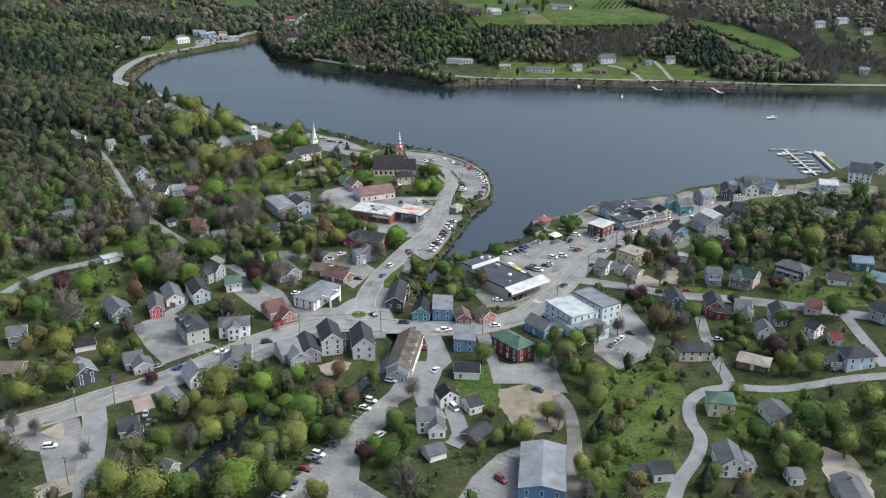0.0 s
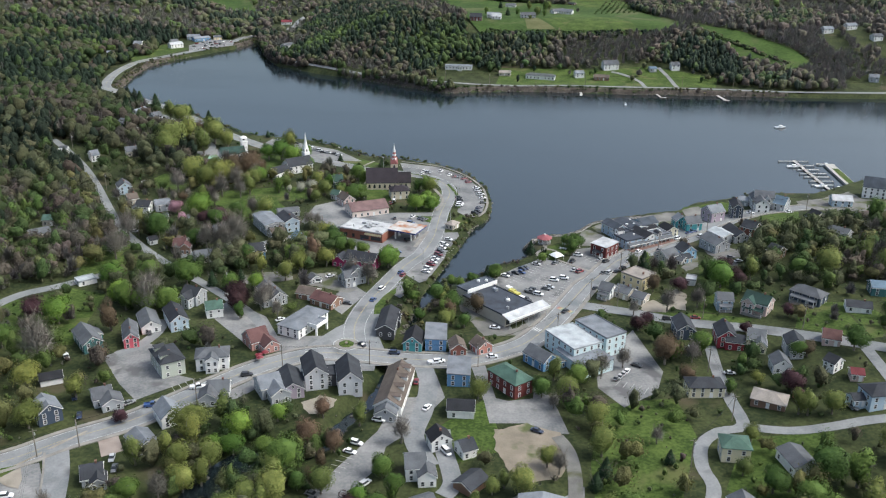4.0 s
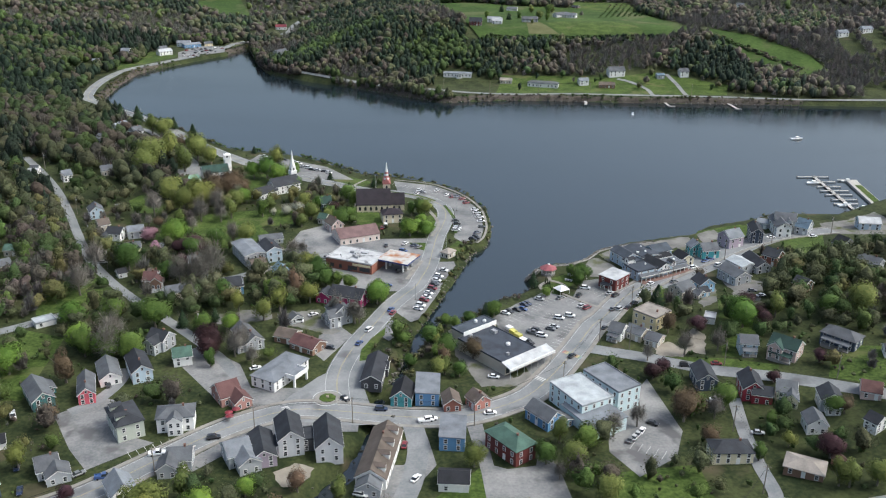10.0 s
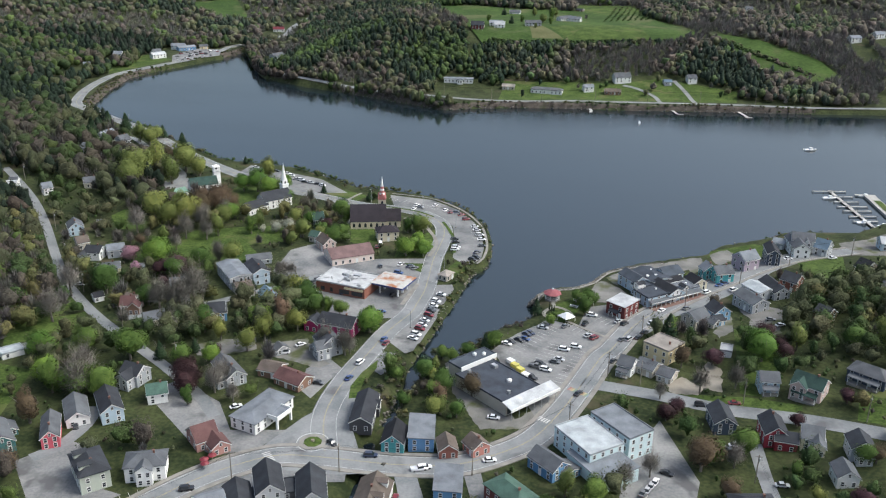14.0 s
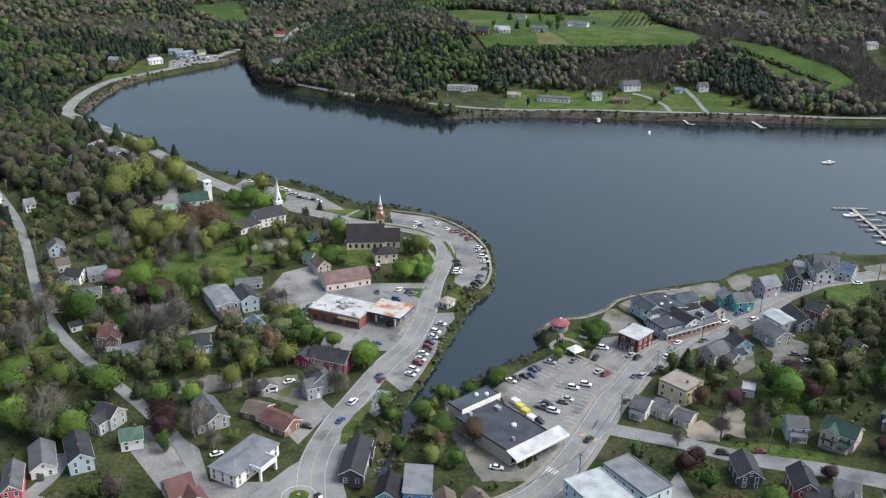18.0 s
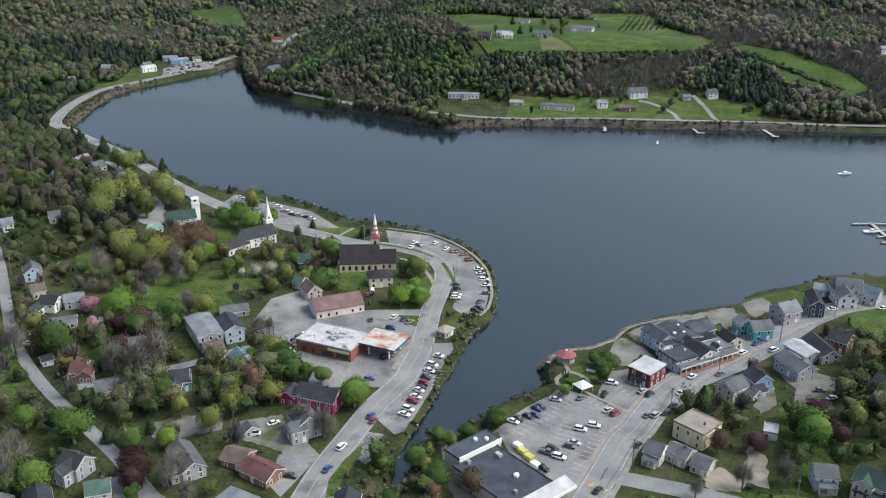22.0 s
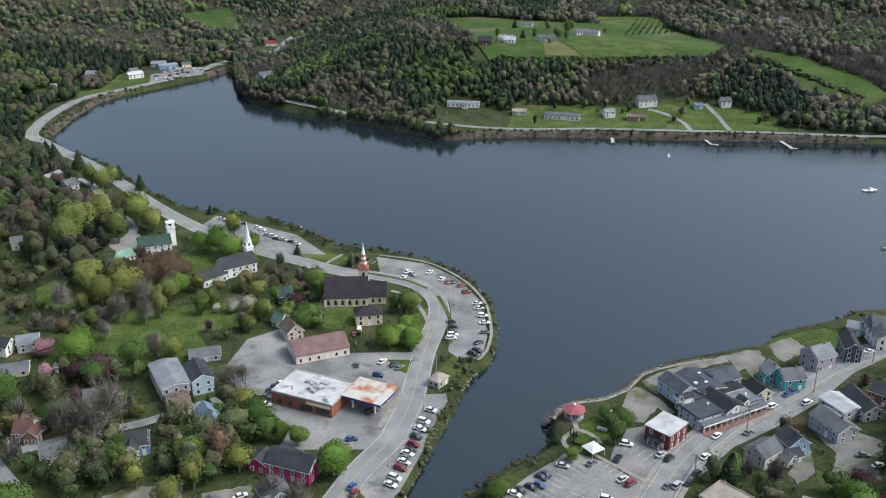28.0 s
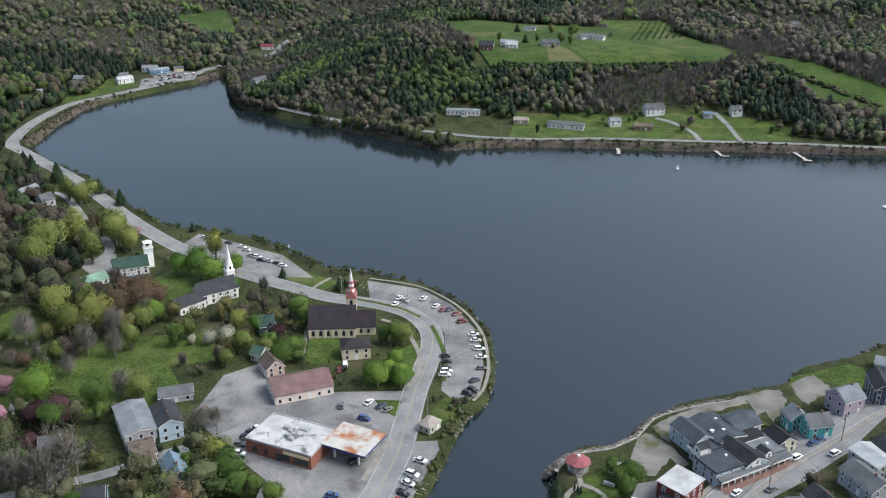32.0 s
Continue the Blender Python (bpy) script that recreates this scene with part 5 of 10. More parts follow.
drape('lawn', [(129.9, 432.2), (143.8, 417.6), (128.1, 375.6), (117.7, 381.4)], GRASS, 0.0536, 'garden grass', 'grass')

OPEN.append([(-176.1, 561.6), (-172, 573.3), (-146, 558.9), (-153.1, 543), (-166.5, 542)])
drape('lawn', [(-176.1, 561.6), (-172, 573.3), (-146, 558.9), (-153.1, 543), (-166.5, 542)], GRASS, 0.0548, 'shaded grass', 'grass')
house(-165, 318.6, 22.7, 7, 6.9, 4.5, 2.34, 'cream', 'grey', 'gable', 'house', porch=True, chimney=True)
house(-156.8, 293.9, 6.1, 9.5, 8.3, 2.5, 1.98, 'brown', 'brown', 'gable', 'house', chimney=False)
house(-128.2, 289.6, -52, 8.7, 7.8, 4.9, 2.7, 'navy', 'ltgrey', 'gable', 'house', dormers=1, chimney=False)
house(-137.1, 314, 26.6, 7.6, 6, 2.5, 1.44, 'white', 'black', 'gable', 'garage', wins=False, chimney=False)
house(-134.5, 343.1, -53.3, 15.1, 7.4, 4.1, 2.7, 'teal', 'grey', 'gable', 'house', wing=(-4.7, 3.9, 5.5, 4.7, 2.3, 1.4, 0), chimney=False)
house(-118.8, 346.8, -69, 13.7, 5.6, 4.5, 2.34, 'pink', 'grey', 'gable', 'house', chimney=True)
house(-115.7, 360, -64.2, 14.1, 7.4, 3.3, 2.34, 'white', 'grey', 'gable', 'garage', chimney=False)
house(-105.2, 362.6, -61.5, 14.6, 7.3, 4.9, 2.52, 'ltblue', 'dark', 'gable', 'house', porch=False, chimney=True)
house(-103.4, 384.4, -23.6, 7.9, 7.4, 4.9, 2.7, 'grey', 'dark', 'gable', 'house', wing=(0.0, -4.7, 5.5, 5.5, 4.7, 2.0, 90), chimney=True)
house(-91.8, 372.4, 19.7, 6.8, 7.4, 4.1, 2.34, 'white', 'green', 'gable', 'house', chimney=True)
house(-97.6, 325.2, -56.4, 14, 8.8, 6.1, 2.34, 'sage', 'dark', 'hip', 'inn', dormers=2, chimney=True)
house(-81.4, 328.4, 11.1, 12, 8.3, 5.3, 2.16, 'white', 'grey', 'hip', 'house', wing=(0.0, -4.7, 3.9, 4.7, 5.5, 1.7, 90), chimney=True)
house(-68.5, 345.8, 35.4, 7.7, 9.2, 3.7, 3.6, 'dustyrose', 'redbrown', 'gable', 'restaurant', wing=(2.3, -6.2, 7.0, 6.2, 3.1, 2.3, 90), chimney=False)
house(-113.9, 301.3, 29.2, 6.6, 8.8, 3.4, 2.34, 'grey', 'grey', 'gable', 'house', wing=(2.3, -5.5, 6.2, 7.0, 3.1, 1.9, 90), chimney=True)
house(-87, 289.6, -55.9, 9.1, 7.4, 4.1, 3.06, 'white', 'ltgrey', 'gable', 'house', chimney=False)
house(-73.9, 306.6, 8.2, 7.5, 7.8, 3.7, 2.52, 'grey', 'grey', 'gable', 'house', wing=(-3.1, -4.7, 6.2, 6.2, 3.5, 2.2, 90), note='and a red gable', chimney=True)
house(-56.8, 309.4, 28.8, 7.7, 9.2, 4.5, 2.88, 'grey', 'ltgrey', 'gable', 'house', wing=(1.6, -6.2, 7.0, 7.0, 3.9, 2.3, 90), chimney=False)
house(-49.2, 311.6, -72.2, 14.2, 7.8, 4.1, 2.52, 'mauve', 'dark', 'gable', 'house', chimney=False)
house(-41.4, 317.6, -74.1, 13.3, 8.1, 6.6, 3.06, 'palegrey', 'dark', 'gable', 'house', note='with tall gable end', wing=(2.3, -0.8, 6.2, 7.8, 3.9, 1.2, 0), chimney=False)
house(-34.8, 317.9, -75, 7.3, 6, 4.5, 0.27, 'dark', 'dark', 'flat', 'house', trim=False, chimney=False)
house(-28.4, 315.6, -79.4, 14.3, 8.5, 5.7, 3.6, 'palegrey', 'dark', 'gable', 'house', note='with a bay front', chimney=False)
house(-11.2, 308.4, 82.6, 27.2, 9.5, 4.1, 3.06, 'white', 'brown', 'gable', 'market_hall', note='by the stream', dormers=4, chimney=True)
house(-13.2, 293.6, 85.5, 5.6, 7.4, 3.3, 2.34, 'grey', 'grey', 'gable', 'house', chimney=False)
house(-5.8, 346.6, 84.7, 10, 7.3, 4.1, 2.88, 'aqua', 'black', 'gable', 'boathouse', chimney=False)
house(3, 350, 89.7, 14.5, 8.3, 4.9, 0.45, 'blue', 'ltgrey', 'shed', 'boat_shop', chimney=False, trim=False)
house(-17.2, 363.2, 86.6, 18.8, 7.4, 3.7, 2.16, 'dark', 'dark', 'gable', 'house', wing=(4.7, -1.6, 6.2, 5.5, 2.7, 1.4, 90), chimney=False)
house(11.4, 342.8, -81.5, 7.2, 6, 3.3, 2.16, 'brick', 'brown', 'gable', 'house', chimney=False)
house(20.9, 343.9, -58, 6.1, 6.5, 3.3, 2.34, 'salmon', 'brown', 'gable', 'house', chimney=True)
house(30.6, 315.4, -51.8, 14.9, 8.5, 5.7, 2.34, 'red', 'green', 'hip', 'meeting_hall', trim=False, chimney=True)
house(43.4, 334, -51.1, 11.1, 7.4, 4.1, 2.52, 'blue', 'grey', 'gable', 'house', wing=(4.7, 3.1, 6.2, 6.2, 2.7, 1.1, 0), chimney=False)
house(12, 322.2, 87.5, 13.5, 8.3, 4.9, 0.45, 'blue', 'ltgrey', 'shed', 'shop', chimney=False)
house(12.4, 297.6, -2.6, 9.2, 7.4, 3.3, 1.8, 'white', 'black', 'gable', 'house', chimney=False)
house(5, 277.2, -70.8, 5.9, 6.9, 4.1, 2.52, 'white', 'black', 'gable', 'house', chimney=True)
house(13.6, 273.3, 27.6, 4.9, 6.5, 3.3, 2.16, 'white', 'dark', 'gable', 'house', chimney=True)
house(15, 255.8, 50.1, 8.6, 6.9, 2.5, 1.62, 'brown', 'dark', 'gable', 'shed', wins=False, chimney=False)
house(-2.2, 262, 6.7, 6.3, 8.3, 4.9, 2.7, 'white', 'grey', 'gable', 'house', wing=(3.1, -4.7, 5.5, 5.5, 3.9, 2.0, 90), chimney=False)
house(0.8, 245.2, 29.4, 6, 6, 2.5, 1.62, 'white', 'grey', 'gable', 'garage', chimney=False, wins=False)
house(34.2, 232.9, 83.4, 23.6, 13.5, 5.3, 1.44, 'blue', 'ltgrey', 'gable', 'metal_shed', chimney=False, trim=False)
house(71.4, 236.4, 8.1, 6.3, 6.9, 3.3, 1.98, 'white', 'dark', 'gable', 'house', wing=(-7.0, 0.8, 4.7, 3.9, 2.7, 1.2, 0), chimney=False)
house(100.5, 274.4, -6.7, 8.9, 7.8, 5.3, 1.98, 'cream', 'green', 'hip', 'house', chimney=False)
house(118.8, 268.6, -79.7, 10.9, 8.3, 3.3, 1.62, 'white', 'grey', 'gable', 'house', chimney=False)
house(93.9, 241.4, 87, 11.1, 7.8, 4.5, 2.7, 'white', 'grey', 'gable', 'house', wing=(0.0, -4.7, 5.5, 6.2, 3.1, 1.6, 0), chimney=False)
house(112.2, 234.6, 6.1, 4, 5.2, 2.9, 1.26, 'white', 'grey', 'gable', 'shed', chimney=False)
house(126.8, 226.2, 87.5, 13.7, 8.3, 2.6, 1.8, 'grey', 'grey', 'gable', 'house', chimney=True)
house(157.4, 299.5, 8.6, 11.2, 8.3, 5.3, 2.16, 'ltblue', 'dark', 'hip', 'house', wing=(-7.8, 0.8, 4.7, 4.7, 2.7, 1.2, 0), chimney=True)
house(156.6, 316.2, -11.5, 4.3, 5.2, 2.8, 1.35, 'rose', 'red', 'gable', 'garage', chimney=False)
house(158.6, 344.4, -20.5, 6.5, 8.3, 2.9, 2.34, 'rose', 'redbrown', 'gable', 'house', chimney=False)
house(119.5, 352.6, 84.8, 11.1, 7.4, 4.9, 2.88, 'crimson', 'dark', 'gable', 'house', wing=(-4.7, -3.1, 7.0, 6.2, 3.9, 2.0, 80), chimney=True)
house(130.4, 347.6, -18.4, 6.6, 8.8, 4.5, 2.52, 'cream', 'grey', 'gable', 'house', wing=(1.6, -4.7, 5.5, 4.7, 3.9, 1.9, 90), chimney=False)
house(105, 361.3, 89.6, 11.1, 7.3, 4.5, 2.52, 'navy', 'dark', 'gable', 'house', chimney=False)
house(127.8, 383.6, -5.7, 6.6, 7.4, 4.9, 2.16, 'ltblue', 'grey', 'gable', 'house', porch=True, chimney=False)
house(140.3, 376.8, -40.2, 10.6, 8.3, 5.3, 2.88, 'rose', 'darkgreen', 'gable', 'house', wing=(-2.3, -3.1, 5.5, 5.5, 5.1, 2.2, 90), porch=True, chimney=True)
house(163.2, 381.5, -45, 13.3, 8.3, 4.1, 2.52, 'navy', 'grey', 'hip', 'house', porch=True, chimney=False)
house(179.6, 370, -14.4, 9.8, 6.9, 2.5, 1.62, 'white', 'dark', 'gable', 'house', chimney=True)
house(196.3, 386.8, -8.9, 9.1, 7.8, 4.1, 1.8, 'teal', 'blue', 'gable', 'house', chimney=False)
house(198.6, 369, -38.4, 9.8, 7.8, 3.3, 1.62, 'grey', 'blue', 'gable', 'house', note='long, with a white veranda', porch=True, chimney=False)
house(142.6, 339.8, 82.2, 7.9, 7.3, 4.5, 2.52, 'grey', 'dark', 'gable', 'house', wing=(-3.9, 0.0, 4.7, 5.5, 3.5, 1.6, 90), chimney=False)
house(133, 327.3, 85.6, 7.4, 6.5, 3.7, 2.34, 'white', 'grey', 'gable', 'house', chimney=False)
house(151.1, 323.4, -55.4, 4.5, 6, 4.1, 1.98, 'white', 'dark', 'gable', 'house', chimney=False)
house(101.3, 314.2, 1.5, 12.9, 7.6, 4.1, 2.16, 'cream', 'dark', 'hip', 'house', chimney=True)
house(122.1, 305.2, -26.6, 11.6, 8.3, 2.5, 1.62, 'brown', 'tan', 'hip', 'house', chimney=False)
house(133.6, 306.4, -74.1, 4, 3.9, 2.1, 1.44, 'salmon', 'redbrown', 'gable', 'shed', chimney=False, wins=False)
house(182.3, 332, -55.1, 8.4, 7.8, 4.9, 2.52, 'grey', 'dark', 'gable', 'house', chimney=True)
house(96.2, 411.6, -46.5, 11.5, 11.2, 6.1, 0.27, 'yellow', 'tan', 'flat', 'office_house', trim=False, chimney=True)
house(79.8, 398.6, -33.7, 5.6, 7.4, 4.1, 2.52, 'white', 'grey', 'gable', 'house', porch=True, chimney=False)
house(87.7, 398.6, -40.3, 7.1, 7.4, 3.3, 1.98, 'beige', 'grey', 'gable', 'house', chimney=True)
house(93.8, 393.5, -35.7, 5.6, 7.4, 2.9, 1.62, 'beige', 'grey', 'gable', 'house', chimney=False)
house(115.4, 438.9, 38, 9.2, 7.8, 4.5, 2.52, 'beige', 'grey', 'gable', 'house', wing=(4.7, -4.7, 6.2, 5.5, 2.7, 1.6, 90), chimney=False)
house(125.9, 443.4, -70.1, 7.3, 7.8, 4.9, 2.7, 'skyblue', 'dark', 'gable', 'house', wing=(3.9, -3.1, 4.7, 5.5, 2.7, 1.4, 90), chimney=True)
house(142.8, 452.8, -68.7, 13.1, 8.8, 4.5, 2.34, 'grey', 'grey', 'gable', 'house', note='with wooden stair', chimney=True)
house(149.6, 464.5, -64.6, 11.2, 8.8, 4.5, 1.44, 'grey', 'pale', 'gable', 'house', chimney=False)
house(157, 465.6, -80.4, 14.8, 7.4, 4.1, 2.34, 'grey', 'dark', 'gable', 'house', wins=True, chimney=True)
house(166.8, 471.4, -43.6, 7.3, 8.3, 4.9, 2.7, 'brick', 'dark', 'gable', 'house', chimney=True)
house(166.4, 432.2, -53.3, 6, 7.4, 4.1, 2.34, 'brown', 'dark', 'gable', 'house', chimney=False)
house(125.4, 478.4, -68.1, 7.8, 6.9, 4.1, 1.98, 'cream', 'black', 'gable', 'cafe', chimney=False)
house(134.4, 490.8, -77.6, 5.6, 6.9, 4.9, 2.7, 'aqua', 'ltgrey', 'gable', 'house', chimney=True)
house(139.6, 486.8, 12.8, 8.6, 7.8, 4.9, 2.7, 'aqua', 'grey', 'gable', 'house', note='with arched windows', chimney=True)
house(155.6, 502.6, 25.9, 9.4, 8.8, 6.1, 3.06, 'mauve', 'ltgrey', 'gable', 'house', chimney=True)
house(170.9, 511, 81.1, 13.1, 6, 6.6, 2.16, 'navy', 'dark', 'gable', 'tall_house', chimney=True)
house(191.8, 527.2, -15.8, 10.8, 8.8, 7.4, 2.7, 'white', 'grey', 'gable', 'boarding_house', wing=(1.6, -3.9, 4.7, 3.9, 6.6, 2.0, 90), chimney=False)
house(200.4, 521.5, -39.9, 6.6, 8.8, 4.5, 3.6, 'grey', 'blue', 'gable', 'house', chimney=True)
house(182.8, 533.8, -27, 5.8, 7.8, 3.3, 1.44, 'grey', 'ltgrey', 'gable', 'house', chimney=False)
house(265.5, 547.3, -24.4, 13, 11, 7.0, 5.0, 'white', 'slateblue', 'gable', 'boat_club', chimney=False)
house(237.4, 528, -9.6, 11, 8.8, 4.1, 2.16, 'ltblue', 'white', 'gable', 'house', chimney=False)
house(204.4, 482.3, -61.4, 6.3, 8.3, 5.7, 3.06, 'cream', 'black', 'gable', 'house', chimney=False)
house(188.4, 524.5, 85.5, 18.4, 7.8, 5.7, 2.7, 'white', 'grey', 'gable', 'house', chimney=True)
house(234.2, 487.9, 21.8, 12.3, 7.4, 4.1, 2.16, 'grey', 'brown', 'gable', 'house', chimney=True)
house(206.6, 456.8, -45.7, 10.2, 7.4, 4.1, 2.16, 'grey', 'grey', 'gable', 'house', chimney=True)
house(288.6, 570.1, -74.5, 7.7, 7.8, 4.9, 2.34, 'grey', 'dark', 'gable', 'house', chimney=True)
house(-184.7, 534.1, -61.6, 9.1, 7.4, 4.5, 2.7, 'ltblue', 'grey', 'gable', 'house', chimney=True)
house(-174, 515.2, 35.3, 5.6, 7.4, 3.7, 2.34, 'beige', 'brown', 'gable', 'house', chimney=True)
house(-162.4, 502.5, -7.2, 7.9, 8.3, 4.1, 2.34, 'white', 'dark', 'gable', 'house', wing=(-3.9, -4.7, 7.0, 6.2, 3.1, 1.6, 90), chimney=True)
house(-150.6, 486.2, 21.3, 11.1, 7.4, 2.5, 1.8, 'cream', 'grey', 'gable', 'house', chimney=True)
house(-133.6, 489, 15.6, 4, 3.4, 2.1, 1.08, 'white', 'ltgrey', 'gable', 'shed', chimney=False, wins=False)
house(-143.2, 453.6, 37.6, 4, 4.3, 2.5, 1.44, 'white', 'black', 'gable', 'house', chimney=False)
house(-126, 444, 3.1, 5.6, 7.4, 4.1, 2.7, 'brown', 'redbrown', 'gable', 'house', wing=(3.1, -3.1, 3.9, 4.7, 3.9, 2.0, 90), chimney=True)
house(-88.6, 478.3, -59.5, 20.3, 10.2, 5.7, 0.9, 'grey', 'ltgrey', 'gable', 'house', chimney=False)
house(-81.6, 464.3, 30.3, 7.3, 9.7, 3.3, 2.34, 'beige', 'brown', 'gable', 'house', porch=True, chimney=True)
house(-78.2, 479.8, -61, 13.5, 7.8, 6.1, 1.98, 'ltblue', 'dark', 'gable', 'house', chimney=True)
house(-82, 500.9, 19.6, 11.6, 7.4, 2.6, 1.62, 'grey', 'grey', 'gable', 'garage', chimney=False)
house(-67, 452.4, -58.3, 11.4, 6.5, 4.5, 2.7, 'blue', 'blue', 'gable', 'house', chimney=True)
house(-106.8, 456.2, 20.7, 6.2, 8.3, 4.5, 2.52, 'grey', 'grey', 'gable', 'house', porch=True, dormers=2, chimney=True)
house(-86.4, 438.6, 18, 6.6, 8.3, 4.1, 2.52, 'blue', 'dark', 'gable', 'house', chimney=False)
house(-111.6, 432.7, 28.8, 8.6, 7.8, 3.3, 2.16, 'beige', 'grey', 'gable', 'house', chimney=False)
house(-87, 438.4, 15.7, 7, 7.4, 4.5, 2.7, 'white', 'dark', 'gable', 'house', wing=(-1.6, -3.9, 4.7, 4.7, 3.9, 1.9, 90), chimney=False)
house(-70, 388.5, -55.2, 15.2, 7.4, 4.1, 2.52, 'grey', 'grey', 'gable', 'house', wing=(3.9, -3.9, 6.2, 5.5, 3.5, 1.9, 90), chimney=True)
house(-111.2, 464.2, 20.1, 5.8, 7.8, 4.5, 2.52, 'brown', 'grey', 'gable', 'house', porch=True, chimney=True)
house(-33.6, 427.8, -19.2, 15.1, 9.2, 4.9, 2.88, 'magenta', 'dark', 'gable', 'house', wing=(-10.9, -1.6, 6.2, 6.2, 3.9, 1.9, 90), chimney=True)
house(-36, 410.1, -59.7, 9.1, 8.3, 5.7, 3.06, 'grey', 'grey', 'gable', 'house', wing=(3.1, -3.9, 5.5, 5.5, 5.1, 2.2, 90), porch=True, chimney=True)
house(-45.5, 384.9, -32.1, 11.8, 8.3, 2.9, 2.16, 'brown', 'redbrown', 'gable', 'pub', note='and small dormers', chimney=True)
house(-54.6, 392.2, -18.8, 8.2, 7.8, 2.9, 1.8, 'brown', 'brown', 'gable', 'pub', chimney=False)
house(-54.4, 408.3, -54.8, 4, 5.2, 2.5, 1.62, 'grey', 'grey', 'gable', 'garage', chimney=False)
house(-51.6, 520.6, -56.8, 8.7, 6.9, 4.1, 2.88, 'rose', 'brown', 'gable', 'house', chimney=True)
house(-58.4, 531.3, -21.3, 4.6, 6, 3.3, 1.98, 'beige', 'green', 'gable', 'house', chimney=False)
house(-60.5, 553.2, 20.6, 5.8, 7.8, 4.9, 3.06, 'navy', 'darkgreen', 'gable', 'house', wing=(1.6, -3.1, 4.7, 4.7, 3.9, 2.0, 90), chimney=True)
house(-38.6, 507.6, 25, 21.5, 14, 3.6, 3.2, 'palerose', 'plum', 'gable', 'parish_hall', note='and dark windows', trim=False, chimney=False)
house(-21.6, 535.8, 13.5, 11, 8.3, 4.9, 2.34, 'stonecream', 'violetblack', 'hip', 'church_annexe', chimney=False)
house(-153.6, 596, 47.8, 19.6, 8.3, 2.6, 1.98, 'white', 'palegreen', 'gable', 'long_house', chimney=False)
house(-138.2, 582.5, 26.8, 8.9, 6.9, 2.9, 1.98, 'grey', 'darkgreen', 'gable', 'house', chimney=True)
house(-129, 594.8, 29.3, 6.2, 7.4, 3.7, 2.7, 'beige', 'blue', 'gable', 'house', wing=(2.3, -3.1, 4.7, 4.7, 3.5, 2.0, 90), chimney=True)
house(-230.2, 706, 69.3, 12.2, 7.4, 4.9, 2.34, 'white', 'ltgrey', 'gable', 'house', porch=True, chimney=True)
house(-213.9, 692.5, 51.5, 7.1, 8.3, 5.7, 2.88, 'grey', 'grey', 'gable', 'house', chimney=True)
house(-226.5, 670.2, -24.8, 14.6, 8.3, 4.5, 2.7, 'grey', 'grey', 'gable', 'house', chimney=True)
house(-206.3, 644.2, 59.9, 6.5, 6.9, 2.9, 2.16, 'brown', 'grey', 'gable', 'house', chimney=True)
house(-222.4, 588.8, 36.3, 5.2, 6.9, 4.1, 2.52, 'white', 'ltgrey', 'gable', 'house', chimney=False)
house(-243.7, 594.6, 10, 4.5, 6, 4.1, 2.16, 'white', 'grey', 'gable', 'house', chimney=False)
house(-257, 511.2, 2.6, 6.6, 8.8, 4.9, 2.7, 'ltblue', 'grey', 'gable', 'house', chimney=False)
house(-203, 458.4, 40.2, 10, 7.8, 3.3, 1.98, 'cream', 'grey', 'gable', 'house', chimney=False)
house(-205.8, 479.2, 3.7, 6.3, 7.4, 3.3, 1.8, 'beige', 'green', 'gable', 'house', chimney=True)
house(-242.2, 588.9, 10.5, 5.2, 6.9, 4.1, 2.16, 'white', 'white', 'gable', 'house', chimney=False)
house(-153.6, 505.8, 23.7, 8.1, 6.9, 4.1, 2.16, 'grey', 'ltgrey', 'gable', 'house', chimney=False)
house(-125.2, 446.4, -20.3, 5.6, 6.9, 4.1, 2.7, 'rose', 'brown', 'gable', 'house', chimney=True)
house(169.8, 938.6, 11.6, 15.7, 8.8, 4.9, 3.6, 'white', 'grey', 'gable', 'house', chimney=True)
house(136, 918, 9.2, 8.9, 7.8, 4.1, 2.16, 'white', 'ltgrey', 'gable', 'house', chimney=True)
house(17.2, 940.9, -4.7, 27, 7.4, 3.3, 0.9, 'white', 'ltgrey', 'hip', 'house', chimney=False, wing=(1.6, -3.9, 7.0, 4.7, 2.8, 0.9, 90))
house(63.2, 922.8, -7.3, 11.2, 6.9, 2.9, 1.8, 'beige', 'tan', 'gable', 'house', chimney=False)
house(97.7, 912.4, -14, 28.5, 7.8, 3.3, 1.8, 'white', 'grey', 'hip', 'house', chimney=True)
house(157.3, 910.1, -5.4, 14.4, 7.4, 2.9, 1.98, 'brown', 'brown', 'gable', 'house', chimney=True)
house(234.4, 936, 6.2, 8.4, 7.8, 4.5, 2.7, 'white', 'grey', 'gable', 'house', chimney=False)
house(211.5, 932.5, 5.3, 7.1, 6.9, 2.9, 1.44, 'grey', 'blue', 'gable', 'house', chimney=True)
house(36.8, 1058, -6.6, 13.2, 8.3, 4.9, 3.6, 'red', 'dark', 'gable', 'barn', chimney=False)
house(60.2, 1062.8, -8.7, 10.5, 7.4, 4.1, 3.06, 'white', 'white', 'gable', 'barn', chimney=False)
house(82.9, 1168.4, -11.5, 12.3, 7.4, 3.3, 2.16, 'white', 'grey', 'gable', 'house', chimney=False)
house(95.9, 1071.4, 2.1, 16.6, 8.8, 4.1, 2.52, 'grey', 'grey', 'gable', 'barn', chimney=False)
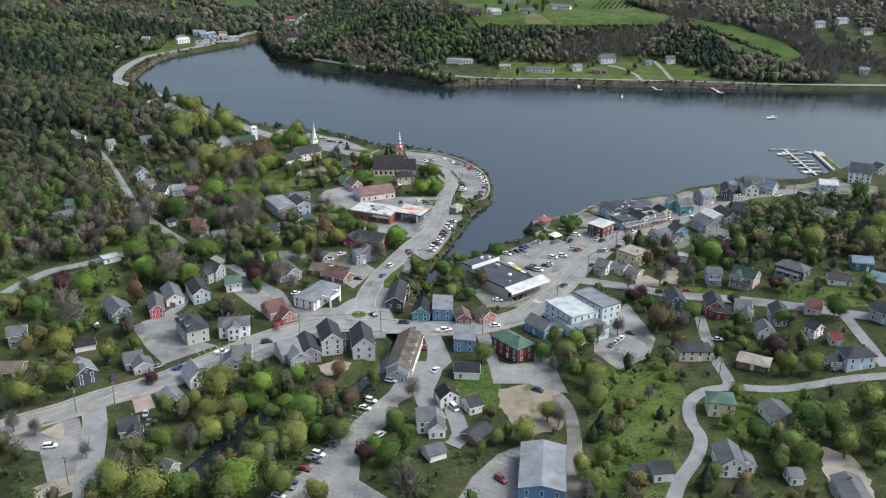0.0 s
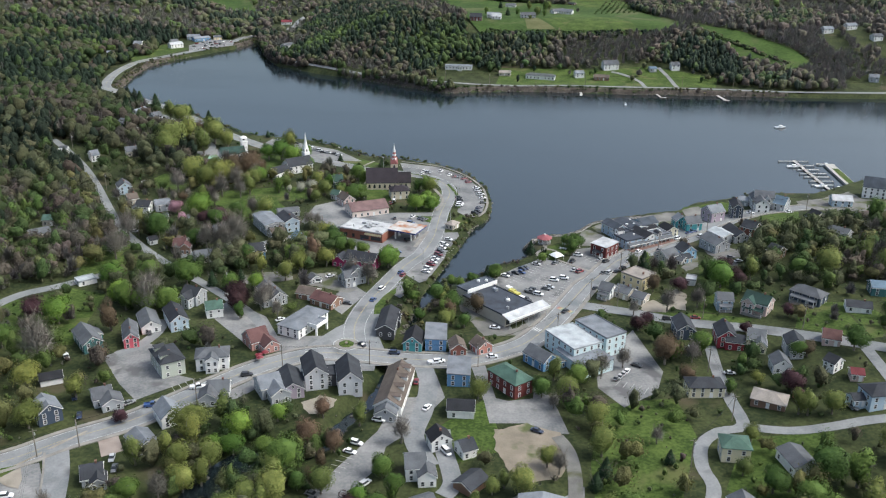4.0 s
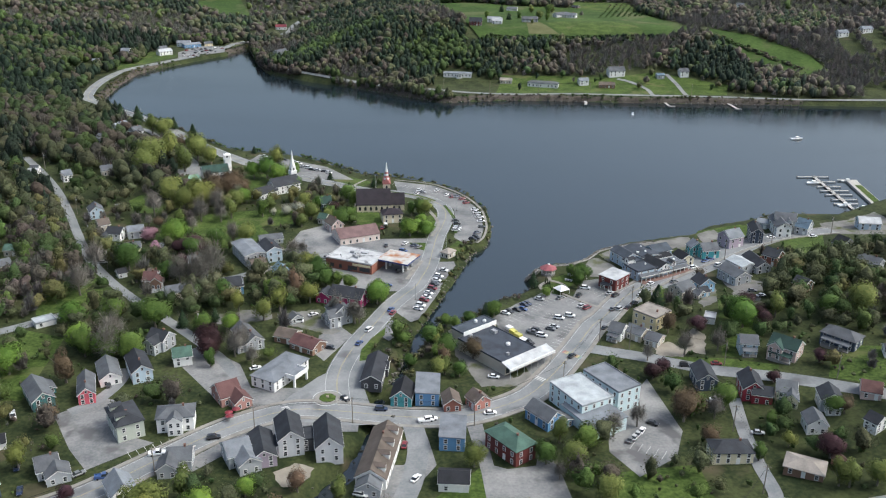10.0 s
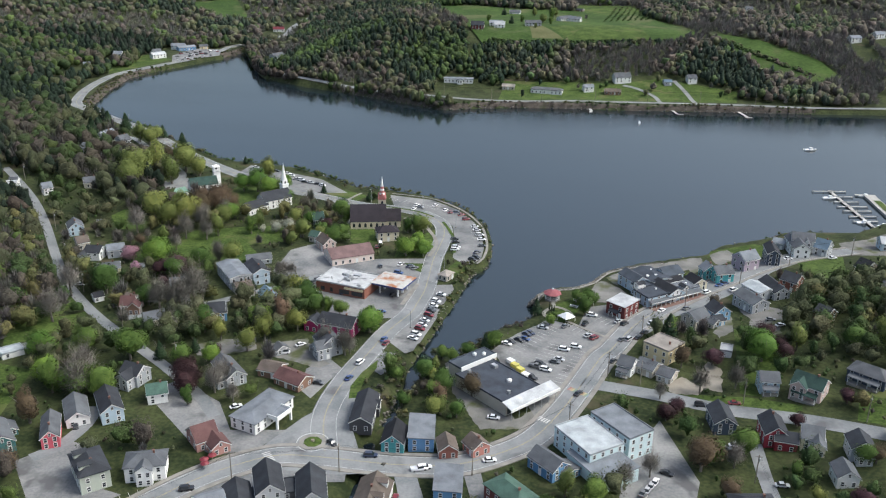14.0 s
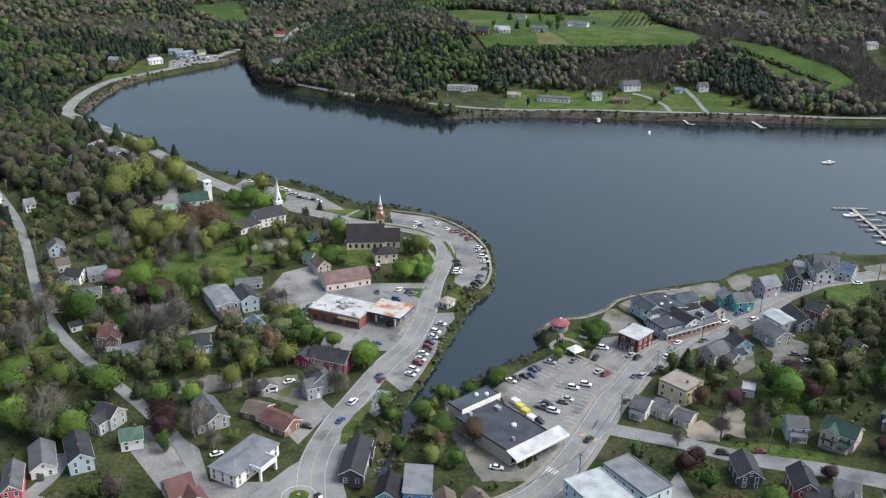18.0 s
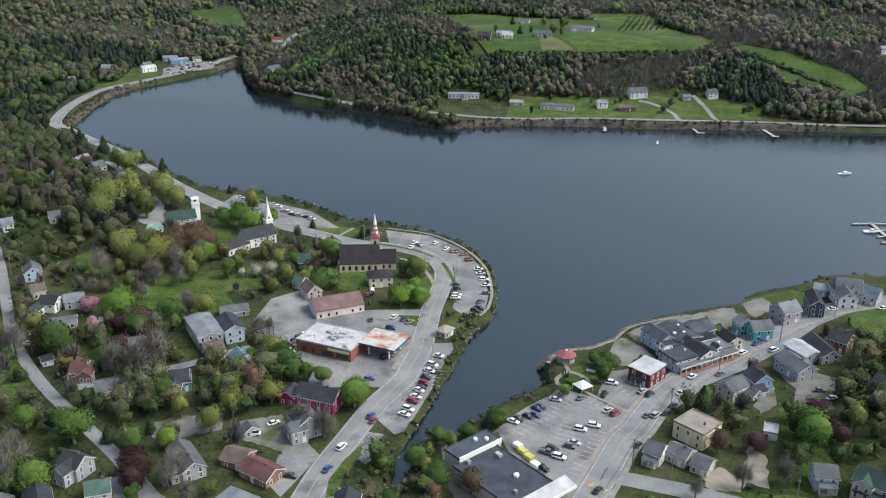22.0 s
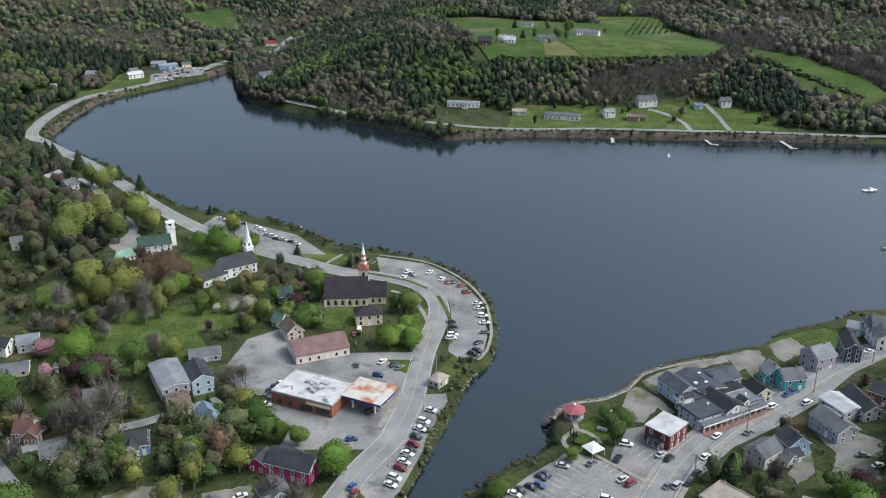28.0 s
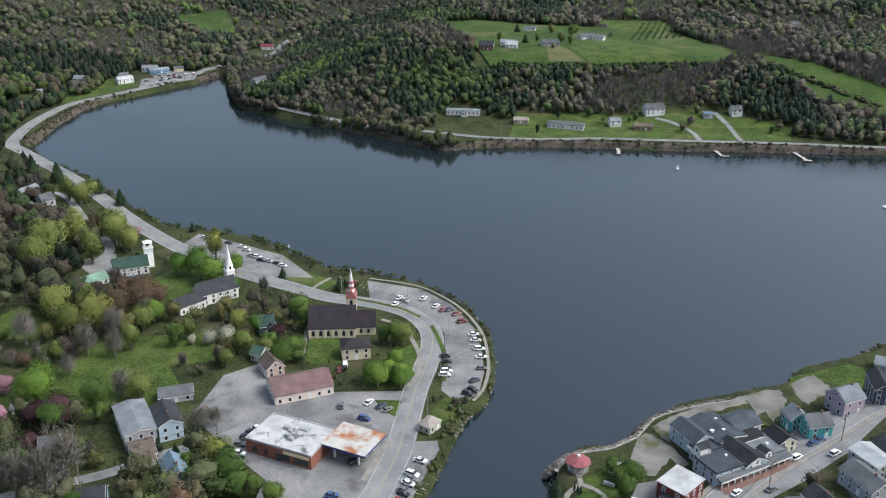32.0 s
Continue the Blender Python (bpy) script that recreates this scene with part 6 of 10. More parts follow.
house(145.5, 1110.9, -27.6, 13.2, 7.4, 4.1, 2.52, 'white', 'ltgrey', 'gable', 'house', wing=(-7.0, 0.0, 4.7, 4.7, 3.1, 1.6, 90), chimney=True)
house(161.2, 1190.2, -37, 8.4, 6, 2.5, 1.62, 'red', 'dark', 'gable', 'barn', chimney=False)
house(361, 1193.6, -0.6, 8.2, 7.8, 4.1, 2.16, 'white', 'grey', 'gable', 'house', chimney=True)
house(-345.2, 1057.6, -4.6, 9.3, 7.8, 4.9, 2.7, 'white', 'ltgrey', 'gable', 'house', chimney=False)
house(-358.4, 1009.4, 21.1, 11, 7.4, 2.9, 1.62, 'white', 'ltgrey', 'gable', 'house', chimney=False)
house(-354, 950.4, 36, 7.9, 7.4, 3.3, 2.16, 'salmon', 'brown', 'gable', 'house', chimney=False)
house(-305.3, 1064, 43.6, 15.1, 8.3, 4.1, 2.34, 'white', 'white', 'gable', 'cafe', chimney=False)
house(-289.4, 1115.9, 39.6, 19.9, 7.8, 3.3, 1.8, 'blue', 'ltgrey', 'gable', 'shop', chimney=False)
house(-214.2, 1275.9, 8.1, 13.8, 7.4, 3.3, 2.7, 'white', 'red', 'gable', 'house', chimney=False)
house(-178.6, 1071.2, 59.9, 16.7, 7.4, 3.3, 2.16, 'grey', 'grey', 'gable', 'house', chimney=True)
house(135, 1118, 34.8, 17.8, 7.4, 4.1, 2.34, 'white', 'grey', 'gable', 'house', chimney=False)
house(413.8, 1015.4, 14.8, 11.9, 7.4, 4.1, 2.34, 'white', 'ltgrey', 'gable', 'house', chimney=False)
house(443.6, 1028.4, 20, 13.2, 7.4, 4.1, 2.34, 'white', 'ltgrey', 'gable', 'house', chimney=True)
house(422.2, 906, -16, 8.7, 7.4, 4.1, 2.34, 'grey', 'ltgrey', 'gable', 'house', chimney=False)
house(458.4, 994, 13.7, 11, 7.4, 4.1, 2.34, 'white', 'grey', 'gable', 'house', chimney=False)
house(56.7, 1071.2, 2.1, 13.9, 7.4, 4.1, 2.34, 'white', 'ltgrey', 'gable', 'house', chimney=False)
house(-100.4, 256.2, 20.1, 6.2, 7.8, 3.1, 2.52, 'grey', 'dark', 'gable', 'house', wing=(1.6, -3.9, 5.5, 4.7, 2.7, 1.7, 90), chimney=True)
house(-91.1, 274.3, -51, 9.7, 7.4, 2.8, 1.8, 'grey', 'ltgrey', 'gable', 'garage', chimney=False)
house(-82.6, 239.1, -26.6, 4, 5.2, 2.3, 1.8, 'grey', 'grey', 'gable', 'shed', chimney=False, wins=False)
house(-158, 402.8, 38.8, 8.1, 6, 2.3, 0.45, 'white', 'pale', 'flat', 'shed', chimney=False, trim=False)
house(120.8, 411.5, -20.4, 4.5, 6, 2.8, 0.27, 'white', 'white', 'flat', 'garage', chimney=False, trim=False)
house(-203.7, 607, 25.6, 8.5, 7.8, 3.6, 2.34, 'beige', 'grey', 'gable', 'house', wing=(3.1, -3.1, 4.7, 4.7, 2.8, 1.4, 90), chimney=True)
house(-175.9, 546.8, 24.2, 4, 3.9, 2.1, 1.26, 'white', 'ltgrey', 'gable', 'shed', chimney=False, wins=False)
vehicle('car', 'navy', 14.6, 577.9, 35)
vehicle('car', 'navy', 25.2, 517, 35)
vehicle('car', 'red', 17.6, 573.5, 30)
vehicle('suv', 'red', 20.1, 566.4, 22)
vehicle('car', 'white', 24.9, 554.5, 8)
vehicle('car', 'white', 25.8, 549.5, 8)
vehicle('car', 'white', 27.9, 535.2, 8)
vehicle('suv', 'white', 27.1, 541.8, 5)
vehicle('car', 'grey', 27.8, 526.2, 0)
vehicle('suv', 'black', 22.7, 507.1, -28)
vehicle('suv', 'black', 24.4, 509.6, -28)
vehicle('car', 'black', 13.7, 535.5, 8)
vehicle('car', 'black', 14.3, 530.9, 8)
vehicle('car', 'black', 14.4, 525.5, 8)
vehicle('suv', 'white', 13.9, 520.3, 4)
vehicle('suv', 'white', 14.5, 523.3, 4)
vehicle('car', 'white', -8.3, 589.2, 60)
vehicle('car', 'white', -9.5, 582.5, 60)
vehicle('car', 'white', 2.6, 589.1, 60)
vehicle('car', 'white', 8.5, 581.1, 60)
vehicle('car', 'silver', -5.8, 586.3, -40)
vehicle('car', 'red', 11.9, 577.2, 30)
vehicle('car', 'navy', -35.8, 602.9, 90)
vehicle('car', 'red', -30.2, 604.5, 90)
vehicle('car', 'white', -116.1, 659.9, -15)
vehicle('car', 'white', -93.4, 647.3, -15)
vehicle('car', 'white', -90.2, 643.5, -15)
vehicle('car', 'white', -67.8, 623.7, -15)
vehicle('car', 'black', -109.6, 653.6, -15)
vehicle('car', 'black', -101.4, 652.4, -15)
vehicle('car', 'black', -79.8, 630.4, -15)
vehicle('car', 'black', -71.1, 626.4, -15)
vehicle('car', 'silver', -85.8, 636, -15)
vehicle('car', 'silver', -75.9, 629.1, -15)
vehicle('suv', 'white', -82.5, 634, -15)
vehicle('car', 'silver', 7.6, 464.9, -28)
vehicle('car', 'silver', 4.5, 453.6, -28)
vehicle('suv', 'white', 5.5, 457.6, -28)
vehicle('suv', 'white', -2, 425.1, -28)
vehicle('car', 'black', 3.5, 447.8, -28)
vehicle('car', 'black', 2, 440.2, -28)
vehicle('suv', 'red', 2.8, 443.5, -28)
vehicle('car', 'white', 1.2, 438.4, -28)
vehicle('car', 'white', 0.3, 433.8, -28)
vehicle('car', 'white', -3.1, 421.7, -28)
vehicle('car', 'grey', 1.1, 435.7, -28)
vehicle('suv', 'red', -0.6, 430.3, -28)
vehicle('car', 'red', -13.7, 417.1, 65)
vehicle('car', 'blue', -14.8, 420.4, 65)
vehicle('car', 'blue', -25.5, 388.7, 65)
vehicle('suv', 'white', -22.5, 400.9, 62)
vehicle('car', 'black', -36.3, 384.5, -15)
vehicle('car', 'white', -47.6, 414.4, 35)
vehicle('van', 'white', -53.2, 407.5, 5)
vehicle('car', 'black', -11.2, 397.4, 70)
vehicle('car', 'black', -8.2, 394, 70)
vehicle('suv', 'white', 57.5, 414.4, -15)
vehicle('car', 'silver', 54.6, 406.2, -25)
vehicle('car', 'grey', 52.8, 404.2, -25)
vehicle('suv', 'black', 46.8, 402.1, -28)
vehicle('pickup_truck', 'grey', 45.1, 400.2, -28)
vehicle('suv', 'white', 48.6, 397.8, -22)
vehicle('pickup_truck', 'black', 42.5, 391.6, -40)
vehicle('car', 'black', 41.3, 388.5, -40)
vehicle('car', 'white', 34.8, 418.5, -30)
vehicle('car', 'black', 36.6, 420.2, -40)
vehicle('car', 'black', 40, 422, -40)
vehicle('car', 'blue', 42.8, 423, -40)
vehicle('car', 'navy', 43.6, 427.2, -40)
vehicle('car', 'navy', 45.1, 428.5, -40)
vehicle('car', 'silver', 50.9, 433.6, -20)
vehicle('car', 'grey', 60.4, 435.3, 40)
vehicle('suv', 'black', 69, 437.9, 60)
vehicle('suv', 'white', 73.1, 446.4, -15)
vehicle('car', 'silver', 68.8, 427.1, 40)
vehicle('car', 'silver', 83.5, 440.9, 40)
vehicle('suv', 'red', 71, 425.1, 40)
vehicle('suv', 'black', 85.7, 438.7, 45)
vehicle('car', 'grey', 82.2, 424.3, 47)
vehicle('suv', 'silver', 85.2, 424.5, 47)
vehicle('car', 'black', 89.1, 425.9, 47)
vehicle('car', 'black', 92.7, 431.1, 47)
vehicle('car', 'black', 75.6, 405.6, 50)
vehicle('car', 'white', 97.6, 440.2, 42)
vehicle('car', 'white', 104.5, 452.4, 42)
vehicle('car', 'grey', 115.6, 454.2, 35)
vehicle('suv', 'white', 128.7, 470.9, 35)
vehicle('suv', 'white', 141.4, 472.6, 35)
vehicle('car', 'white', 180.5, 513.4, 10)
vehicle('car', 'white', 202.2, 512.8, 10)
vehicle('car', 'blue', 139.8, 481.2, 30)
vehicle('car', 'blue', 136.7, 479, 30)
vehicle('car', 'white', 148.2, 430.6, 20)
vehicle('car', 'grey', 146.3, 436.9, -5)
vehicle('car', 'red', 113.6, 374.4, -3)
vehicle('suv', 'black', 101.6, 374.1, -5)
vehicle('car', 'white', -157.2, 468.9, 0)
vehicle('suv', 'grey', -22, 496.9, 95)
vehicle('car', 'white', -12.4, 499.6, 60)
vehicle('car', 'navy', -7.8, 497.2, 45)
vehicle('car', 'grey', -5.4, 495, 45)
vehicle('suv', 'blue', -12.9, 488.9, -20)
vehicle('pickup_truck', 'white', -33.1, 506.1, 17)
vehicle('suv', 'black', -37, 503.9, 17)
vehicle('car', 'red', -26.1, 522.3, 95)
vehicle('van', 'white', -24.3, 525.5, 95)
vehicle('car', 'grey', -52, 471.7, -10)
vehicle('suv', 'white', -51.1, 466.3, -10)
vehicle('suv', 'black', -50.7, 475.7, 35)
vehicle('suv', 'black', -49.5, 478.8, 35)
vehicle('car', 'white', -48.3, 481.6, 35)
vehicle('car', 'navy', -36, 464.1, -5)
vehicle('car', 'blue', -18, 446, 10)
vehicle('suv', 'black', -13.1, 463.3, 30)
vehicle('car', 'white', 7.7, 465.1, -15)
vehicle('car', 'silver', 5.8, 458.1, -28)
vehicle('car', 'white', 4.7, 452.8, -28)
vehicle('car', 'grey', 5.4, 455.5, -28)
vehicle('car', 'grey', 3.7, 449.4, -28)
vehicle('car', 'yellow', -58.6, 469.8, 90)
vehicle('car', 'red', -109.6, 471.8, 90)
vehicle('car', 'grey', 71, 322.8, 62)
vehicle('car', 'silver', 72.7, 324.3, 62)
vehicle('car', 'silver', 74.3, 326.4, 62)
vehicle('car', 'white', 75.9, 328.3, 62)
vehicle('car', 'black', 80.5, 333, -30)
vehicle('car', 'grey', 75.2, 356.1, 35)
vehicle('suv', 'white', 62.4, 416.9, -15)
vehicle('suv', 'white', -22.1, 277.2, -22)
vehicle('suv', 'white', -36.2, 244.2, -22)
vehicle('car', 'white', -23.6, 272.3, -22)
vehicle('car', 'white', -45.1, 222.9, -22)
vehicle('car', 'grey', -32.6, 250, -22)
vehicle('car', 'grey', -42.8, 227, -22)
vehicle('pickup_truck', 'grey', -36.8, 240.8, -22)
vehicle('car', 'red', -39.2, 236.3, -22)
vehicle('car', 'navy', -42.4, 229.8, -22)
vehicle('suv', 'silver', -17.3, 255.6, 50)
vehicle('car', 'red', -3.8, 317.7, 85)
vehicle('car', 'white', 0.6, 299.8, 60)
vehicle('suv', 'white', -15.7, 291.3, -15)
vehicle('pickup_truck', 'white', -82.8, 310.9, 15)
vehicle('pickup_truck', 'white', 2.8, 332.7, 15)
vehicle('pickup_truck', 'blue', -95.4, 298.1, 15)
vehicle('car', 'grey', -103.7, 299.5, 45)
vehicle('car', 'navy', -117.9, 290.6, -70)
vehicle('car', 'navy', -124.1, 302.4, -70)
vehicle('suv', 'white', -122.8, 246.3, 12)
vehicle('car', 'grey', -134.7, 246, -80)
vehicle('car', 'silver', -98.3, 266.5, -80)
vehicle('car', 'grey', -95.6, 261, -80)
vehicle('car', 'black', -26.4, 346.1, -50)
vehicle('suv', 'navy', -13.1, 339.5, -2)
vehicle('car', 'white', 25.1, 338.2, 8)
vehicle('car', 'white', 4.6, 333.8, 8)
vehicle('suv', 'red', 21.5, 232.6, -50)
vehicle('suv', 'red', 64.5, 232.2, -35)
vehicle('suv', 'black', -67, 320.4, 15)
vehicle('car', 'white', -62.7, 367.3, 30)
vehicle('car', 'grey', -58.3, 355, -15)
vehicle('car', 'grey', -36.2, 384.8, -15)
vehicle('car', 'white', 106.5, 348.9, 5)
vehicle('car', 'grey', 102.6, 347, -10)
vehicle('car', 'silver', 114.4, 326.6, -5)
vehicle('suv', 'grey', 148, 297.4, -60)
vehicle('pickup_truck', 'white', -138.6, 331.5, -60)
vehicle('car', 'black', -113.4, 353, -70)
vehicle('car', 'white', 27.4, 363.4, -10)
vehicle('car', 'navy', 38, 286.4, -30)
vehicle('car', 'black', 58.8, 380.6, 50)
vehicle('van', 'white', 7.3, 273.2, -60)
vehicle('car', 'white', -282, 1055.4, 80)
vehicle('car', 'white', -275.8, 1064, 80)
vehicle('suv', 'black', -274, 1075.1, 75)
vehicle('suv', 'black', -268.6, 1084, 75)
vehicle('suv', 'black', -260.6, 1090.6, 75)
vehicle('car', 'silver', -275.1, 1050.8, 80)
vehicle('car', 'silver', -267.7, 1067.5, 80)
vehicle('car', 'silver', -260.7, 1076.5, 80)
vehicle('car', 'silver', -253.9, 1082.8, 80)
vehicle('car', 'red', -271.5, 1059.1, 80)
tree(-50.1, 290.2, 7.2, 7.9, 'fresh', 1)
tree(-62.3, 276, 8.2, 9.1, 'fresh', 2)
tree(-68.5, 274.5, 5.7, 6.3, 'fresh', 0)
tree(-18.7, 245.2, 7.0, 7.8, 'fresh', 1)
tree(-153.3, 360.7, 12.0, 13.2, 'fresh', 2)
tree(-144.6, 399.1, 11.0, 12.1, 'fresh', 0)
tree(-134.5, 381.8, 11.1, 12.3, 'fresh', 1)
tree(-120.7, 374.5, 12.0, 13.2, 'fresh', 2)
tree(-133.4, 504.2, 9.7, 10.7, 'fresh', 0)
tree(-147.1, 404.2, 9.9, 10.9, 'fresh', 1)
tree(132.8, 408.9, 11.1, 12.2, 'fresh', 2)
tree(-20.1, 429.2, 9.9, 10.9, 'fresh', 0)
tree(-79.3, 398.6, 8.3, 9.1, 'fresh', 1)
tree(-74.6, 272.5, 12.5, 14.4, 'gold', 2)
tree(-76.4, 263.4, 8.9, 10.2, 'gold', 0)
tree(-143.3, 308.5, 10.6, 12.2, 'gold', 1)
tree(-123.2, 301.6, 9.3, 10.6, 'gold', 2)
tree(-142.8, 271.6, 9.7, 11.2, 'gold', 0)
tree(-131.7, 283, 10.3, 11.9, 'gold', 1)
tree(-32.8, 217.1, 10.4, 12.0, 'gold', 2)
tree(18.7, 307, 7.9, 9.1, 'gold', 0)
tree(121.7, 318.3, 5.2, 6.0, 'gold', 1)
tree(129.4, 296.8, 9.1, 10.5, 'gold', 2)
tree(108.6, 282, 6.4, 7.4, 'gold', 0)
tree(-83.2, 381, 11.8, 11.8, 'purple', 1)
tree(-21, 240.8, 7.3, 7.3, 'purple', 2)
tree(-102.7, 287.9, 5.6, 5.6, 'purple', 0)
tree(131.9, 310.4, 9.4, 9.4, 'purple', 1)
tree(137.6, 417.8, 8.8, 8.8, 'purple', 2)
tree(140.4, 403.3, 7.4, 7.4, 'purple', 0)
tree(150.4, 368.7, 5.9, 5.9, 'purple', 1)
tree(-164.8, 363, 11.0, 11.0, 'purple', 2)
tree(87.1, 364.3, 7.7, 7.7, 'purple', 0)
tree(-124.8, 328.4, 7.3, 8.1, 'russet', 1)
tree(-129.8, 355.3, 12.1, 13.3, 'russet', 2)
tree(91.7, 335.2, 12.2, 13.5, 'russet', 0)
tree(96.8, 321.3, 7.0, 7.7, 'russet', 1)
tree(8.3, 371.3, 8.7, 9.6, 'russet', 2)
tree(20, 378, 8.9, 9.7, 'russet', 0)
tree(145.7, 334.1, 6.5, 7.1, 'russet', 1)
tree(-31.7, 264.4, 5.9, 6.5, 'russet', 2)
tree(-166.8, 338.9, 10.5, 11.5, 'green', 0)
tree(-49.9, 452.3, 7.9, 8.7, 'green', 1)
tree(-59.6, 445.6, 9.1, 10.0, 'green', 2)
tree(-10.4, 511.5, 9.6, 9.6, 'fresh', 0)
tree(-1.9, 514.5, 9.4, 9.4, 'fresh', 1)
tree(-6.5, 545, 10.1, 11.1, 'green', 2)
tree(41.6, 308.9, 8.0, 8.8, 'green', 1)
tree(70, 447, 9.1, 10.0, 'green', 2)
tree(29.7, 415.7, 7.3, 8.1, 'green', 0)
tree(55.7, 317.5, 9.1, 10.0, 'green', 1)
tree(109.9, 311.8, 6.5, 7.1, 'green', 2)
tree(164, 335.6, 10.2, 11.3, 'green', 0)
tree(167.5, 405.3, 10.0, 11.0, 'green', 1)
tree(234.5, 480.5, 14.5, 16.0, 'green', 2)
tree(107.7, 343, 10.0, 11.0, 'green', 0)
tree(96.5, 340.2, 8.3, 9.2, 'green', 1)
tree(119.5, 330, 6.3, 6.9, 'green', 2)
tree(142.3, 334.3, 7.0, 7.7, 'green', 0)
tree(-12.3, 259.7, 7.7, 8.5, 'green', 1)
tree(-8.1, 248.9, 8.6, 9.5, 'green', 2)
tree(-13, 239.8, 8.0, 8.8, 'green', 0)
tree(125.1, 260.5, 12.6, 13.9, 'green', 1)
tree(132.9, 256.6, 12.6, 13.9, 'green', 2)
tree(106.8, 254.8, 8.9, 9.8, 'green', 0)
tree(115.1, 247.1, 10.0, 11.0, 'green', 1)
tree(108.3, 237.1, 7.7, 8.5, 'green', 2)
tree(118.7, 242, 8.7, 9.6, 'green', 0)
tree(87.9, 235.6, 5.6, 6.2, 'green', 1)
tree(-22, 288.2, 8.4, 10.1, 'olive', 2)
tree(-30.1, 250.7, 8.7, 10.5, 'olive', 0)
tree(-45.7, 256.8, 9.0, 10.8, 'olive', 1)
tree(-46.1, 242.4, 8.6, 10.3, 'olive', 2)
tree(-50.9, 244.1, 8.3, 9.9, 'olive', 0)
tree(-54.8, 236.9, 9.3, 11.1, 'olive', 1)
tree(-54.5, 227.3, 10.1, 12.2, 'olive', 2)
tree(-43.8, 223.8, 8.1, 9.8, 'olive', 0)
tree(-59.2, 218.5, 10.7, 12.8, 'olive', 1)
tree(-70.2, 222.4, 9.0, 10.8, 'olive', 2)
tree(-87.7, 219.8, 8.4, 10.0, 'olive', 0)
tree(-97.2, 227.9, 8.3, 9.9, 'olive', 1)
tree(15.6, 245.5, 5.5, 6.7, 'olive', 2)
tree(30.5, 252.4, 8.8, 10.5, 'olive', 0)
tree(21.3, 252, 5.7, 6.8, 'olive', 1)
tree(25.2, 255.3, 5.7, 6.9, 'olive', 2)
tree(39.4, 266.4, 7.1, 8.5, 'olive', 0)
tree(49.9, 306.2, 9.8, 11.7, 'olive', 1)
tree(47.2, 321, 9.2, 11.0, 'olive', 2)
tree(57.5, 272.8, 10.2, 12.3, 'olive', 0)
tree(58.2, 289.5, 9.4, 11.3, 'olive', 1)
tree(46.3, 233.8, 9.1, 10.9, 'olive', 2)
tree(48.5, 225.5, 8.9, 10.7, 'olive', 0)
tree(54.4, 240.8, 8.2, 9.8, 'olive', 1)
tree(132.1, 295.9, 9.1, 11.0, 'olive', 2)
tree(140.2, 295.4, 8.3, 9.9, 'olive', 0)
tree(100.4, 263.8, 6.1, 7.3, 'olive', 1)
tree(132.2, 245.4, 10.2, 12.2, 'olive', 2)
tree(143.9, 248.5, 12.6, 15.1, 'olive', 0)
tree(149.2, 268.9, 11.0, 13.2, 'olive', 1)
tree(147, 408.7, 10.6, 12.7, 'olive', 2)
tree(217.1, 415.3, 16.1, 19.3, 'olive', 0)
tree(206.8, 403.6, 13.6, 16.3, 'olive', 1)
tree(203.2, 420.8, 12.7, 15.2, 'olive', 2)
tree(179.9, 403.8, 13.3, 15.9, 'olive', 0)
tree(-146.8, 326.5, 20.9, 25.0, 'bare', 1)
tree(-7.3, 278.5, 10.3, 12.3, 'bare', 2)
tree(-6.8, 219.1, 15.8, 19.0, 'bare', 0)
tree(42.7, 262.7, 9.1, 10.9, 'bare', 1)
tree(-70.8, 381.7, 11.9, 14.3, 'bare', 2)
tree(-119.7, 372.3, 16.6, 19.9, 'bare', 0)
tree(-37.1, 410.7, 12.5, 15.0, 'bare', 1)
tree(-58.9, 440.1, 9.0, 10.8, 'bare', 2)
tree(103.4, 383, 10.9, 13.1, 'bare', 0)
tree(102.7, 337.1, 9.9, 11.8, 'bare', 1)
tree(65.7, 325.1, 10.3, 12.4, 'bare', 2)
tree(-138.2, 254.7, 8.4, 10.1, 'bare', 0)
tree(-130.2, 253, 7.0, 8.5, 'bare', 1)
tree(-108.9, 240.7, 7.1, 8.5, 'bare', 2)
tree(-94.9, 231.5, 10.7, 12.8, 'bare', 0)
tree(46.5, 222.7, 8.8, 10.6, 'bare', 1)
tree(45.1, 301.1, 6.5, 7.8, 'bare', 2)
tree(91.1, 216.7, 10.9, 13.1, 'bare', 0)
tree(77, 280.6, 7.1, 8.6, 'bare', 1)
tree(-156.3, 457, 16.7, 20.0, 'bare', 2)
tree(-154.2, 431.8, 15.9, 19.0, 'bare', 0)
tree(74.9, 331.6, 9.6, 11.5, 'bare', 1)
tree(83.4, 229.7, 7.4, 10.0, 'conifer', 2)
tree(78.7, 269.3, 4.9, 6.6, 'conifer', 0)
tree(56.7, 260.7, 7.1, 9.6, 'conifer', 1)
tree(53.1, 255.3, 5.8, 7.8, 'conifer', 2)
tree(101.8, 427.3, 9.6, 12.9, 'conifer', 0)
tree(29.8, 418.6, 5.7, 7.6, 'conifer', 1)
tree(49.2, 447.7, 6.6, 9.0, 'conifer', 2)
tree(222.8, 445.6, 7.9, 10.7, 'conifer', 0)
tree(178, 427.6, 8.1, 10.9, 'conifer', 1)
tree(-80.1, 368.8, 7.2, 8.0, 'green', 2)
tree(-92, 434.4, 7.5, 8.3, 'green', 0)
tree(-21.2, 426.8, 11.3, 12.4, 'fresh', 1)
tree(-66.5, 430.2, 10.3, 11.3, 'fresh', 2)
tree(-131.6, 495.3, 10.9, 12.0, 'fresh', 0)
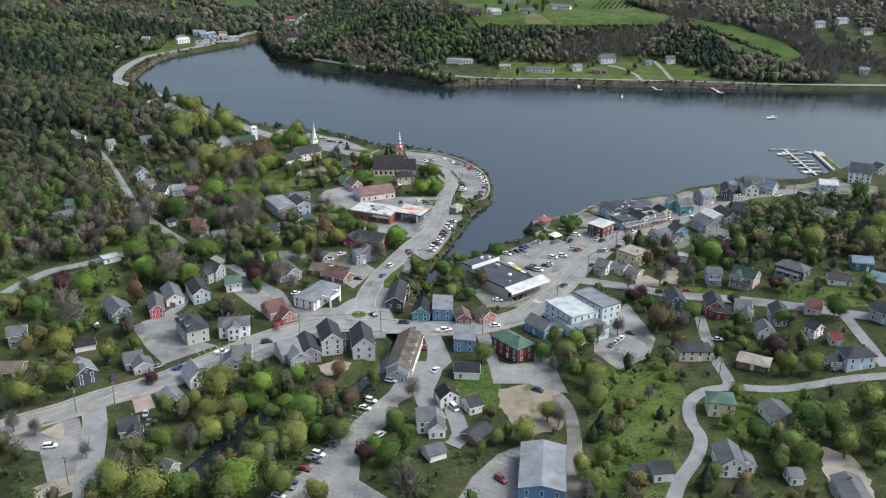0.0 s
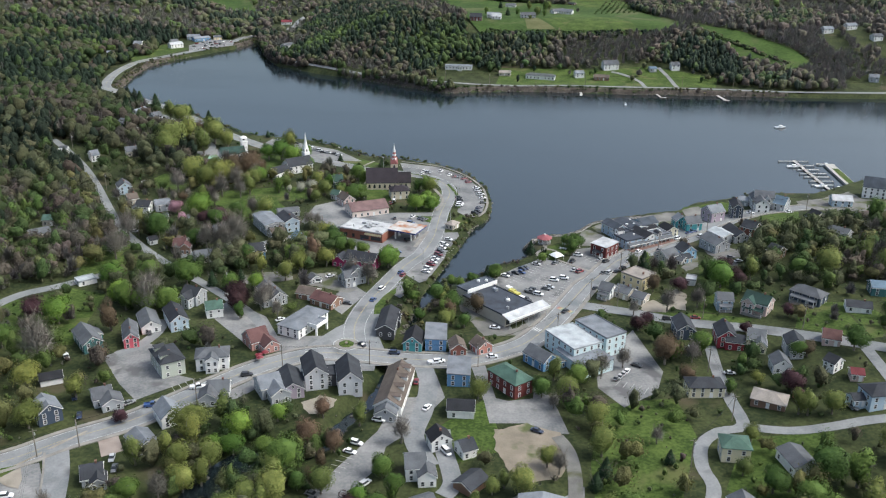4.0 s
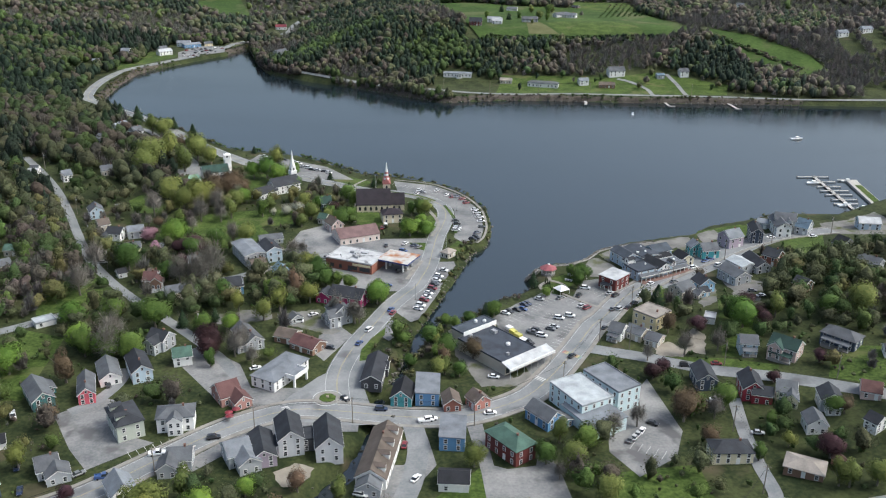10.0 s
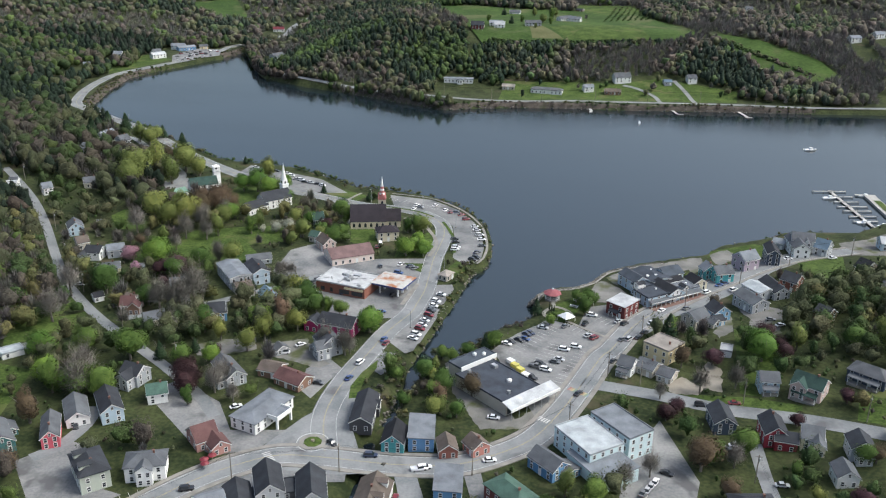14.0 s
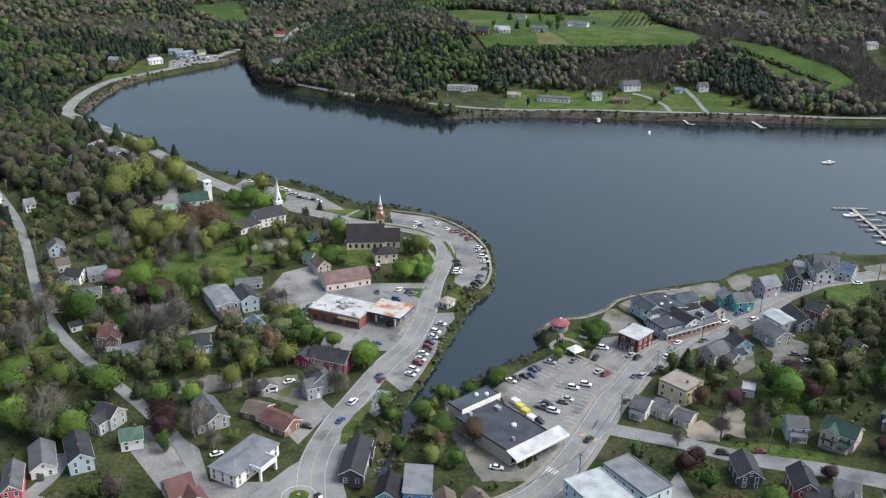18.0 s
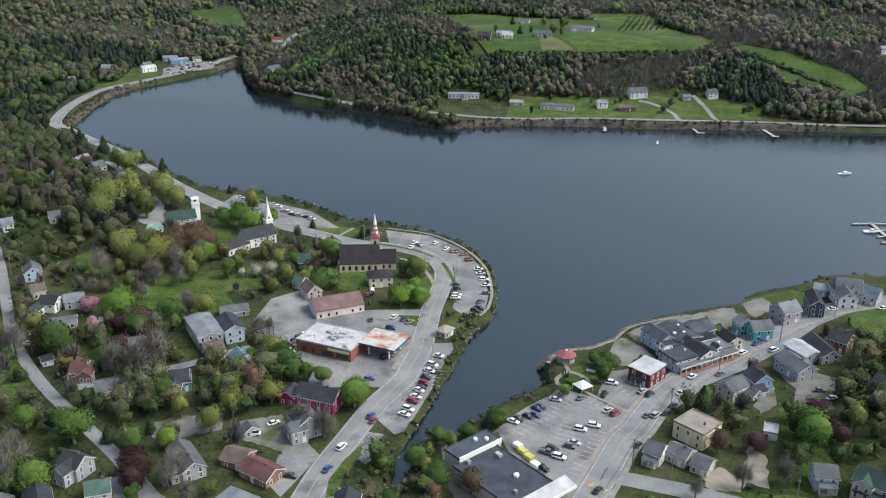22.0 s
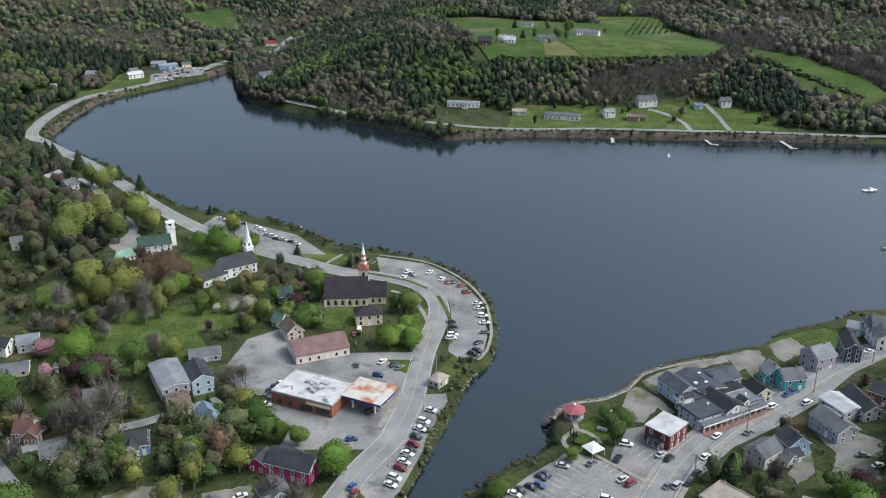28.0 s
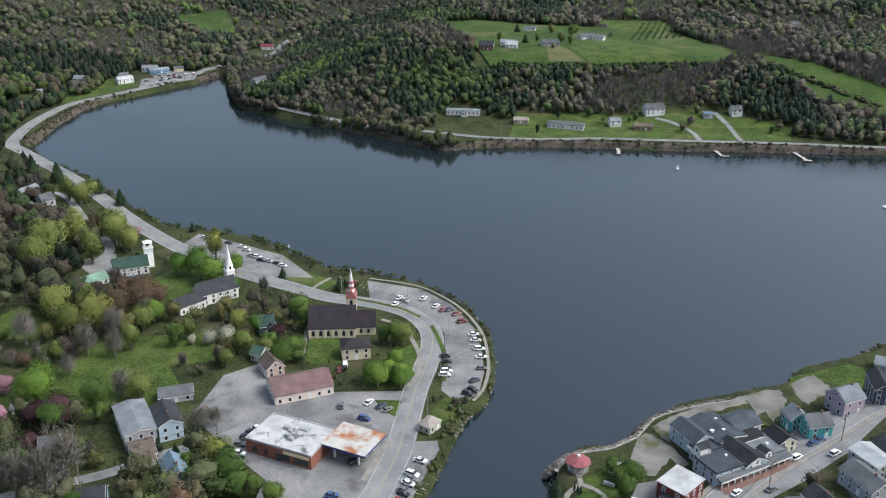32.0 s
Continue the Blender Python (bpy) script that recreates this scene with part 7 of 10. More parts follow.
tree(131.9, 402.9, 12.6, 13.8, 'fresh', 1)
tree(-57.9, 430.5, 11.3, 15.8, 'russet', 2)
tree(101.2, 402.3, 7.1, 10.0, 'russet', 0)
tree(-51, 427.3, 8.8, 10.5, 'gold', 1)
tree(-62.6, 417.8, 10.9, 13.0, 'gold', 2)
tree(-67.8, 409.1, 9.3, 11.2, 'gold', 0)
tree(-55.6, 458.4, 10.5, 12.6, 'gold', 1)
tree(-80.2, 417.4, 8.7, 10.5, 'gold', 2)
tree(-130.9, 550.9, 15.4, 18.5, 'gold', 0)
tree(-139.4, 545.9, 13.4, 16.1, 'gold', 1)
tree(-102.3, 631.4, 14.0, 16.8, 'gold', 2)
tree(-110.8, 400.3, 13.1, 14.4, 'green', 0)
tree(-111.3, 373, 12.2, 13.4, 'green', 1)
tree(-122.5, 377.5, 10.4, 11.4, 'green', 2)
tree(-129.4, 406.2, 10.3, 11.3, 'green', 0)
tree(-90.7, 398.4, 8.4, 9.2, 'green', 1)
tree(-88.5, 424.7, 10.3, 11.4, 'green', 2)
tree(-119.7, 449.6, 9.7, 10.7, 'green', 0)
tree(-142, 460.8, 14.5, 15.9, 'green', 1)
tree(-130.4, 375.1, 12.6, 13.9, 'green', 2)
tree(9.5, 381.7, 8.4, 9.2, 'green', 0)
tree(2.6, 391.4, 8.6, 9.5, 'green', 1)
tree(13, 400.9, 6.8, 7.5, 'green', 2)
tree(-4.8, 374, 5.6, 6.1, 'green', 0)
tree(-7.9, 390.1, 5.8, 6.4, 'green', 1)
tree(102.6, 428.5, 8.9, 9.8, 'green', 2)
tree(18.9, 407.5, 6.1, 6.7, 'green', 0)
tree(53.9, 437, 5.3, 5.8, 'green', 1)
tree(69.3, 454.7, 7.0, 7.7, 'green', 2)
tree(72.7, 455.6, 8.4, 9.3, 'green', 0)
tree(-82.5, 376.2, 11.1, 11.1, 'purple', 1)
tree(-79, 404.7, 5.0, 5.0, 'purple', 2)
tree(113.2, 403.1, 8.4, 8.4, 'purple', 0)
tree(91.2, 368.5, 6.4, 6.4, 'purple', 1)
tree(139.7, 407.4, 7.4, 7.4, 'purple', 2)
tree(129.9, 358.2, 5.7, 5.7, 'purple', 0)
tree(-120.8, 381.4, 17.1, 20.6, 'bare', 1)
tree(-72.6, 377.2, 11.9, 14.3, 'bare', 2)
tree(-64.8, 371.3, 8.4, 10.1, 'bare', 0)
tree(-101.8, 420.7, 12.2, 14.7, 'bare', 1)
tree(-66.6, 484, 7.6, 9.1, 'bare', 2)
tree(-72.7, 478, 7.5, 9.0, 'bare', 0)
tree(-29.1, 407.3, 12.5, 15.0, 'bare', 1)
tree(-102.1, 502, 10.8, 13.0, 'bare', 2)
tree(-103.9, 444.6, 17.1, 20.5, 'bare', 0)
tree(117, 385.2, 10.2, 12.2, 'bare', 1)
tree(88, 378.4, 7.8, 9.3, 'bare', 2)
tree(-27.3, 408.3, 8.3, 9.9, 'bare', 0)
tree(-99.6, 401.4, 6.4, 9.6, 'conifer', 1)
tree(26.1, 414.6, 5.8, 8.7, 'conifer', 2)
tree(-87.8, 407.6, 5.1, 7.7, 'conifer', 0)
tree(-77.6, 467.6, 3.9, 5.8, 'conifer', 1)
tree(-71.4, 466.1, 3.4, 5.0, 'conifer', 2)
tree(-62.1, 466.5, 3.3, 5.0, 'conifer', 0)
tree(-6.5, 517.6, 8.6, 9.0, 'fresh', 1)
tree(-11.4, 514.4, 9.4, 9.8, 'fresh', 2)
tree(-1.8, 510.9, 7.1, 7.5, 'fresh', 0)
tree(-5.1, 527.2, 7.9, 8.3, 'fresh', 1)
tree(-129.4, 496.4, 13.6, 14.2, 'fresh', 2)
tree(-104.8, 610.5, 14.1, 14.8, 'fresh', 0)
tree(-96.9, 601, 13.8, 14.5, 'fresh', 1)
tree(-113.1, 610.6, 11.3, 11.8, 'fresh', 2)
tree(-64.2, 553.4, 8.1, 8.5, 'fresh', 0)
tree(-110, 561, 11.2, 11.7, 'fresh', 1)
tree(-84.4, 591.8, 9.0, 9.4, 'fresh', 2)
tree(-88.6, 614.4, 9.5, 9.9, 'fresh', 0)
tree(-3.1, 545.2, 10.6, 10.7, 'olive', 1)
tree(-11.1, 545.1, 8.3, 9.1, 'green', 2)
tree(-49, 566.6, 10.9, 12.0, 'green', 1)
tree(-45, 557.3, 9.6, 10.6, 'green', 2)
tree(-48.5, 527.1, 9.9, 10.8, 'green', 0)
tree(-45.2, 532.8, 9.1, 10.0, 'green', 1)
tree(-67.5, 537.9, 7.9, 8.7, 'green', 2)
tree(-116.1, 477.1, 10.6, 11.6, 'green', 0)
tree(-108, 495, 9.6, 10.5, 'green', 1)
tree(-93.8, 539.6, 9.5, 10.5, 'green', 2)
tree(68, 461.7, 5.5, 6.1, 'green', 0)
tree(71.9, 457.3, 7.3, 8.1, 'green', 1)
tree(-64.9, 457.2, 6.4, 7.0, 'green', 2)
tree(-51, 452.3, 11.1, 12.2, 'green', 0)
tree(-46, 445.7, 9.0, 9.9, 'green', 1)
tree(-40.6, 444.1, 7.8, 8.6, 'green', 2)
tree(-35.2, 442.3, 7.0, 7.8, 'green', 0)
tree(-65.7, 535.3, 10.2, 11.2, 'olive', 1)
tree(-91.1, 545.9, 10.6, 11.7, 'olive', 2)
tree(-56.8, 534.8, 6.8, 7.5, 'olive', 0)
tree(-69.6, 524, 7.6, 8.4, 'olive', 1)
tree(-110.4, 535.7, 12.1, 13.3, 'olive', 2)
tree(-111.7, 552.3, 11.0, 12.1, 'olive', 0)
tree(-151.1, 560.3, 16.1, 17.7, 'olive', 1)
tree(-138.3, 561.1, 15.9, 17.5, 'olive', 2)
tree(-94, 498.2, 10.8, 11.9, 'olive', 0)
tree(-73.3, 557, 8.8, 9.6, 'olive', 1)
tree(-207.3, 707.7, 14.5, 15.9, 'olive', 2)
tree(-198.9, 702.6, 12.8, 14.0, 'olive', 0)
tree(-158.8, 648.3, 19.3, 21.2, 'olive', 1)
tree(-173.8, 636.3, 22.5, 24.7, 'olive', 2)
tree(-180.7, 619.9, 21.9, 24.1, 'olive', 0)
tree(-182.1, 610.3, 18.3, 20.1, 'olive', 1)
tree(-159.9, 621.7, 18.3, 20.2, 'olive', 2)
tree(-147.7, 640.1, 12.3, 13.5, 'olive', 0)
tree(-198.7, 718, 10.8, 11.9, 'olive', 1)
tree(-196.8, 725.7, 8.8, 11.4, 'conifer', 2)
tree(-177.6, 707.2, 9.1, 11.8, 'conifer', 0)
tree(-229.5, 743.4, 11.7, 15.2, 'conifer', 1)
tree(-238.5, 733.5, 14.1, 18.4, 'conifer', 2)
tree(-238.7, 703.2, 15.0, 19.5, 'conifer', 0)
tree(-241.8, 725.7, 11.5, 14.9, 'conifer', 1)
tree(-36.4, 596.8, 5.7, 7.4, 'conifer', 2)
tree(-65, 610, 4.9, 6.3, 'conifer', 0)
tree(-124.9, 668.6, 5.0, 6.5, 'conifer', 1)
tree(-87.8, 541.2, 5.1, 4.6, 'white', 2)
tree(-81.2, 542.2, 7.0, 6.3, 'white', 0)
tree(-74.8, 544.1, 8.0, 7.2, 'white', 1)
tree(-213, 676.4, 10.2, 9.1, 'white', 2)
tree(-144.6, 499.4, 9.1, 8.2, 'blossom', 0)
tree(-152.2, 659.7, 6.2, 5.6, 'blossom', 1)
tree(-134.9, 479.6, 8.6, 7.8, 'blossom', 2)
tree(-116.3, 482.1, 15.0, 12.0, 'purple', 0)
tree(-68.5, 546.1, 7.0, 5.6, 'purple', 1)
tree(-55.1, 548.5, 8.0, 6.4, 'purple', 2)
tree(-118.3, 464.8, 10.2, 8.2, 'purple', 0)
tree(-124, 481.2, 10.7, 8.6, 'purple', 1)
tree(-100.6, 499.3, 8.7, 10.5, 'bare', 2)
tree(-67.3, 478.9, 10.1, 12.1, 'bare', 0)
tree(-62.9, 483, 8.1, 9.7, 'bare', 1)
tree(-99.5, 449.6, 20.0, 24.0, 'bare', 2)
tree(-112.8, 444.2, 15.9, 19.0, 'bare', 0)
tree(-106.1, 443.7, 13.6, 16.4, 'bare', 1)
tree(-99.1, 599.3, 11.0, 13.1, 'bare', 2)
tree(-153.6, 537.8, 15.4, 18.5, 'bare', 0)
tree(-125.8, 530.2, 14.7, 17.6, 'bare', 1)
tree(-120.3, 545, 15.1, 18.1, 'bare', 2)
tree(-111.6, 559.4, 12.8, 15.3, 'bare', 0)
tree(-114.7, 529.5, 12.0, 14.4, 'bare', 1)
tree(-126.1, 514.1, 9.3, 11.1, 'bare', 2)
tree(-117, 568.9, 15.9, 19.1, 'russet', 0)
tree(-126.5, 561.6, 14.7, 17.6, 'russet', 1)
tree(-168.2, 649.2, 14.1, 16.9, 'russet', 2)
tree(-128.4, 579, 10.7, 12.9, 'russet', 0)
tree(-112.4, 575.7, 9.4, 11.3, 'russet', 1)
WOOD_MEADOW = [(-200.6, 611.8), (-176.1, 617.4), (-165.3, 592.4), (-123, 582.8), (-105.2, 566.4), (-111.1, 555.3), (-132.7, 544), (-140.3, 524.7), (-153.3, 515.2)]
WOOD_STREAM = [(-99.7, 218.9), (-110.8, 254), (-98.3, 234.1), (-81.4, 236), (-73.1, 224.9), (-66, 245.5), (-53.9, 258.9), (-40, 268.1), (-33.7, 281.3), (-29.5, 279.5), (-38.6, 257.7), (-47.1, 241.4), (-53.4, 228.1), (-56.8, 219.9)]
WOOD_BRUSH = [(52.8, 309.1), (71, 300.9), (95.8, 306), (92.9, 277.4), (81.7, 255.9), (83.2, 243.3), (70.5, 223), (46.8, 222.4), (51.6, 255.1)]
WOOD_GARDEN = [(112.9, 305.2), (142.3, 304.4), (139.3, 285.1), (163.1, 285.5), (136, 223.6), (121.3, 223.8), (124.1, 249.3), (94.2, 234.7), (84.1, 223.3), (79, 223.2), (93.1, 256.2)]
WOOD_WEST = [(-274.8, 540), (-273.1, 586), (-241.3, 602.7), (-197.2, 550.2), (-167.4, 488.8), (-145, 490), (-141.4, 443.9), (-162.5, 418.8), (-189.2, 388.8), (-198.9, 375.3)]
WOOD_TOWN = [(-117, 467.2), (-68.2, 474.1), (-47.8, 431.5), (-60.2, 415.5), (-83.9, 422.1), (-99.2, 413.8), (-123.3, 420.4), (-134.9, 452.8)]
WOOD_RIGHT = [(162.3, 475.9), (254.2, 486.8), (210, 390.2), (194.9, 403.7), (168.4, 413), (146.1, 411.8)]
WOOD_NEARLEFT = [(-182.3, 320.2), (-175.7, 325.3), (-148.5, 266.8), (-154.4, 263)]
WOOD_ISLET = [(1.6, 375.3), (10.5, 416), (24.5, 421.6), (12.9, 397), (19.1, 371.9), (13, 356.6), (5, 363.7)]
WOOD_BANK = [(-191.5, 1014.1), (-176.7, 988.6), (-143, 957.4), (-101, 931.9), (-61.1, 902.2), (-24.5, 880.1), (-6, 893.5), (-4.1, 925.1), (3.6, 938.2), (35.6, 935.8), (53.5, 926.8), (81, 935.4), (103, 928.9), (153.2, 935.4), (163.6, 944.7), (191.2, 946.8), (218.3, 946.1), (245.1, 927.2), (263.8, 900.5), (296.3, 884), (330.1, 877.1), (382.8, 873.8), (432.8, 986.8), (403.3, 1067.1), (347.3, 1160), (306.5, 1220.7), (129.5, 1276.7), (-12.8, 1296.1), (-170.4, 1362.7), (-184.5, 1155.8)]
WOOD_SHORE = [(-360.2, 814.1), (-333.8, 817.6), (-302.9, 799.3), (-262, 741.6), (-259.4, 768.4), (-228.9, 725.4), (-205.8, 686.7), (-177.5, 656.8), (-150, 623.9), (-125.8, 596.9), (-136, 560.9), (-166.8, 568), (-194.7, 592.2), (-220.2, 606.4), (-247.8, 623.1), (-268, 621.2)]
WOOD_LEFTMID = [(-262.6, 609.7), (-233.4, 597.6), (-213.9, 558.7), (-192.1, 520.6), (-174.7, 485), (-185.1, 477.5), (-194.7, 463.9)]


# ---- riverside inn: several wings built together, veranda on the street ----
def inn_at(lx, ly):
    a = radians(28)
    return 99.5 + lx * math.cos(a) - ly * math.sin(a), 455 + lx * math.sin(a) + ly * math.cos(a)


inn = thing("riverside_inn", 99.5, 455, 4.05, 28, "rambling grey-blue riverside inn with dark joined roofs and white trim", "building")
# along, across, length, width, eave, rise, wall, roof, style, turn
INN_WINGS = [(8.6, 22.4, 12.0, 7.8, 5.3, 2.0, "ltblue", "slateblue", "gable", 90), (6.0, 6.2, 12.2, 10.2, 4.7, 0.2, "ltblue", "slateblue", "flat", 0), (15.6, 7.0, 13.2, 8.8, 4.5, 2.3, "ltblue", "black", "gable", 90),
             (25.4, 6.6, 10.6, 8.6, 4.0, 0.2, "ltblue", "ltgrey", "flat", 0), (17.6, 20.4, 15.6, 10.2, 5.5, 1.0, "ltblue", "slateblue", "gable", 90), (28.0, 21.0, 10.5, 9.6, 5.0, 2.2, "ltblue", "slateblue", "gable", 0),
             (7.0, 14.0, 7.8, 5.4, 4.9, 0.2, "ltblue", "slateblue", "flat", 0), (24.0, 13.4, 9.0, 5.0, 4.6, 0.9, "ltblue", "black", "gable", 0)]
for lx, ly, wl, ww, we, wr, wc, rc, st, tn in INN_WINGS:
    house_block(inn, wl, ww, we, wr, wc, rc, st, lx, ly, tn, chimney=False, trim=st == "gable")
    FOOT.append((*inn_at(lx, ly), max(wl, ww) * 0.5 + 1.0))
# street veranda
bm = bmesh.new()
slab(bm, [(0.2, -1.4, 2.75), (30.6, -0.2, 2.75), (30.6, 2.3, 3.3), (0.2, 1.1, 3.3)], (0, 0, 0.2))
part("veranda_roof", bm, ROOFM["grey"], inn, "grey shingled veranda roof")
for i in range(12):
    bm = bmesh.new()
    x, y = 0.5 + i * 2.7, -1.2 + i * 0.108
    box(bm, x - 0.13, y - 0.13, -0.4, x + 0.13, y + 0.13, 2.76)
    part("veranda_post", bm, WHITE, inn, "white veranda post")
bm = bmesh.new()
slab(bm, [(0.2, -1.4, 2.45), (30.6, -0.2, 2.45), (30.6, -0.32, 2.45), (0.2, -1.52, 2.45)][::-1], (0, 0, 0.42))
part("fascia", bm, WHITE, inn, "white fascia board")
# gabled upper bay and white roof terrace rail on the side facing the red shop
add_dormer(inn, 3.6, 12.6, 5.4, "white", "dark", -90, 3.2)
add_dormer(inn, 15.6, 1.6, 4.6, "white", "black", 0, 3.6)
add_dormer(inn, 22.6, 3.6, 3.9, "white", "dark", 0, 2.6)
for (x0, y0, x1, y1) in ((0.6, 10.2, 5.6, 10.2), (0.6, 10.2, 0.6, 15.6), (5.6, 10.2, 5.6, 15.6)):
    bm = bmesh.new()
    n = 7
    for z in (5.35, 6.0):
        tube(bm, (x0, y0, z), (x1, y1, z), 0.07, 0.07, 4)
    for i in range(n):
        x, y = x0 + (x1 - x0) * i / (n - 1), y0 + (y1 - y0) * i / (n - 1)
        tube(bm, (x, y, 4.8), (x, y, 6.05), 0.06, 0.06, 4)
    part("terrace_rail", bm, WHITE, inn, "white wooden terrace rail")
# kitchen vents and skylights on the roofs
for x, y, z, s in ((17.0, 17.0, 6.2, 0.9), (19.5, 23.5, 6.0, 0.7), (9.0, 7.0, 4.9, 0.6), (13.5, 18.5, 5.9, 1.0), (26.5, 7.0, 4.2, 0.7), (21.0, 14.0, 5.3, 0.9)):
    bm = bmesh.new()
    box(bm, x - s / 2, y - s / 2, z - 0.5, x + s / 2, y + s / 2, z + 0.55)
    box(bm, x - s * 0.6, y - s * 0.6, z + 0.55, x + s * 0.6, y + s * 0.6, z + 0.63)
    part("roof_vent", bm, WHITE, inn, "white metal roof vent")
# brick pavement before the veranda
out_ = [inn_at(x, y) for x, y in ((0, -3.6), (31, -2.0), (31, 2.0), (0, 1.0))]
drape("pavement", out_, BRICKPAVE, 0.30, "red brick pavement in front of the riverside inn", "pavement", cell=4.0)

# ---- bank below the inn: stone sea wall ----
def sea_wall(line, label):
    q = smooth_line(line, 1.2)
    bm = bmesh.new()
    ribbon(bm, q, 0, 1.3, 0.35, 4.6)
    ob = tagged(part("sea_wall", bm, STONEWALL), label, "sea wall", kind="structure")
    rng = np.random.default_rng(len(q))
    me = bpy.data.meshes.new("stone")
    v, f = [], []
    d = np.gradient(q, axis=0)
    d /= np.linalg.norm(d, axis=1)[:, None] + 1e-9
    for i in range(len(q)):
        for k in range(7):
            n = np.array([-d[i, 1], d[i, 0]])
            c = q[i] + d[i] * rng.uniform(-0.6, 0.6) + n * (0.5 + 0.55 * k + rng.uniform(-0.2, 0.2))
            z = 4.3 - 0.68 * k + rng.uniform(-0.15, 0.2)
            s = rng.uniform(0.35, 0.75, 3)
            b = len(v)
            for sx in (-1, 1):
                for sy in (-1, 1):
                    for sz in (-1, 1):
                        j = rng.uniform(0.75, 1.1, 3)
                        v.append((c[0] + sx * s[0] * j[0], c[1] + sy * s[1] * j[1], z + sz * 0.6 * s[2] * j[2]))
            f += [tuple(b + o for o in fc) for fc in ((0, 1, 3, 2), (4, 6, 7, 5), (0, 4, 5, 1), (2, 3, 7, 6), (0, 2, 6, 4), (1, 5, 7, 3))]
    me.from_pydata(v, [], f)
    me.materials.append(ROCK)
    part("stone", me, None, ob, "tumbled grey stones")
    return ob


sea_wall([(79.5, 482.5), (83.5, 488.6), (87.7, 494.4), (95.0, 499.1), (107.5, 504.5), (117.0, 507.5)], "grey stone sea wall below the riverside inn")

# ---- verges, kerbed walks and small lawns ----
road("verge", [(-26.8, 587.2), (-17.8, 583.9), (-7.2, 579.0), (2.1, 570.6)], 1.5, "narrow grass verge between the river road and the car park", mat=GRASS, lift=0.30)
road("verge", [(7.3, 562.4), (10.6, 550.8), (13.3, 537.3), (14.0, 524.1), (13.4, 516.5)], 1.7, "narrow grass verge between the river road and the car park", mat=GRASS, lift=0.30)
road("foot_path", [(-14.3, 567.5), (-4.9, 560.7), (0.4, 547.7), (3.5, 536.8), (4.3, 529.2), (3.6, 521.4), (0.9, 511.6)], 1.9, "pale concrete walk round the church lawn", mat=CONCRETE, lift=0.28)
road("foot_path", [(-42.3, 610.8), (-46.0, 604.4), (-49.7, 596.3)], 1.8, "pale concrete path to the river", mat=CONCRETE, lift=0.28)
road("foot_path", [(-45.2, 565.5), (-43.6, 548.2), (-42.0, 532.3)], 1.6, "pale path beside the parish hall", mat=CONCRETE, lift=0.28)
road("foot_path", [(-9.4, 454.2), (-6.2, 466.2), (-3.0, 477.5)], 2.0, "worn concrete strip beside the forecourt", mat=CONCRETE, lift=0.29)
road("river_walk", [(-24.0, 611.0), (-8.0, 606.4), (2.4, 601.0), (9.8, 593.6), (17.2, 583.8), (22.6, 573.6), (27.0, 561.6), (29.4, 551.0), (30.2, 541.0), (30.6, 530.0), (30.2, 522.0), (28.0, 510.0), (24.6, 503.0)], 1.3, "pale concrete kerb walk along the river edge", mat=CONCRETE, lift=0.27)
drape("lawn", [(-10.9, 502.0), (-1.0, 502.0), (-2.2, 491.0), (-5.7, 493.9)], GRASS, 0.17, "small grass wedge beside the forecourt", "grass")
drape("sand_patch", [(-129.5, 254.5), (-124.9, 261.2), (-121.7, 255.1), (-120.8, 250.4), (-124.9, 251.5)], GRAVEL, 0.26, "pale sandy wedge beside the lay-by", "ground")
drape("lawn", [(-131.9, 256.7), (-130.6, 260.4), (-126.5, 262.2), (-126.0, 260.2), (-128.4, 256.2), (-130.5, 255.2)], GRASS, 0.27, "small grass islet in the lay-by", "grass")
road("kerb", [(-120.8, 269.2), (-116.8, 258.5), (-113.2, 247.5), (-109.3, 235.9), (-106.8, 227.7)], 0.7, "pale worn kerb of the lay-by", mat=CONCRETE, lift=0.30)
road("kerb", [(-137.6, 251.4), (-132.5, 256.4), (-127.3, 261.5), (-122.4, 268.1), (-117.4, 275.1), (-112.0, 281.9)], 1.0, "pale sandy shoulder of the main street", mat=GRAVEL, lift=0.23)
sea_wall([(50.5, 461.5), (53.0, 467.6), (57.6, 471.4), (62.8, 473.4), (69.0, 475.0), (74.0, 478.2), (79.5, 482.5)], "grey boulder bank below the bandstand garden")

drape("verge", [(-15.9, 403.7), (-20.8, 394.4), (-24.3, 383.6), (-24.1, 374.6), (-21.0, 375.4), (-20.2, 383.8), (-15.8, 397.1)], GRASS, 0.24, "hedged grass strip between the road and the dark house", "grass")
# ---- bandstand garden: curved paths, hedge, slim evergreens ----
road("garden_path", [(57.6, 458.6), (57.6, 455.4), (54.0, 451.4), (52.4, 447.6), (54.0, 443.8), (57.4, 442.0)], 1.7, "pale curved garden path", mat=CONCRETE, lift=0.24)
road("garden_path", [(57.8, 455.2), (61.2, 453.4), (63.8, 450.2), (64.6, 447.0)], 1.7, "pale curved garden path", mat=CONCRETE, lift=0.245)
road("garden_path", [(61.8, 440.6), (69.4, 433.0), (77.6, 425.2)], 1.5, "pale kerbed strip between two car parks", mat=CONCRETE, lift=0.26)
for i in range(3):
    tree(55.4 + 0.9 * i, 452.2 - 0.7 * i, 1.3, 3.6 - 0.3 * i, "conifer", i)
for i in range(9):
    a = radians(200 + i * 20)
    tree(59.4 + 3.4 * math.cos(a), 448.6 + 3.2 * math.sin(a), 1.9, 1.5, "green", i)


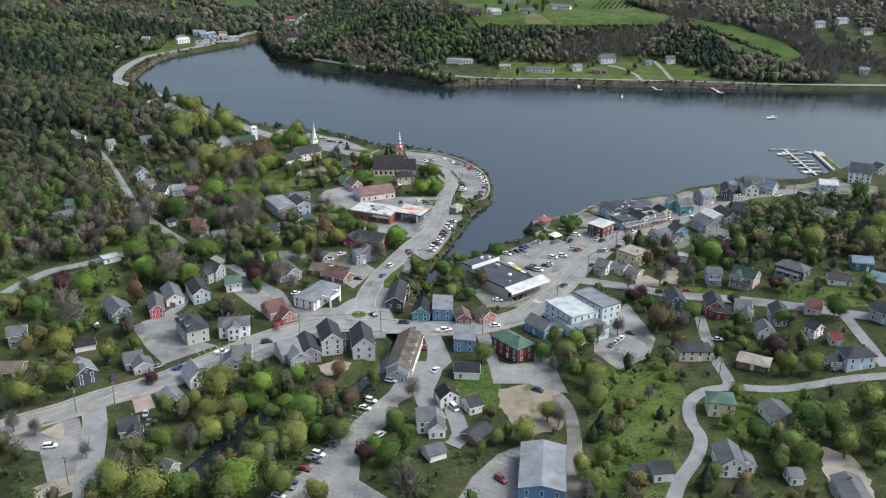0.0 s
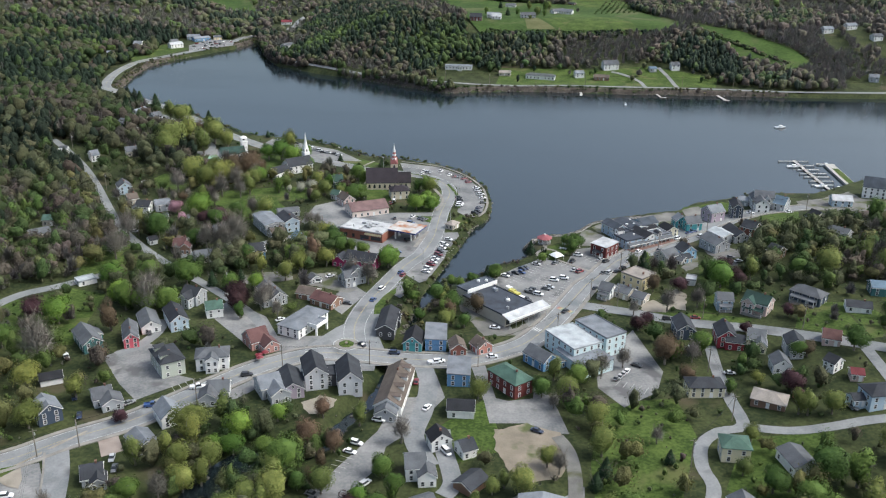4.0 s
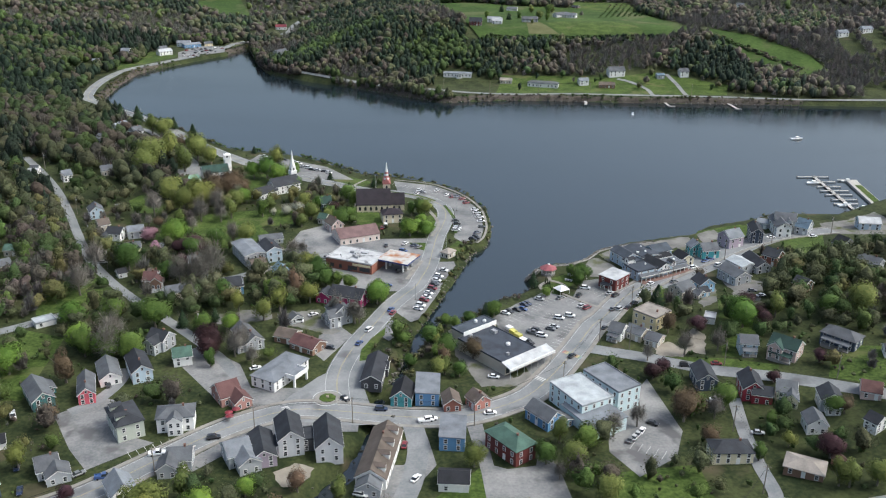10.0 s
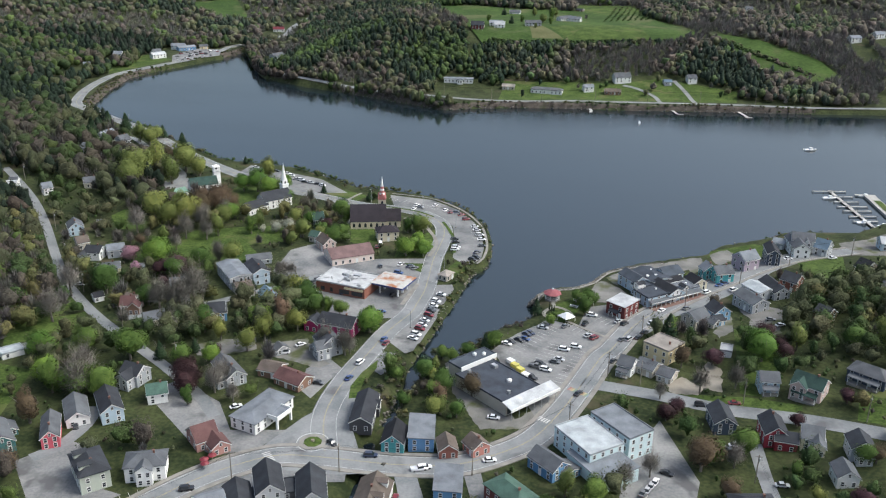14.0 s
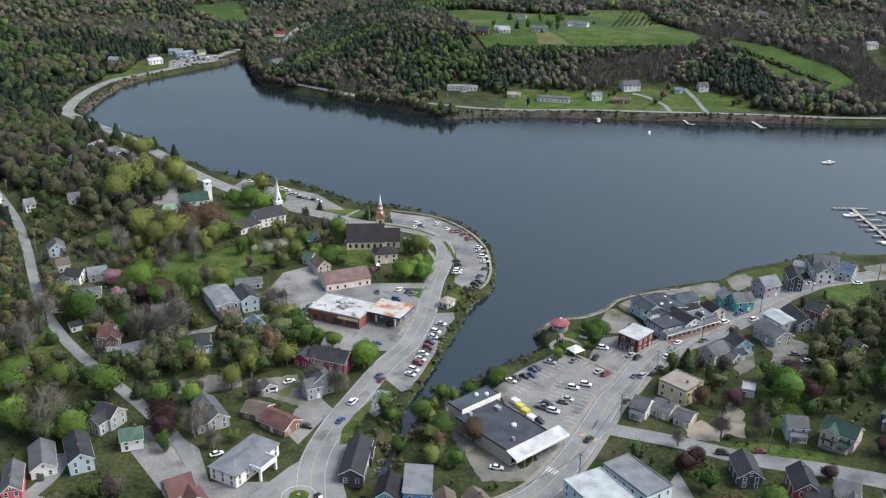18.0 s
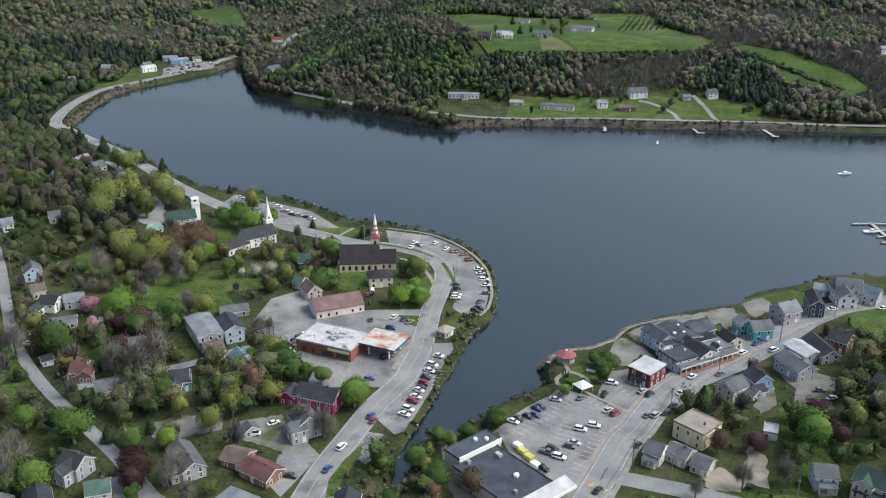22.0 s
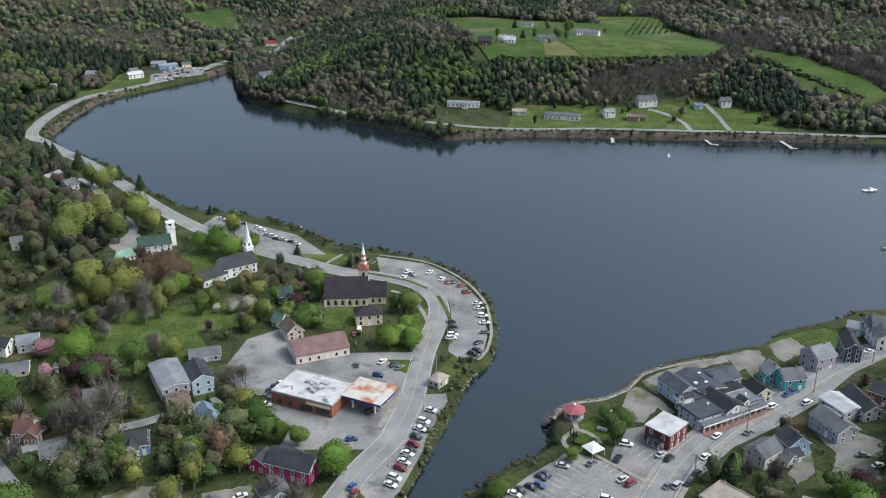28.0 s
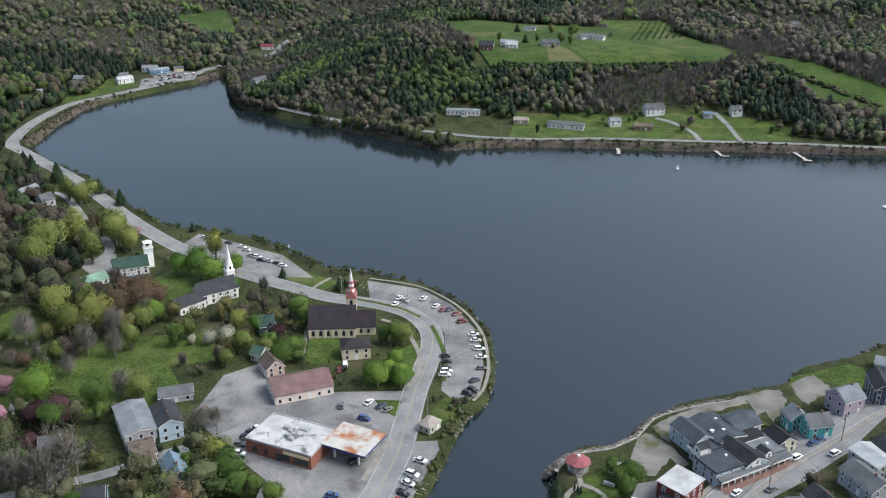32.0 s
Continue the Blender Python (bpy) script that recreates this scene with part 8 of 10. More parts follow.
# ---- the landmarks ----
def at(ob, x, y, z=0.0, turn=0.0):
    ob.matrix_basis = pose(x, y, z, 0, 0, turn)
    return ob


def octagon(r, z, n=8, turn=22.5):
    return [(r * math.cos(radians(turn) + k * math.tau / n), r * math.sin(radians(turn) + k * math.tau / n), z) for k in range(n)]


def flat_block(base, L, W, h, wall, roof, ox=0, oy=0, turn=0):
    house_block(base, L, W, h, 0.3, wall, roof, "flat", ox, oy, turn, wins=False, chimney=False, trim=False)


def arch_window(base, x, y, z, turn, w=1.3, h=2.4, label="dark pointed window"):
    bm = bmesh.new()
    pts = [(-w / 2, 0, 0), (w / 2, 0, 0), (w / 2, 0, h * 0.6), (w * 0.3, 0, h * 0.86), (0, 0, h), (-w * 0.3, 0, h * 0.86), (-w / 2, 0, h * 0.6)]
    slab(bm, pts, (0, -0.06, 0))
    return at(part("window", bm, DARKGLASS, base, label), x, y, z, turn)


def lift_window(base, x, y, z, turn, w, h, mat=None):
    bm = bmesh.new()
    box(bm, -w / 2, -0.05, 0, w / 2, 0.05, h)
    return at(part("window", bm, mat or DARKGLASS, base), x, y, z, turn)


REDPAINT = surface("red_spire_paint", (0.30, 0.10, 0.095), (0.40, 0.16, 0.15), 0.7, 0.5, 5, 0.1)
RUST = surface("rusted_white_metal", (0.36, 0.355, 0.33), (0.52, 0.515, 0.49), 0.6, 0.3, 2, 0.1, spots=((0.30, 0.115, 0.04), 0.14, 0.50))
TARROOF = surface("patched_white_roof", (0.32, 0.325, 0.33), (0.50, 0.505, 0.51), 0.75, 0.25, 2, 0.1, spots=((0.11, 0.11, 0.115), 0.22, 0.545))
BLUEFASCIA = surface("blue_fascia", (0.02, 0.035, 0.16), (0.03, 0.05, 0.2), 0.5, 1, 5, 0)
GALV = surface("galvanised_metal", (0.32, 0.33, 0.34), (0.45, 0.46, 0.47), 0.5, 0.8, 5, 0.1, metal=0.4)
POLEWOOD = surface("grey_pole_wood", (0.15, 0.13, 0.11), (0.22, 0.2, 0.17), 0.9, 0.8, 6, 0.2)
PLANKS = surface("weathered_deck_boards", (0.30, 0.29, 0.27), (0.42, 0.41, 0.38), 0.9, 0.8, 5, 0.2)
GAZEROOF = surface("faded_red_shingle", (0.22, 0.075, 0.085), (0.30, 0.11, 0.12), 0.85, 0.6, 4, 0.2)
CANVAS = surface("white_canvas", (0.7, 0.7, 0.7), (0.8, 0.8, 0.8), 0.8, 0.6, 4, 0.05)

# stone church with a striped spire
church = thing("church", -33.2, 555.3, gz(-33, 550), 5, "cream stone church with dark steep roof and striped spire", "church")
house_block(church, 18.8, 11.5, 4.5, 7.5, "stonecream", "violetblack", wins=False, chimney=False, trim=False)
house_block(church, 8.5, 9.0, 3.8, 5.2, "stonecream", "violetblack", ox=13.2, oy=1.2, wins=False, chimney=False, trim=False)
for i in range(6):
    arch_window(church, -7.8 + i * 3.1, -5.78, 1.0, 0)
    bm = bmesh.new()
    box(bm, -0.3, -0.5, -1, 0.3, 0.1, 3.4)
    at(part("buttress", bm, WALLM["stonecream"], church), -9.3 + i * 3.1, -5.8)
for i in range(2):
    arch_window(church, 11.6 + i * 3.0, -3.33, 0.9, 0, 1.1, 2.0)
bm = bmesh.new()
box(bm, -2.1, -2.1, -1, 2.1, 2.1, 14.2)
tower = at(part("tower", bm, WALLM["stonecream"], church), 7.6, 5.2)
for a in range(4):
    c, s = math.cos(radians(a * 90)), math.sin(radians(a * 90))
    arch_window(tower, 2.13 * s, -2.13 * c, 10.6, a * 90, 1.2, 2.4, "dark belfry opening")
    bm = bmesh.new()
    face(bm, [(-2.0, -2.25, 14.2), (2.0, -2.25, 14.2), (0, -2.0, 17.2)])
    face(bm, [(-2.0, -2.25, 14.2), (0, -2.0, 17.2), (0, 0, 17.6), (-2.0, 0, 14.2)])
    face(bm, [(2.0, -2.25, 14.2), (2.0, 0, 14.2), (0, 0, 17.6), (0, -2.0, 17.2)])
    at(part("gablet", bm, REDPAINT, tower, "red gablet"), 0, 0, 0, a * 90)
bm = bmesh.new()
box(bm, -2.3, -2.3, 13.6, 2.3, 2.3, 14.2)
part("cornice", bm, REDPAINT, tower, "red cornice")
zs = [14.2, 16.0, 17.2, 18.4, 19.4, 20.6, 21.6, 26.1]
for i in range(len(zs) - 1):
    bm = bmesh.new()
    f0, f1 = (26.3 - zs[i]) / 12.1, (26.3 - zs[i + 1]) / 12.1
    loft(bm, [octagon(1.95 * f0, zs[i]), octagon(max(0.04, 1.95 * f1), zs[i + 1])])
    part("spire_band", bm, REDPAINT if i in (0, 2, 4) else WHITE, tower, "red spire band" if i in (0, 2, 4) else "white spire band")
FOOT.append((-33, 557, 14))

# white church with a slender spire
wchurch = thing("church", -90, 586, gz(-90, 586), 38, "white wooden church with dark roof and white spire", "church")
house_block(wchurch, 17, 9.5, 5.0, 4.2, "white", "dark", chimney=False)
house_block(wchurch, 13, 8, 3.6, 3.0, "white", "dark", ox=-14.5, oy=-3.5, turn=12, chimney=False)
bm = bmesh.new()
box(bm, -1.9, -1.9, -1, 1.9, 1.9, 10.5)
box(bm, -2.15, -2.15, 10.5, 2.15, 2.15, 10.9)
box(bm, -1.5, -1.5, 10.9, 1.5, 1.5, 13.2)
tw = at(part("tower", bm, WALLM["white"], wchurch), 8.2, 3.4)
bm = bmesh.new()
loft(bm, [octagon(1.75, 13.2), octagon(1.0, 16.2), octagon(0.06, 23.4)])
part("spire", bm, WHITE, tw, "white spire")
for a in range(4):
    arch_window(tw, 1.52 * math.sin(radians(a * 90)), -1.52 * math.cos(radians(a * 90)), 11.2, a * 90, 0.9, 1.6)
FOOT.append((-92, 584, 15))

# old church with an open belfry
bchurch = thing("church", -138.5, 613.2, gz(-138, 613), 26, "white wooden church with green roof and open belfry", "church")
house_block(bchurch, 16, 9.5, 4.2, 3.6, "white", "darkgreen", chimney=False)
bm = bmesh.new()
box(bm, -2, -2, -1, 2, 2, 9.6)
box(bm, -2.3, -2.3, 9.6, 2.3, 2.3, 9.9)
for sx in (-1.5, 1.5):
    for sy in (-1.5, 1.5):
        box(bm, sx - 0.35, sy - 0.35, 9.9, sx + 0.35, sy + 0.35, 12.2)
box(bm, -2.1, -2.1, 12.2, 2.1, 2.1, 12.6)
tw = at(part("tower", bm, WALLM["white"], bchurch), 9.3, 4.2)
bm = bmesh.new()
loft(bm, [octagon(2.4, 12.6, 4, 45), octagon(0.2, 13.6, 4, 45)])
part("roof", bm, WHITE, tw)
bm = bmesh.new()
loft(bm, [octagon(0.55, 10.5), octagon(0.25, 11.5)])
part("bell", bm, RUBBER, tw, "dark bell")
FOOT.append((-137, 614, 12))

# white tables on the bandstand lawn
def picnic_table(x, y, yaw):
    ob = thing("picnic_table", x, y, gz(x, y), yaw, "long white picnic table on the bandstand lawn", "table", "tables on the bandstand lawn")
    bm = bmesh.new()
    for k in range(4):
        box(bm, -1.9, -0.44 + k * 0.225, 0.70, 1.9, -0.235 + k * 0.225, 0.75)
    part("tabletop", bm, WHITE, ob)
    for e in (-1, 1):
        bm = bmesh.new()
        box(bm, -1.9, e * 0.78 - 0.16, 0.40, 1.9, e * 0.78 + 0.16, 0.45)
        part("bench", bm, WHITE, ob)
        bm = bmesh.new()
        box(bm, e * 1.4 - 0.05, -0.9, 0.32, e * 1.4 + 0.05, 0.9, 0.40)
        box(bm, e * 1.4 - 0.05, -0.5, -0.1, e * 1.4 + 0.05, -0.4, 0.70)
        box(bm, e * 1.4 - 0.05, 0.4, -0.1, e * 1.4 + 0.05, 0.5, 0.70)
        part("leg_frame", bm, WHITE, ob)


picnic_table(69.3, 461.6, -32)
picnic_table(66.6, 455.6, -28)

# filling station
station = thing("filling_station", -34.6, 471.5, gz(-34, 471), -22, "red brick shop with patched white flat roof", "filling station")
flat_block(station, 24.5, 16.5, 5.0, "brick", "white")
bm = bmesh.new()
box(bm, -12.0, -8.0, 5.0, 12.0, 8.0, 5.16)
part("roof_membrane", bm, TARROOF, station, "patched white roof membrane")
for x, y, a, b, h in ((-3, 2, 2.2, 1.6, 1.1), (2.5, 4, 3.2, 2.2, 0.5), (0, -2, 1.6, 1.4, 1.2), (1.8, -3.2, 1.8, 1.2, 1.0), (-7, -3, 0.5, 0.5, 0.6), (-6, -4.5, 0.4, 0.4, 0.6), (-0.8, 0.6, 1.2, 1.2, 0.9)):
    bm = bmesh.new()
    box(bm, x - a / 2, y - b / 2, 5.16, x + a / 2, y + b / 2, 5.16 + h)
    part("roof_unit", bm, GALV, station, "grey roof ventilator")
bm = bmesh.new()
box(bm, -1.5, -8.4, 5.1, -1.2, 8.2, 5.5)
part("parapet", bm, GALV, station)
for x, w in ((-9, 2), (-4.5, 1.4), (2, 5), (8.5, 5.5)):
    lift_window(station, x, -8.27, 0.9, 0, w, 1.9)
bm = bmesh.new()
box(bm, 2, -8.36, 3.2, 11.6, -8.26, 4.3)
part("sign_board", bm, WALLM["yellow"], station, "pale sign board")
FOOT.append((-34, 471, 15))
canopy = thing("station_canopy", -14.0, 468.9, gz(-14, 468), -24, "white canopy with rusty roof and blue fascia", "canopy")
bm = bmesh.new()
box(bm, -8.1, -7.0, 4.75, 8.1, 7.0, 5.5)
part("fascia", bm, BLUEFASCIA, canopy, "blue and white fascia")
bm = bmesh.new()
box(bm, -8.2, -7.1, 5.5, 8.2, 7.1, 5.62)
part("roof", bm, RUST, canopy, "rust-stained white metal roof")
for x in (-4.5, 4.5):
    for y in (-4.5, 4.5):
        bm = bmesh.new()
        box(bm, x - 0.3, y - 0.3, 0, x + 0.3, y + 0.3, 4.75)
        part("post", bm, WHITE, canopy)
    pump = thing("fuel_pump", *(canopy.matrix_basis @ Vector((x, 0, 0))), -24, "white and blue fuel pump on a concrete island", "fuel pump", "pumps under the canopy")
    bm = bmesh.new()
    box(bm, -1.2, -3, 0, 1.2, 3, 0.22)
    part("island", bm, CONCRETE, pump)
    bm = bmesh.new()
    box(bm, -0.35, -0.5, 0.22, 0.35, 0.5, 1.9)
    part("cabinet", bm, WHITE, pump)
    bm = bmesh.new()
    box(bm, -0.37, -0.45, 1.3, 0.37, 0.45, 1.75)
    part("display", bm, BLUEFASCIA, pump)

# market hall with a dark flat roof and a white front canopy
market = thing("supermarket", 31.5, 381.5, gz(31, 381), -49, "long grey flat-roofed shop with dark roof", "supermarket")
flat_block(market, 26.5, 18.4, 5.0, "beige", "slateblue", -0.9, -1.5)
flat_block(market, 7.0, 18, 6.2, "beige", "slateblue", -17.7, 1.0)
bm = bmesh.new()
box(bm, -14.1, -8.0, 5.2, -13.8, 9.8, 7.0)
part("parapet", bm, WALLM["white"], market, "white parapet wall")
bm = bmesh.new()
slab(bm, [(11.6, -11.8, 5.5), (16.4, -11.8, 4.3), (16.4, 12.4, 4.3), (11.6, 12.4, 5.5)], (0, 0, 0.35))
part("front_canopy", bm, ROOFM["white"], market, "white metal front canopy")
bm = bmesh.new()
box(bm, 16.2, -11.9, 3.7, 16.5, 12.5, 4.7)
part("canopy_fascia", bm, WHITE, market)
for i in range(7):
    bm = bmesh.new()
    tube(bm, (15.7, -11 + i * 3.7, 0), (15.7, -11 + i * 3.7, 4.4), 0.12, 0.12, 6)
    part("canopy_post", bm, GALV, market)
for x, y, r in ((2, 1, 1.0), (-19, 3, 0.8), (-17, 6, 0.8)):
    bm = bmesh.new()
    loft(bm, [octagon(r, 5.1 if x > -10 else 6.3), octagon(r, 5.8 if x > -10 else 7.0), octagon(r * 0.4, 6.2 if x > -10 else 7.4)])
    at(part("roof_vent", bm, WHITE, market, "round white roof vent"), x, y)
for x, y, a, b in ((-9, 4, 2.4, 1.6), (-12, -6, 1.2, 1.2), (8, -5, 1.0, 1.0)):
    bm = bmesh.new()
    box(bm, x - a / 2, y - b / 2, 5.1, x + a / 2, y + b / 2, 6.2)
    part("roof_unit", bm, GALV, market)
for i in range(8):
    lift_window(market, 12.42, -9 + i * 2.1, 0.6, 90, 1.9, 2.4)
FOOT.append((31, 381, 20))
for i, (x, y, c) in enumerate(((35.6, 403.2, "white"), (37.0, 400.0, "yellow"), (38.8, 396.8, "yellow"), (40.6, 392.6, "white"))):
    box_van = thing("delivery_container", x, y, gz(x, y) + 0.08, -49, "%s box container beside the shop" % c, "container", "containers beside the shop")
    bm = bmesh.new()
    box(bm, -1.5, -1.1, 0.3, 1.5, 1.1, 1.7)
    part("body", bm, PAINT[c], box_van)
    bm = bmesh.new()
    for sx in (-1.2, 1.2):
        box(bm, sx - 0.2, -0.9, 0, sx + 0.2, 0.9, 0.3)
    part("skid", bm, RUBBER, box_van)

# bandstand
gaze = thing("bandstand", 57.7, 463.4, gz(57.7, 463.4), 0, "white octagonal bandstand with faded red roof", "bandstand")
bm = bmesh.new()
loft(bm, [octagon(3.5, -0.8), octagon(3.5, 0.55)])
part("platform", bm, CONCRETE, gaze)
bm = bmesh.new()
loft(bm, [octagon(4.15, 3.05), octagon(4.15, 3.2), octagon(2.0, 4.35), octagon(0.4, 5.0)])
roof_ob = part("roof", bm, GAZEROOF, gaze, "faded red shingle roof")
bm = bmesh.new()
loft(bm, [octagon(0.55, 5.0), octagon(0.45, 5.35), octagon(0.05, 5.6)])
part("finial", bm, WHITE, roof_ob)
for p in octagon(3.3, 0):
    bm = bmesh.new()
    box(bm, p[0] - 0.11, p[1] - 0.11, 0.7, p[0] + 0.11, p[1] + 0.11, 3.5)
    part("post", bm, WHITE, gaze)
q = octagon(3.35, 0)
for a, b in list(zip(q, q[1:] + q[:1]))[:-1]:
    bm = bmesh.new()
    for zz in (1.0, 1.65):
        tube(bm, (a[0], a[1], zz), (b[0], b[1], zz), 0.05, 0.05, 4)
    for k in range(1, 6):
        t = k / 6
        tube(bm, (a[0] + (b[0] - a[0]) * t, a[1] + (b[1] - a[1]) * t, 0.7), (a[0] + (b[0] - a[0]) * t, a[1] + (b[1] - a[1]) * t, 1.65), 0.03, 0.03, 4)
    part("railing", bm, WHITE, gaze)
bm = bmesh.new()
for k in range(4):
    box(bm, -1, -3.4 - 0.35 * (k + 1), -0.6, 1, -3.4 - 0.35 * k, 0.7 - 0.18 * (k + 1))
part("steps", bm, CONCRETE, gaze)
FOOT.append((57.7, 463, 5))
for x, y, a in ((70.5, 463.0, 30), (72.0, 457.0, 30)):
    seat = thing("picnic_shelter", x, y, gz(x, y), a, "low white-topped shelter on a lawn", "shelter", "shelters on the lawn")
    bm = bmesh.new()
    slab(bm, [(-3.6, -1.0, 2.2), (3.6, -1.0, 2.2), (3.6, 1.0, 2.4), (-3.6, 1.0, 2.4)], (0, 0, 0.12))
    part("roof", bm, WHITE, seat)
    for sx in (-3.4, 3.4):
        for sy in (-0.9, 0.9):
            bm = bmesh.new()
            box(bm, sx - 0.06, sy - 0.06, 0, sx + 0.06, sy + 0.06, 2.3)
            part("post", bm, WHITE, seat)
tent = thing("event_tent", 61.5, 441.5, gz(61.5, 441.5), 35, "white canvas event tent on the car park", "tent")
bm = bmesh.new()
loft(bm, [octagon(3.9, 2.3, 4, 45), octagon(1.5, 3.6, 4, 45), octagon(0.1, 4.0, 4, 45)])
part("canopy", bm, CANVAS, tent)
for p in octagon(3.7, 0, 4, 45):
    bm = bmesh.new()
    tube(bm, (p[0], p[1], 0), (p[0], p[1], 2.4), 0.06, 0.06, 5)
    part("pole", bm, WHITE, tent)

# red box building on the corner
redbox = thing("shop", 86.8, 450.6, gz(86.8, 450.6), -45, "dark red two-storey shop with a white flat roof", "shop")
house_block(redbox, 9.4, 10.6, 5.7, 0.5, "red", "white", "shed", chimney=False)
add_porch(redbox, 9.4, 10.6, 2.0, "dark", 0.5)
FOOT.append((86.8, 450.6, 8))

# pale blue warehouse in three parts
ware = thing("warehouse", 57.1, 343.4, gz(57, 343), -60, "pale blue two-storey warehouse with white flat roof", "warehouse")
house_block(ware, 18.6, 13.6, 7.4, 0.3, "paleblue", "pale", "flat", chimney=False, trim=False)
house_block(ware, 18.6, 10.4, 8.6, 0.3, "paleblue", "ltgrey", "flat", 0.0, 13.4, 3, chimney=False, trim=False)
house_block(ware, 18.0, 14.0, 4.2, 0.8, "paleblue", "ltgrey", "shed", 9.8, -2.0, 0, wins=False, chimney=False, trim=False)
FOOT.append((60, 345, 18))

# white restaurant with its entrance canopy
rest = thing("restaurant", -52.2, 361.8, gz(-52, 362), 62, "low white restaurant with pale grey roof and portico", "restaurant")
house_block(rest, 20.5, 10.5, 4.2, 1.0, "white", "ltgrey", "hip", chimney=False, trim=False)
bm = bmesh.new()
box(bm, -3.6, -9.4, 3.4, 3.6, -5.0, 4.3)
part("portico_roof", bm, ROOFM["ltgrey"], rest)
bm = bmesh.new()
for x0, y0, x1, y1 in ((-3.9, -9.7, 3.9, -9.4), (-3.9, -9.4, -3.6, -5.2), (3.6, -9.4, 3.9, -5.2)):
    box(bm, x0, y0, 3.3, x1, y1, 4.9)
part("portico_parapet", bm, WHITE, rest, "white portico parapet")
for x in (-3.6, 3.6):
    bm = bmesh.new()
    box(bm, x - 0.35, -9.6, -0.5, x + 0.35, -8.9, 3.3)
    part("portico_post", bm, WHITE, rest)
FOOT.append((-52, 362, 12))

# roundabout
rb = tagged(new("traffic_island"), "small roundabout with planting and a pale concrete rim", "roundabout")
rb.matrix_basis = pose(-32.8, 347, 4.1)
bm = bmesh.new()
loft(bm, [octagon(4.7, -0.3, 16, 0), octagon(4.6, 0.2, 16, 0)])
part("rim", bm, CONCRETE, rb)
bm = bmesh.new()
for r0, r1 in ((5.1, 5.35),):
    a, b = octagon(r0, 0.13, 24, 0), octagon(r1, 0.13, 24, 0)
    for k in range(24):
        face(bm, [a[k], b[k], b[(k + 1) % 24], a[(k + 1) % 24]])
part("painted_ring", bm, PAINTLINE, rb, "worn white painted ring")
bm = bmesh.new()
loft(bm, [octagon(3.2, 0.15), octagon(2.9, 0.4), octagon(1.5, 0.55)])
part("planting", bm, GRASS, rb)
bm = bmesh.new()
loft(bm, [octagon(0.6, 0.4), octagon(0.6, 1.0)])
part("planter", bm, DIRT, rb)

# little bank house by the road
house(9.8, 484.3, 55, 6.2, 4.8, 2.6, 1.5, "beige", "tan", "hip", "kiosk", chimney=False, trim=False)


# ---- shore cafe at the head of the river, and the bridge ----
house(-311, 1078, 43.6, 9, 7.5, 4.1, 3.0, 'white', 'grey', 'gable', 'cafe', chimney=False)
house(-300, 1122, 12, 15, 9, 4.1, 2.2, 'slate', 'ltgrey', 'gable', 'shop', chimney=False)
house(-272.7, 1127, 25, 9, 6, 3.2, 1.8, 'yellow', 'grey', 'gable', 'kiosk', chimney=False)
for i, (x, y) in enumerate(((-283, 1098), (-276, 1087), (-272, 1084), (-266, 1092), (-263, 1098), (-270, 1104), (-259, 1104), (-262, 1112), (-252, 1108), (-286, 1070), (-274, 1099), (-279, 1108), (-256, 1116), (-288, 1090))):
    vehicle(("car", "suv")[i % 2], ("black", "white", "grey", "silver", "red")[(i * 3) % 5], x, y, 35 + (i % 3) * 20)
bridge = thing("road_bridge", -236, 1166, 0, 0, "low concrete road bridge over the head of the river", "bridge")
for side in (-1, 1):
    bm = bmesh.new()
    slab(bm, [(-12 + side * 3.9, -28, 4.2), (-11.4 + side * 3.9, -28.3, 4.2), (10.6 + side * 3.9, 18, 4.2), (10 + side * 3.9, 18.3, 4.2)], (0, 0, 1.1))
    part("parapet", bm, CONCRETE, bridge)
bm = bmesh.new()
slab(bm, [(-16.4, -26.5, 3.3), (-7, -30, 3.3), (15, 16, 3.3), (5.6, 20, 3.3)], (0, 0, 0.95))
part("deck", bm, CONCRETE, bridge)
for u in (0.3, 0.7):
    bm = bmesh.new()
    cx, cy = -12 + 22 * u, -28 + 46 * u
    box(bm, cx - 3.6, cy - 0.7, -2.5, cx + 3.6, cy + 0.7, 3.4)
    part("pier", bm, CONCRETE, bridge)


# ---- piers, boats ----
def pier(name, pts, width, label):
    base = thing(name, pts[0][0], pts[0][1], 0, 0, label, "pier")
    o = Vector((*pts[0], 0))
    for a, b in zip(pts, pts[1:]):
        a, b = Vector((*a, 0)) - o, Vector((*b, 0)) - o
        bm = bmesh.new()
        s = (b - a).normalized().orthogonal() * 0
        d = (b - a).normalized()
        s = Vector((-d.y, d.x, 0)) * width / 2
        slab(bm, [a - s + Vector((0, 0, 0.55)), b - s + Vector((0, 0, 0.55)), b + s + Vector((0, 0, 0.55)), a + s + Vector((0, 0, 0.55))], (0, 0, 0.2))
        part("deck", bm, PLANKS, base)
        n = max(2, int((b - a).length / 6))
        for k in range(n + 1):
            p = a.lerp(b, k / n)
            for e in (-1, 1):
                bm = bmesh.new()
                tube(bm, p + s * e * 1.08 + Vector((0, 0, -1.5)), p + s * e * 1.08 + Vector((0, 0, 1.2)), 0.13, 0.13, 6)
                part("pile", bm, POLEWOOD, base)
    return base


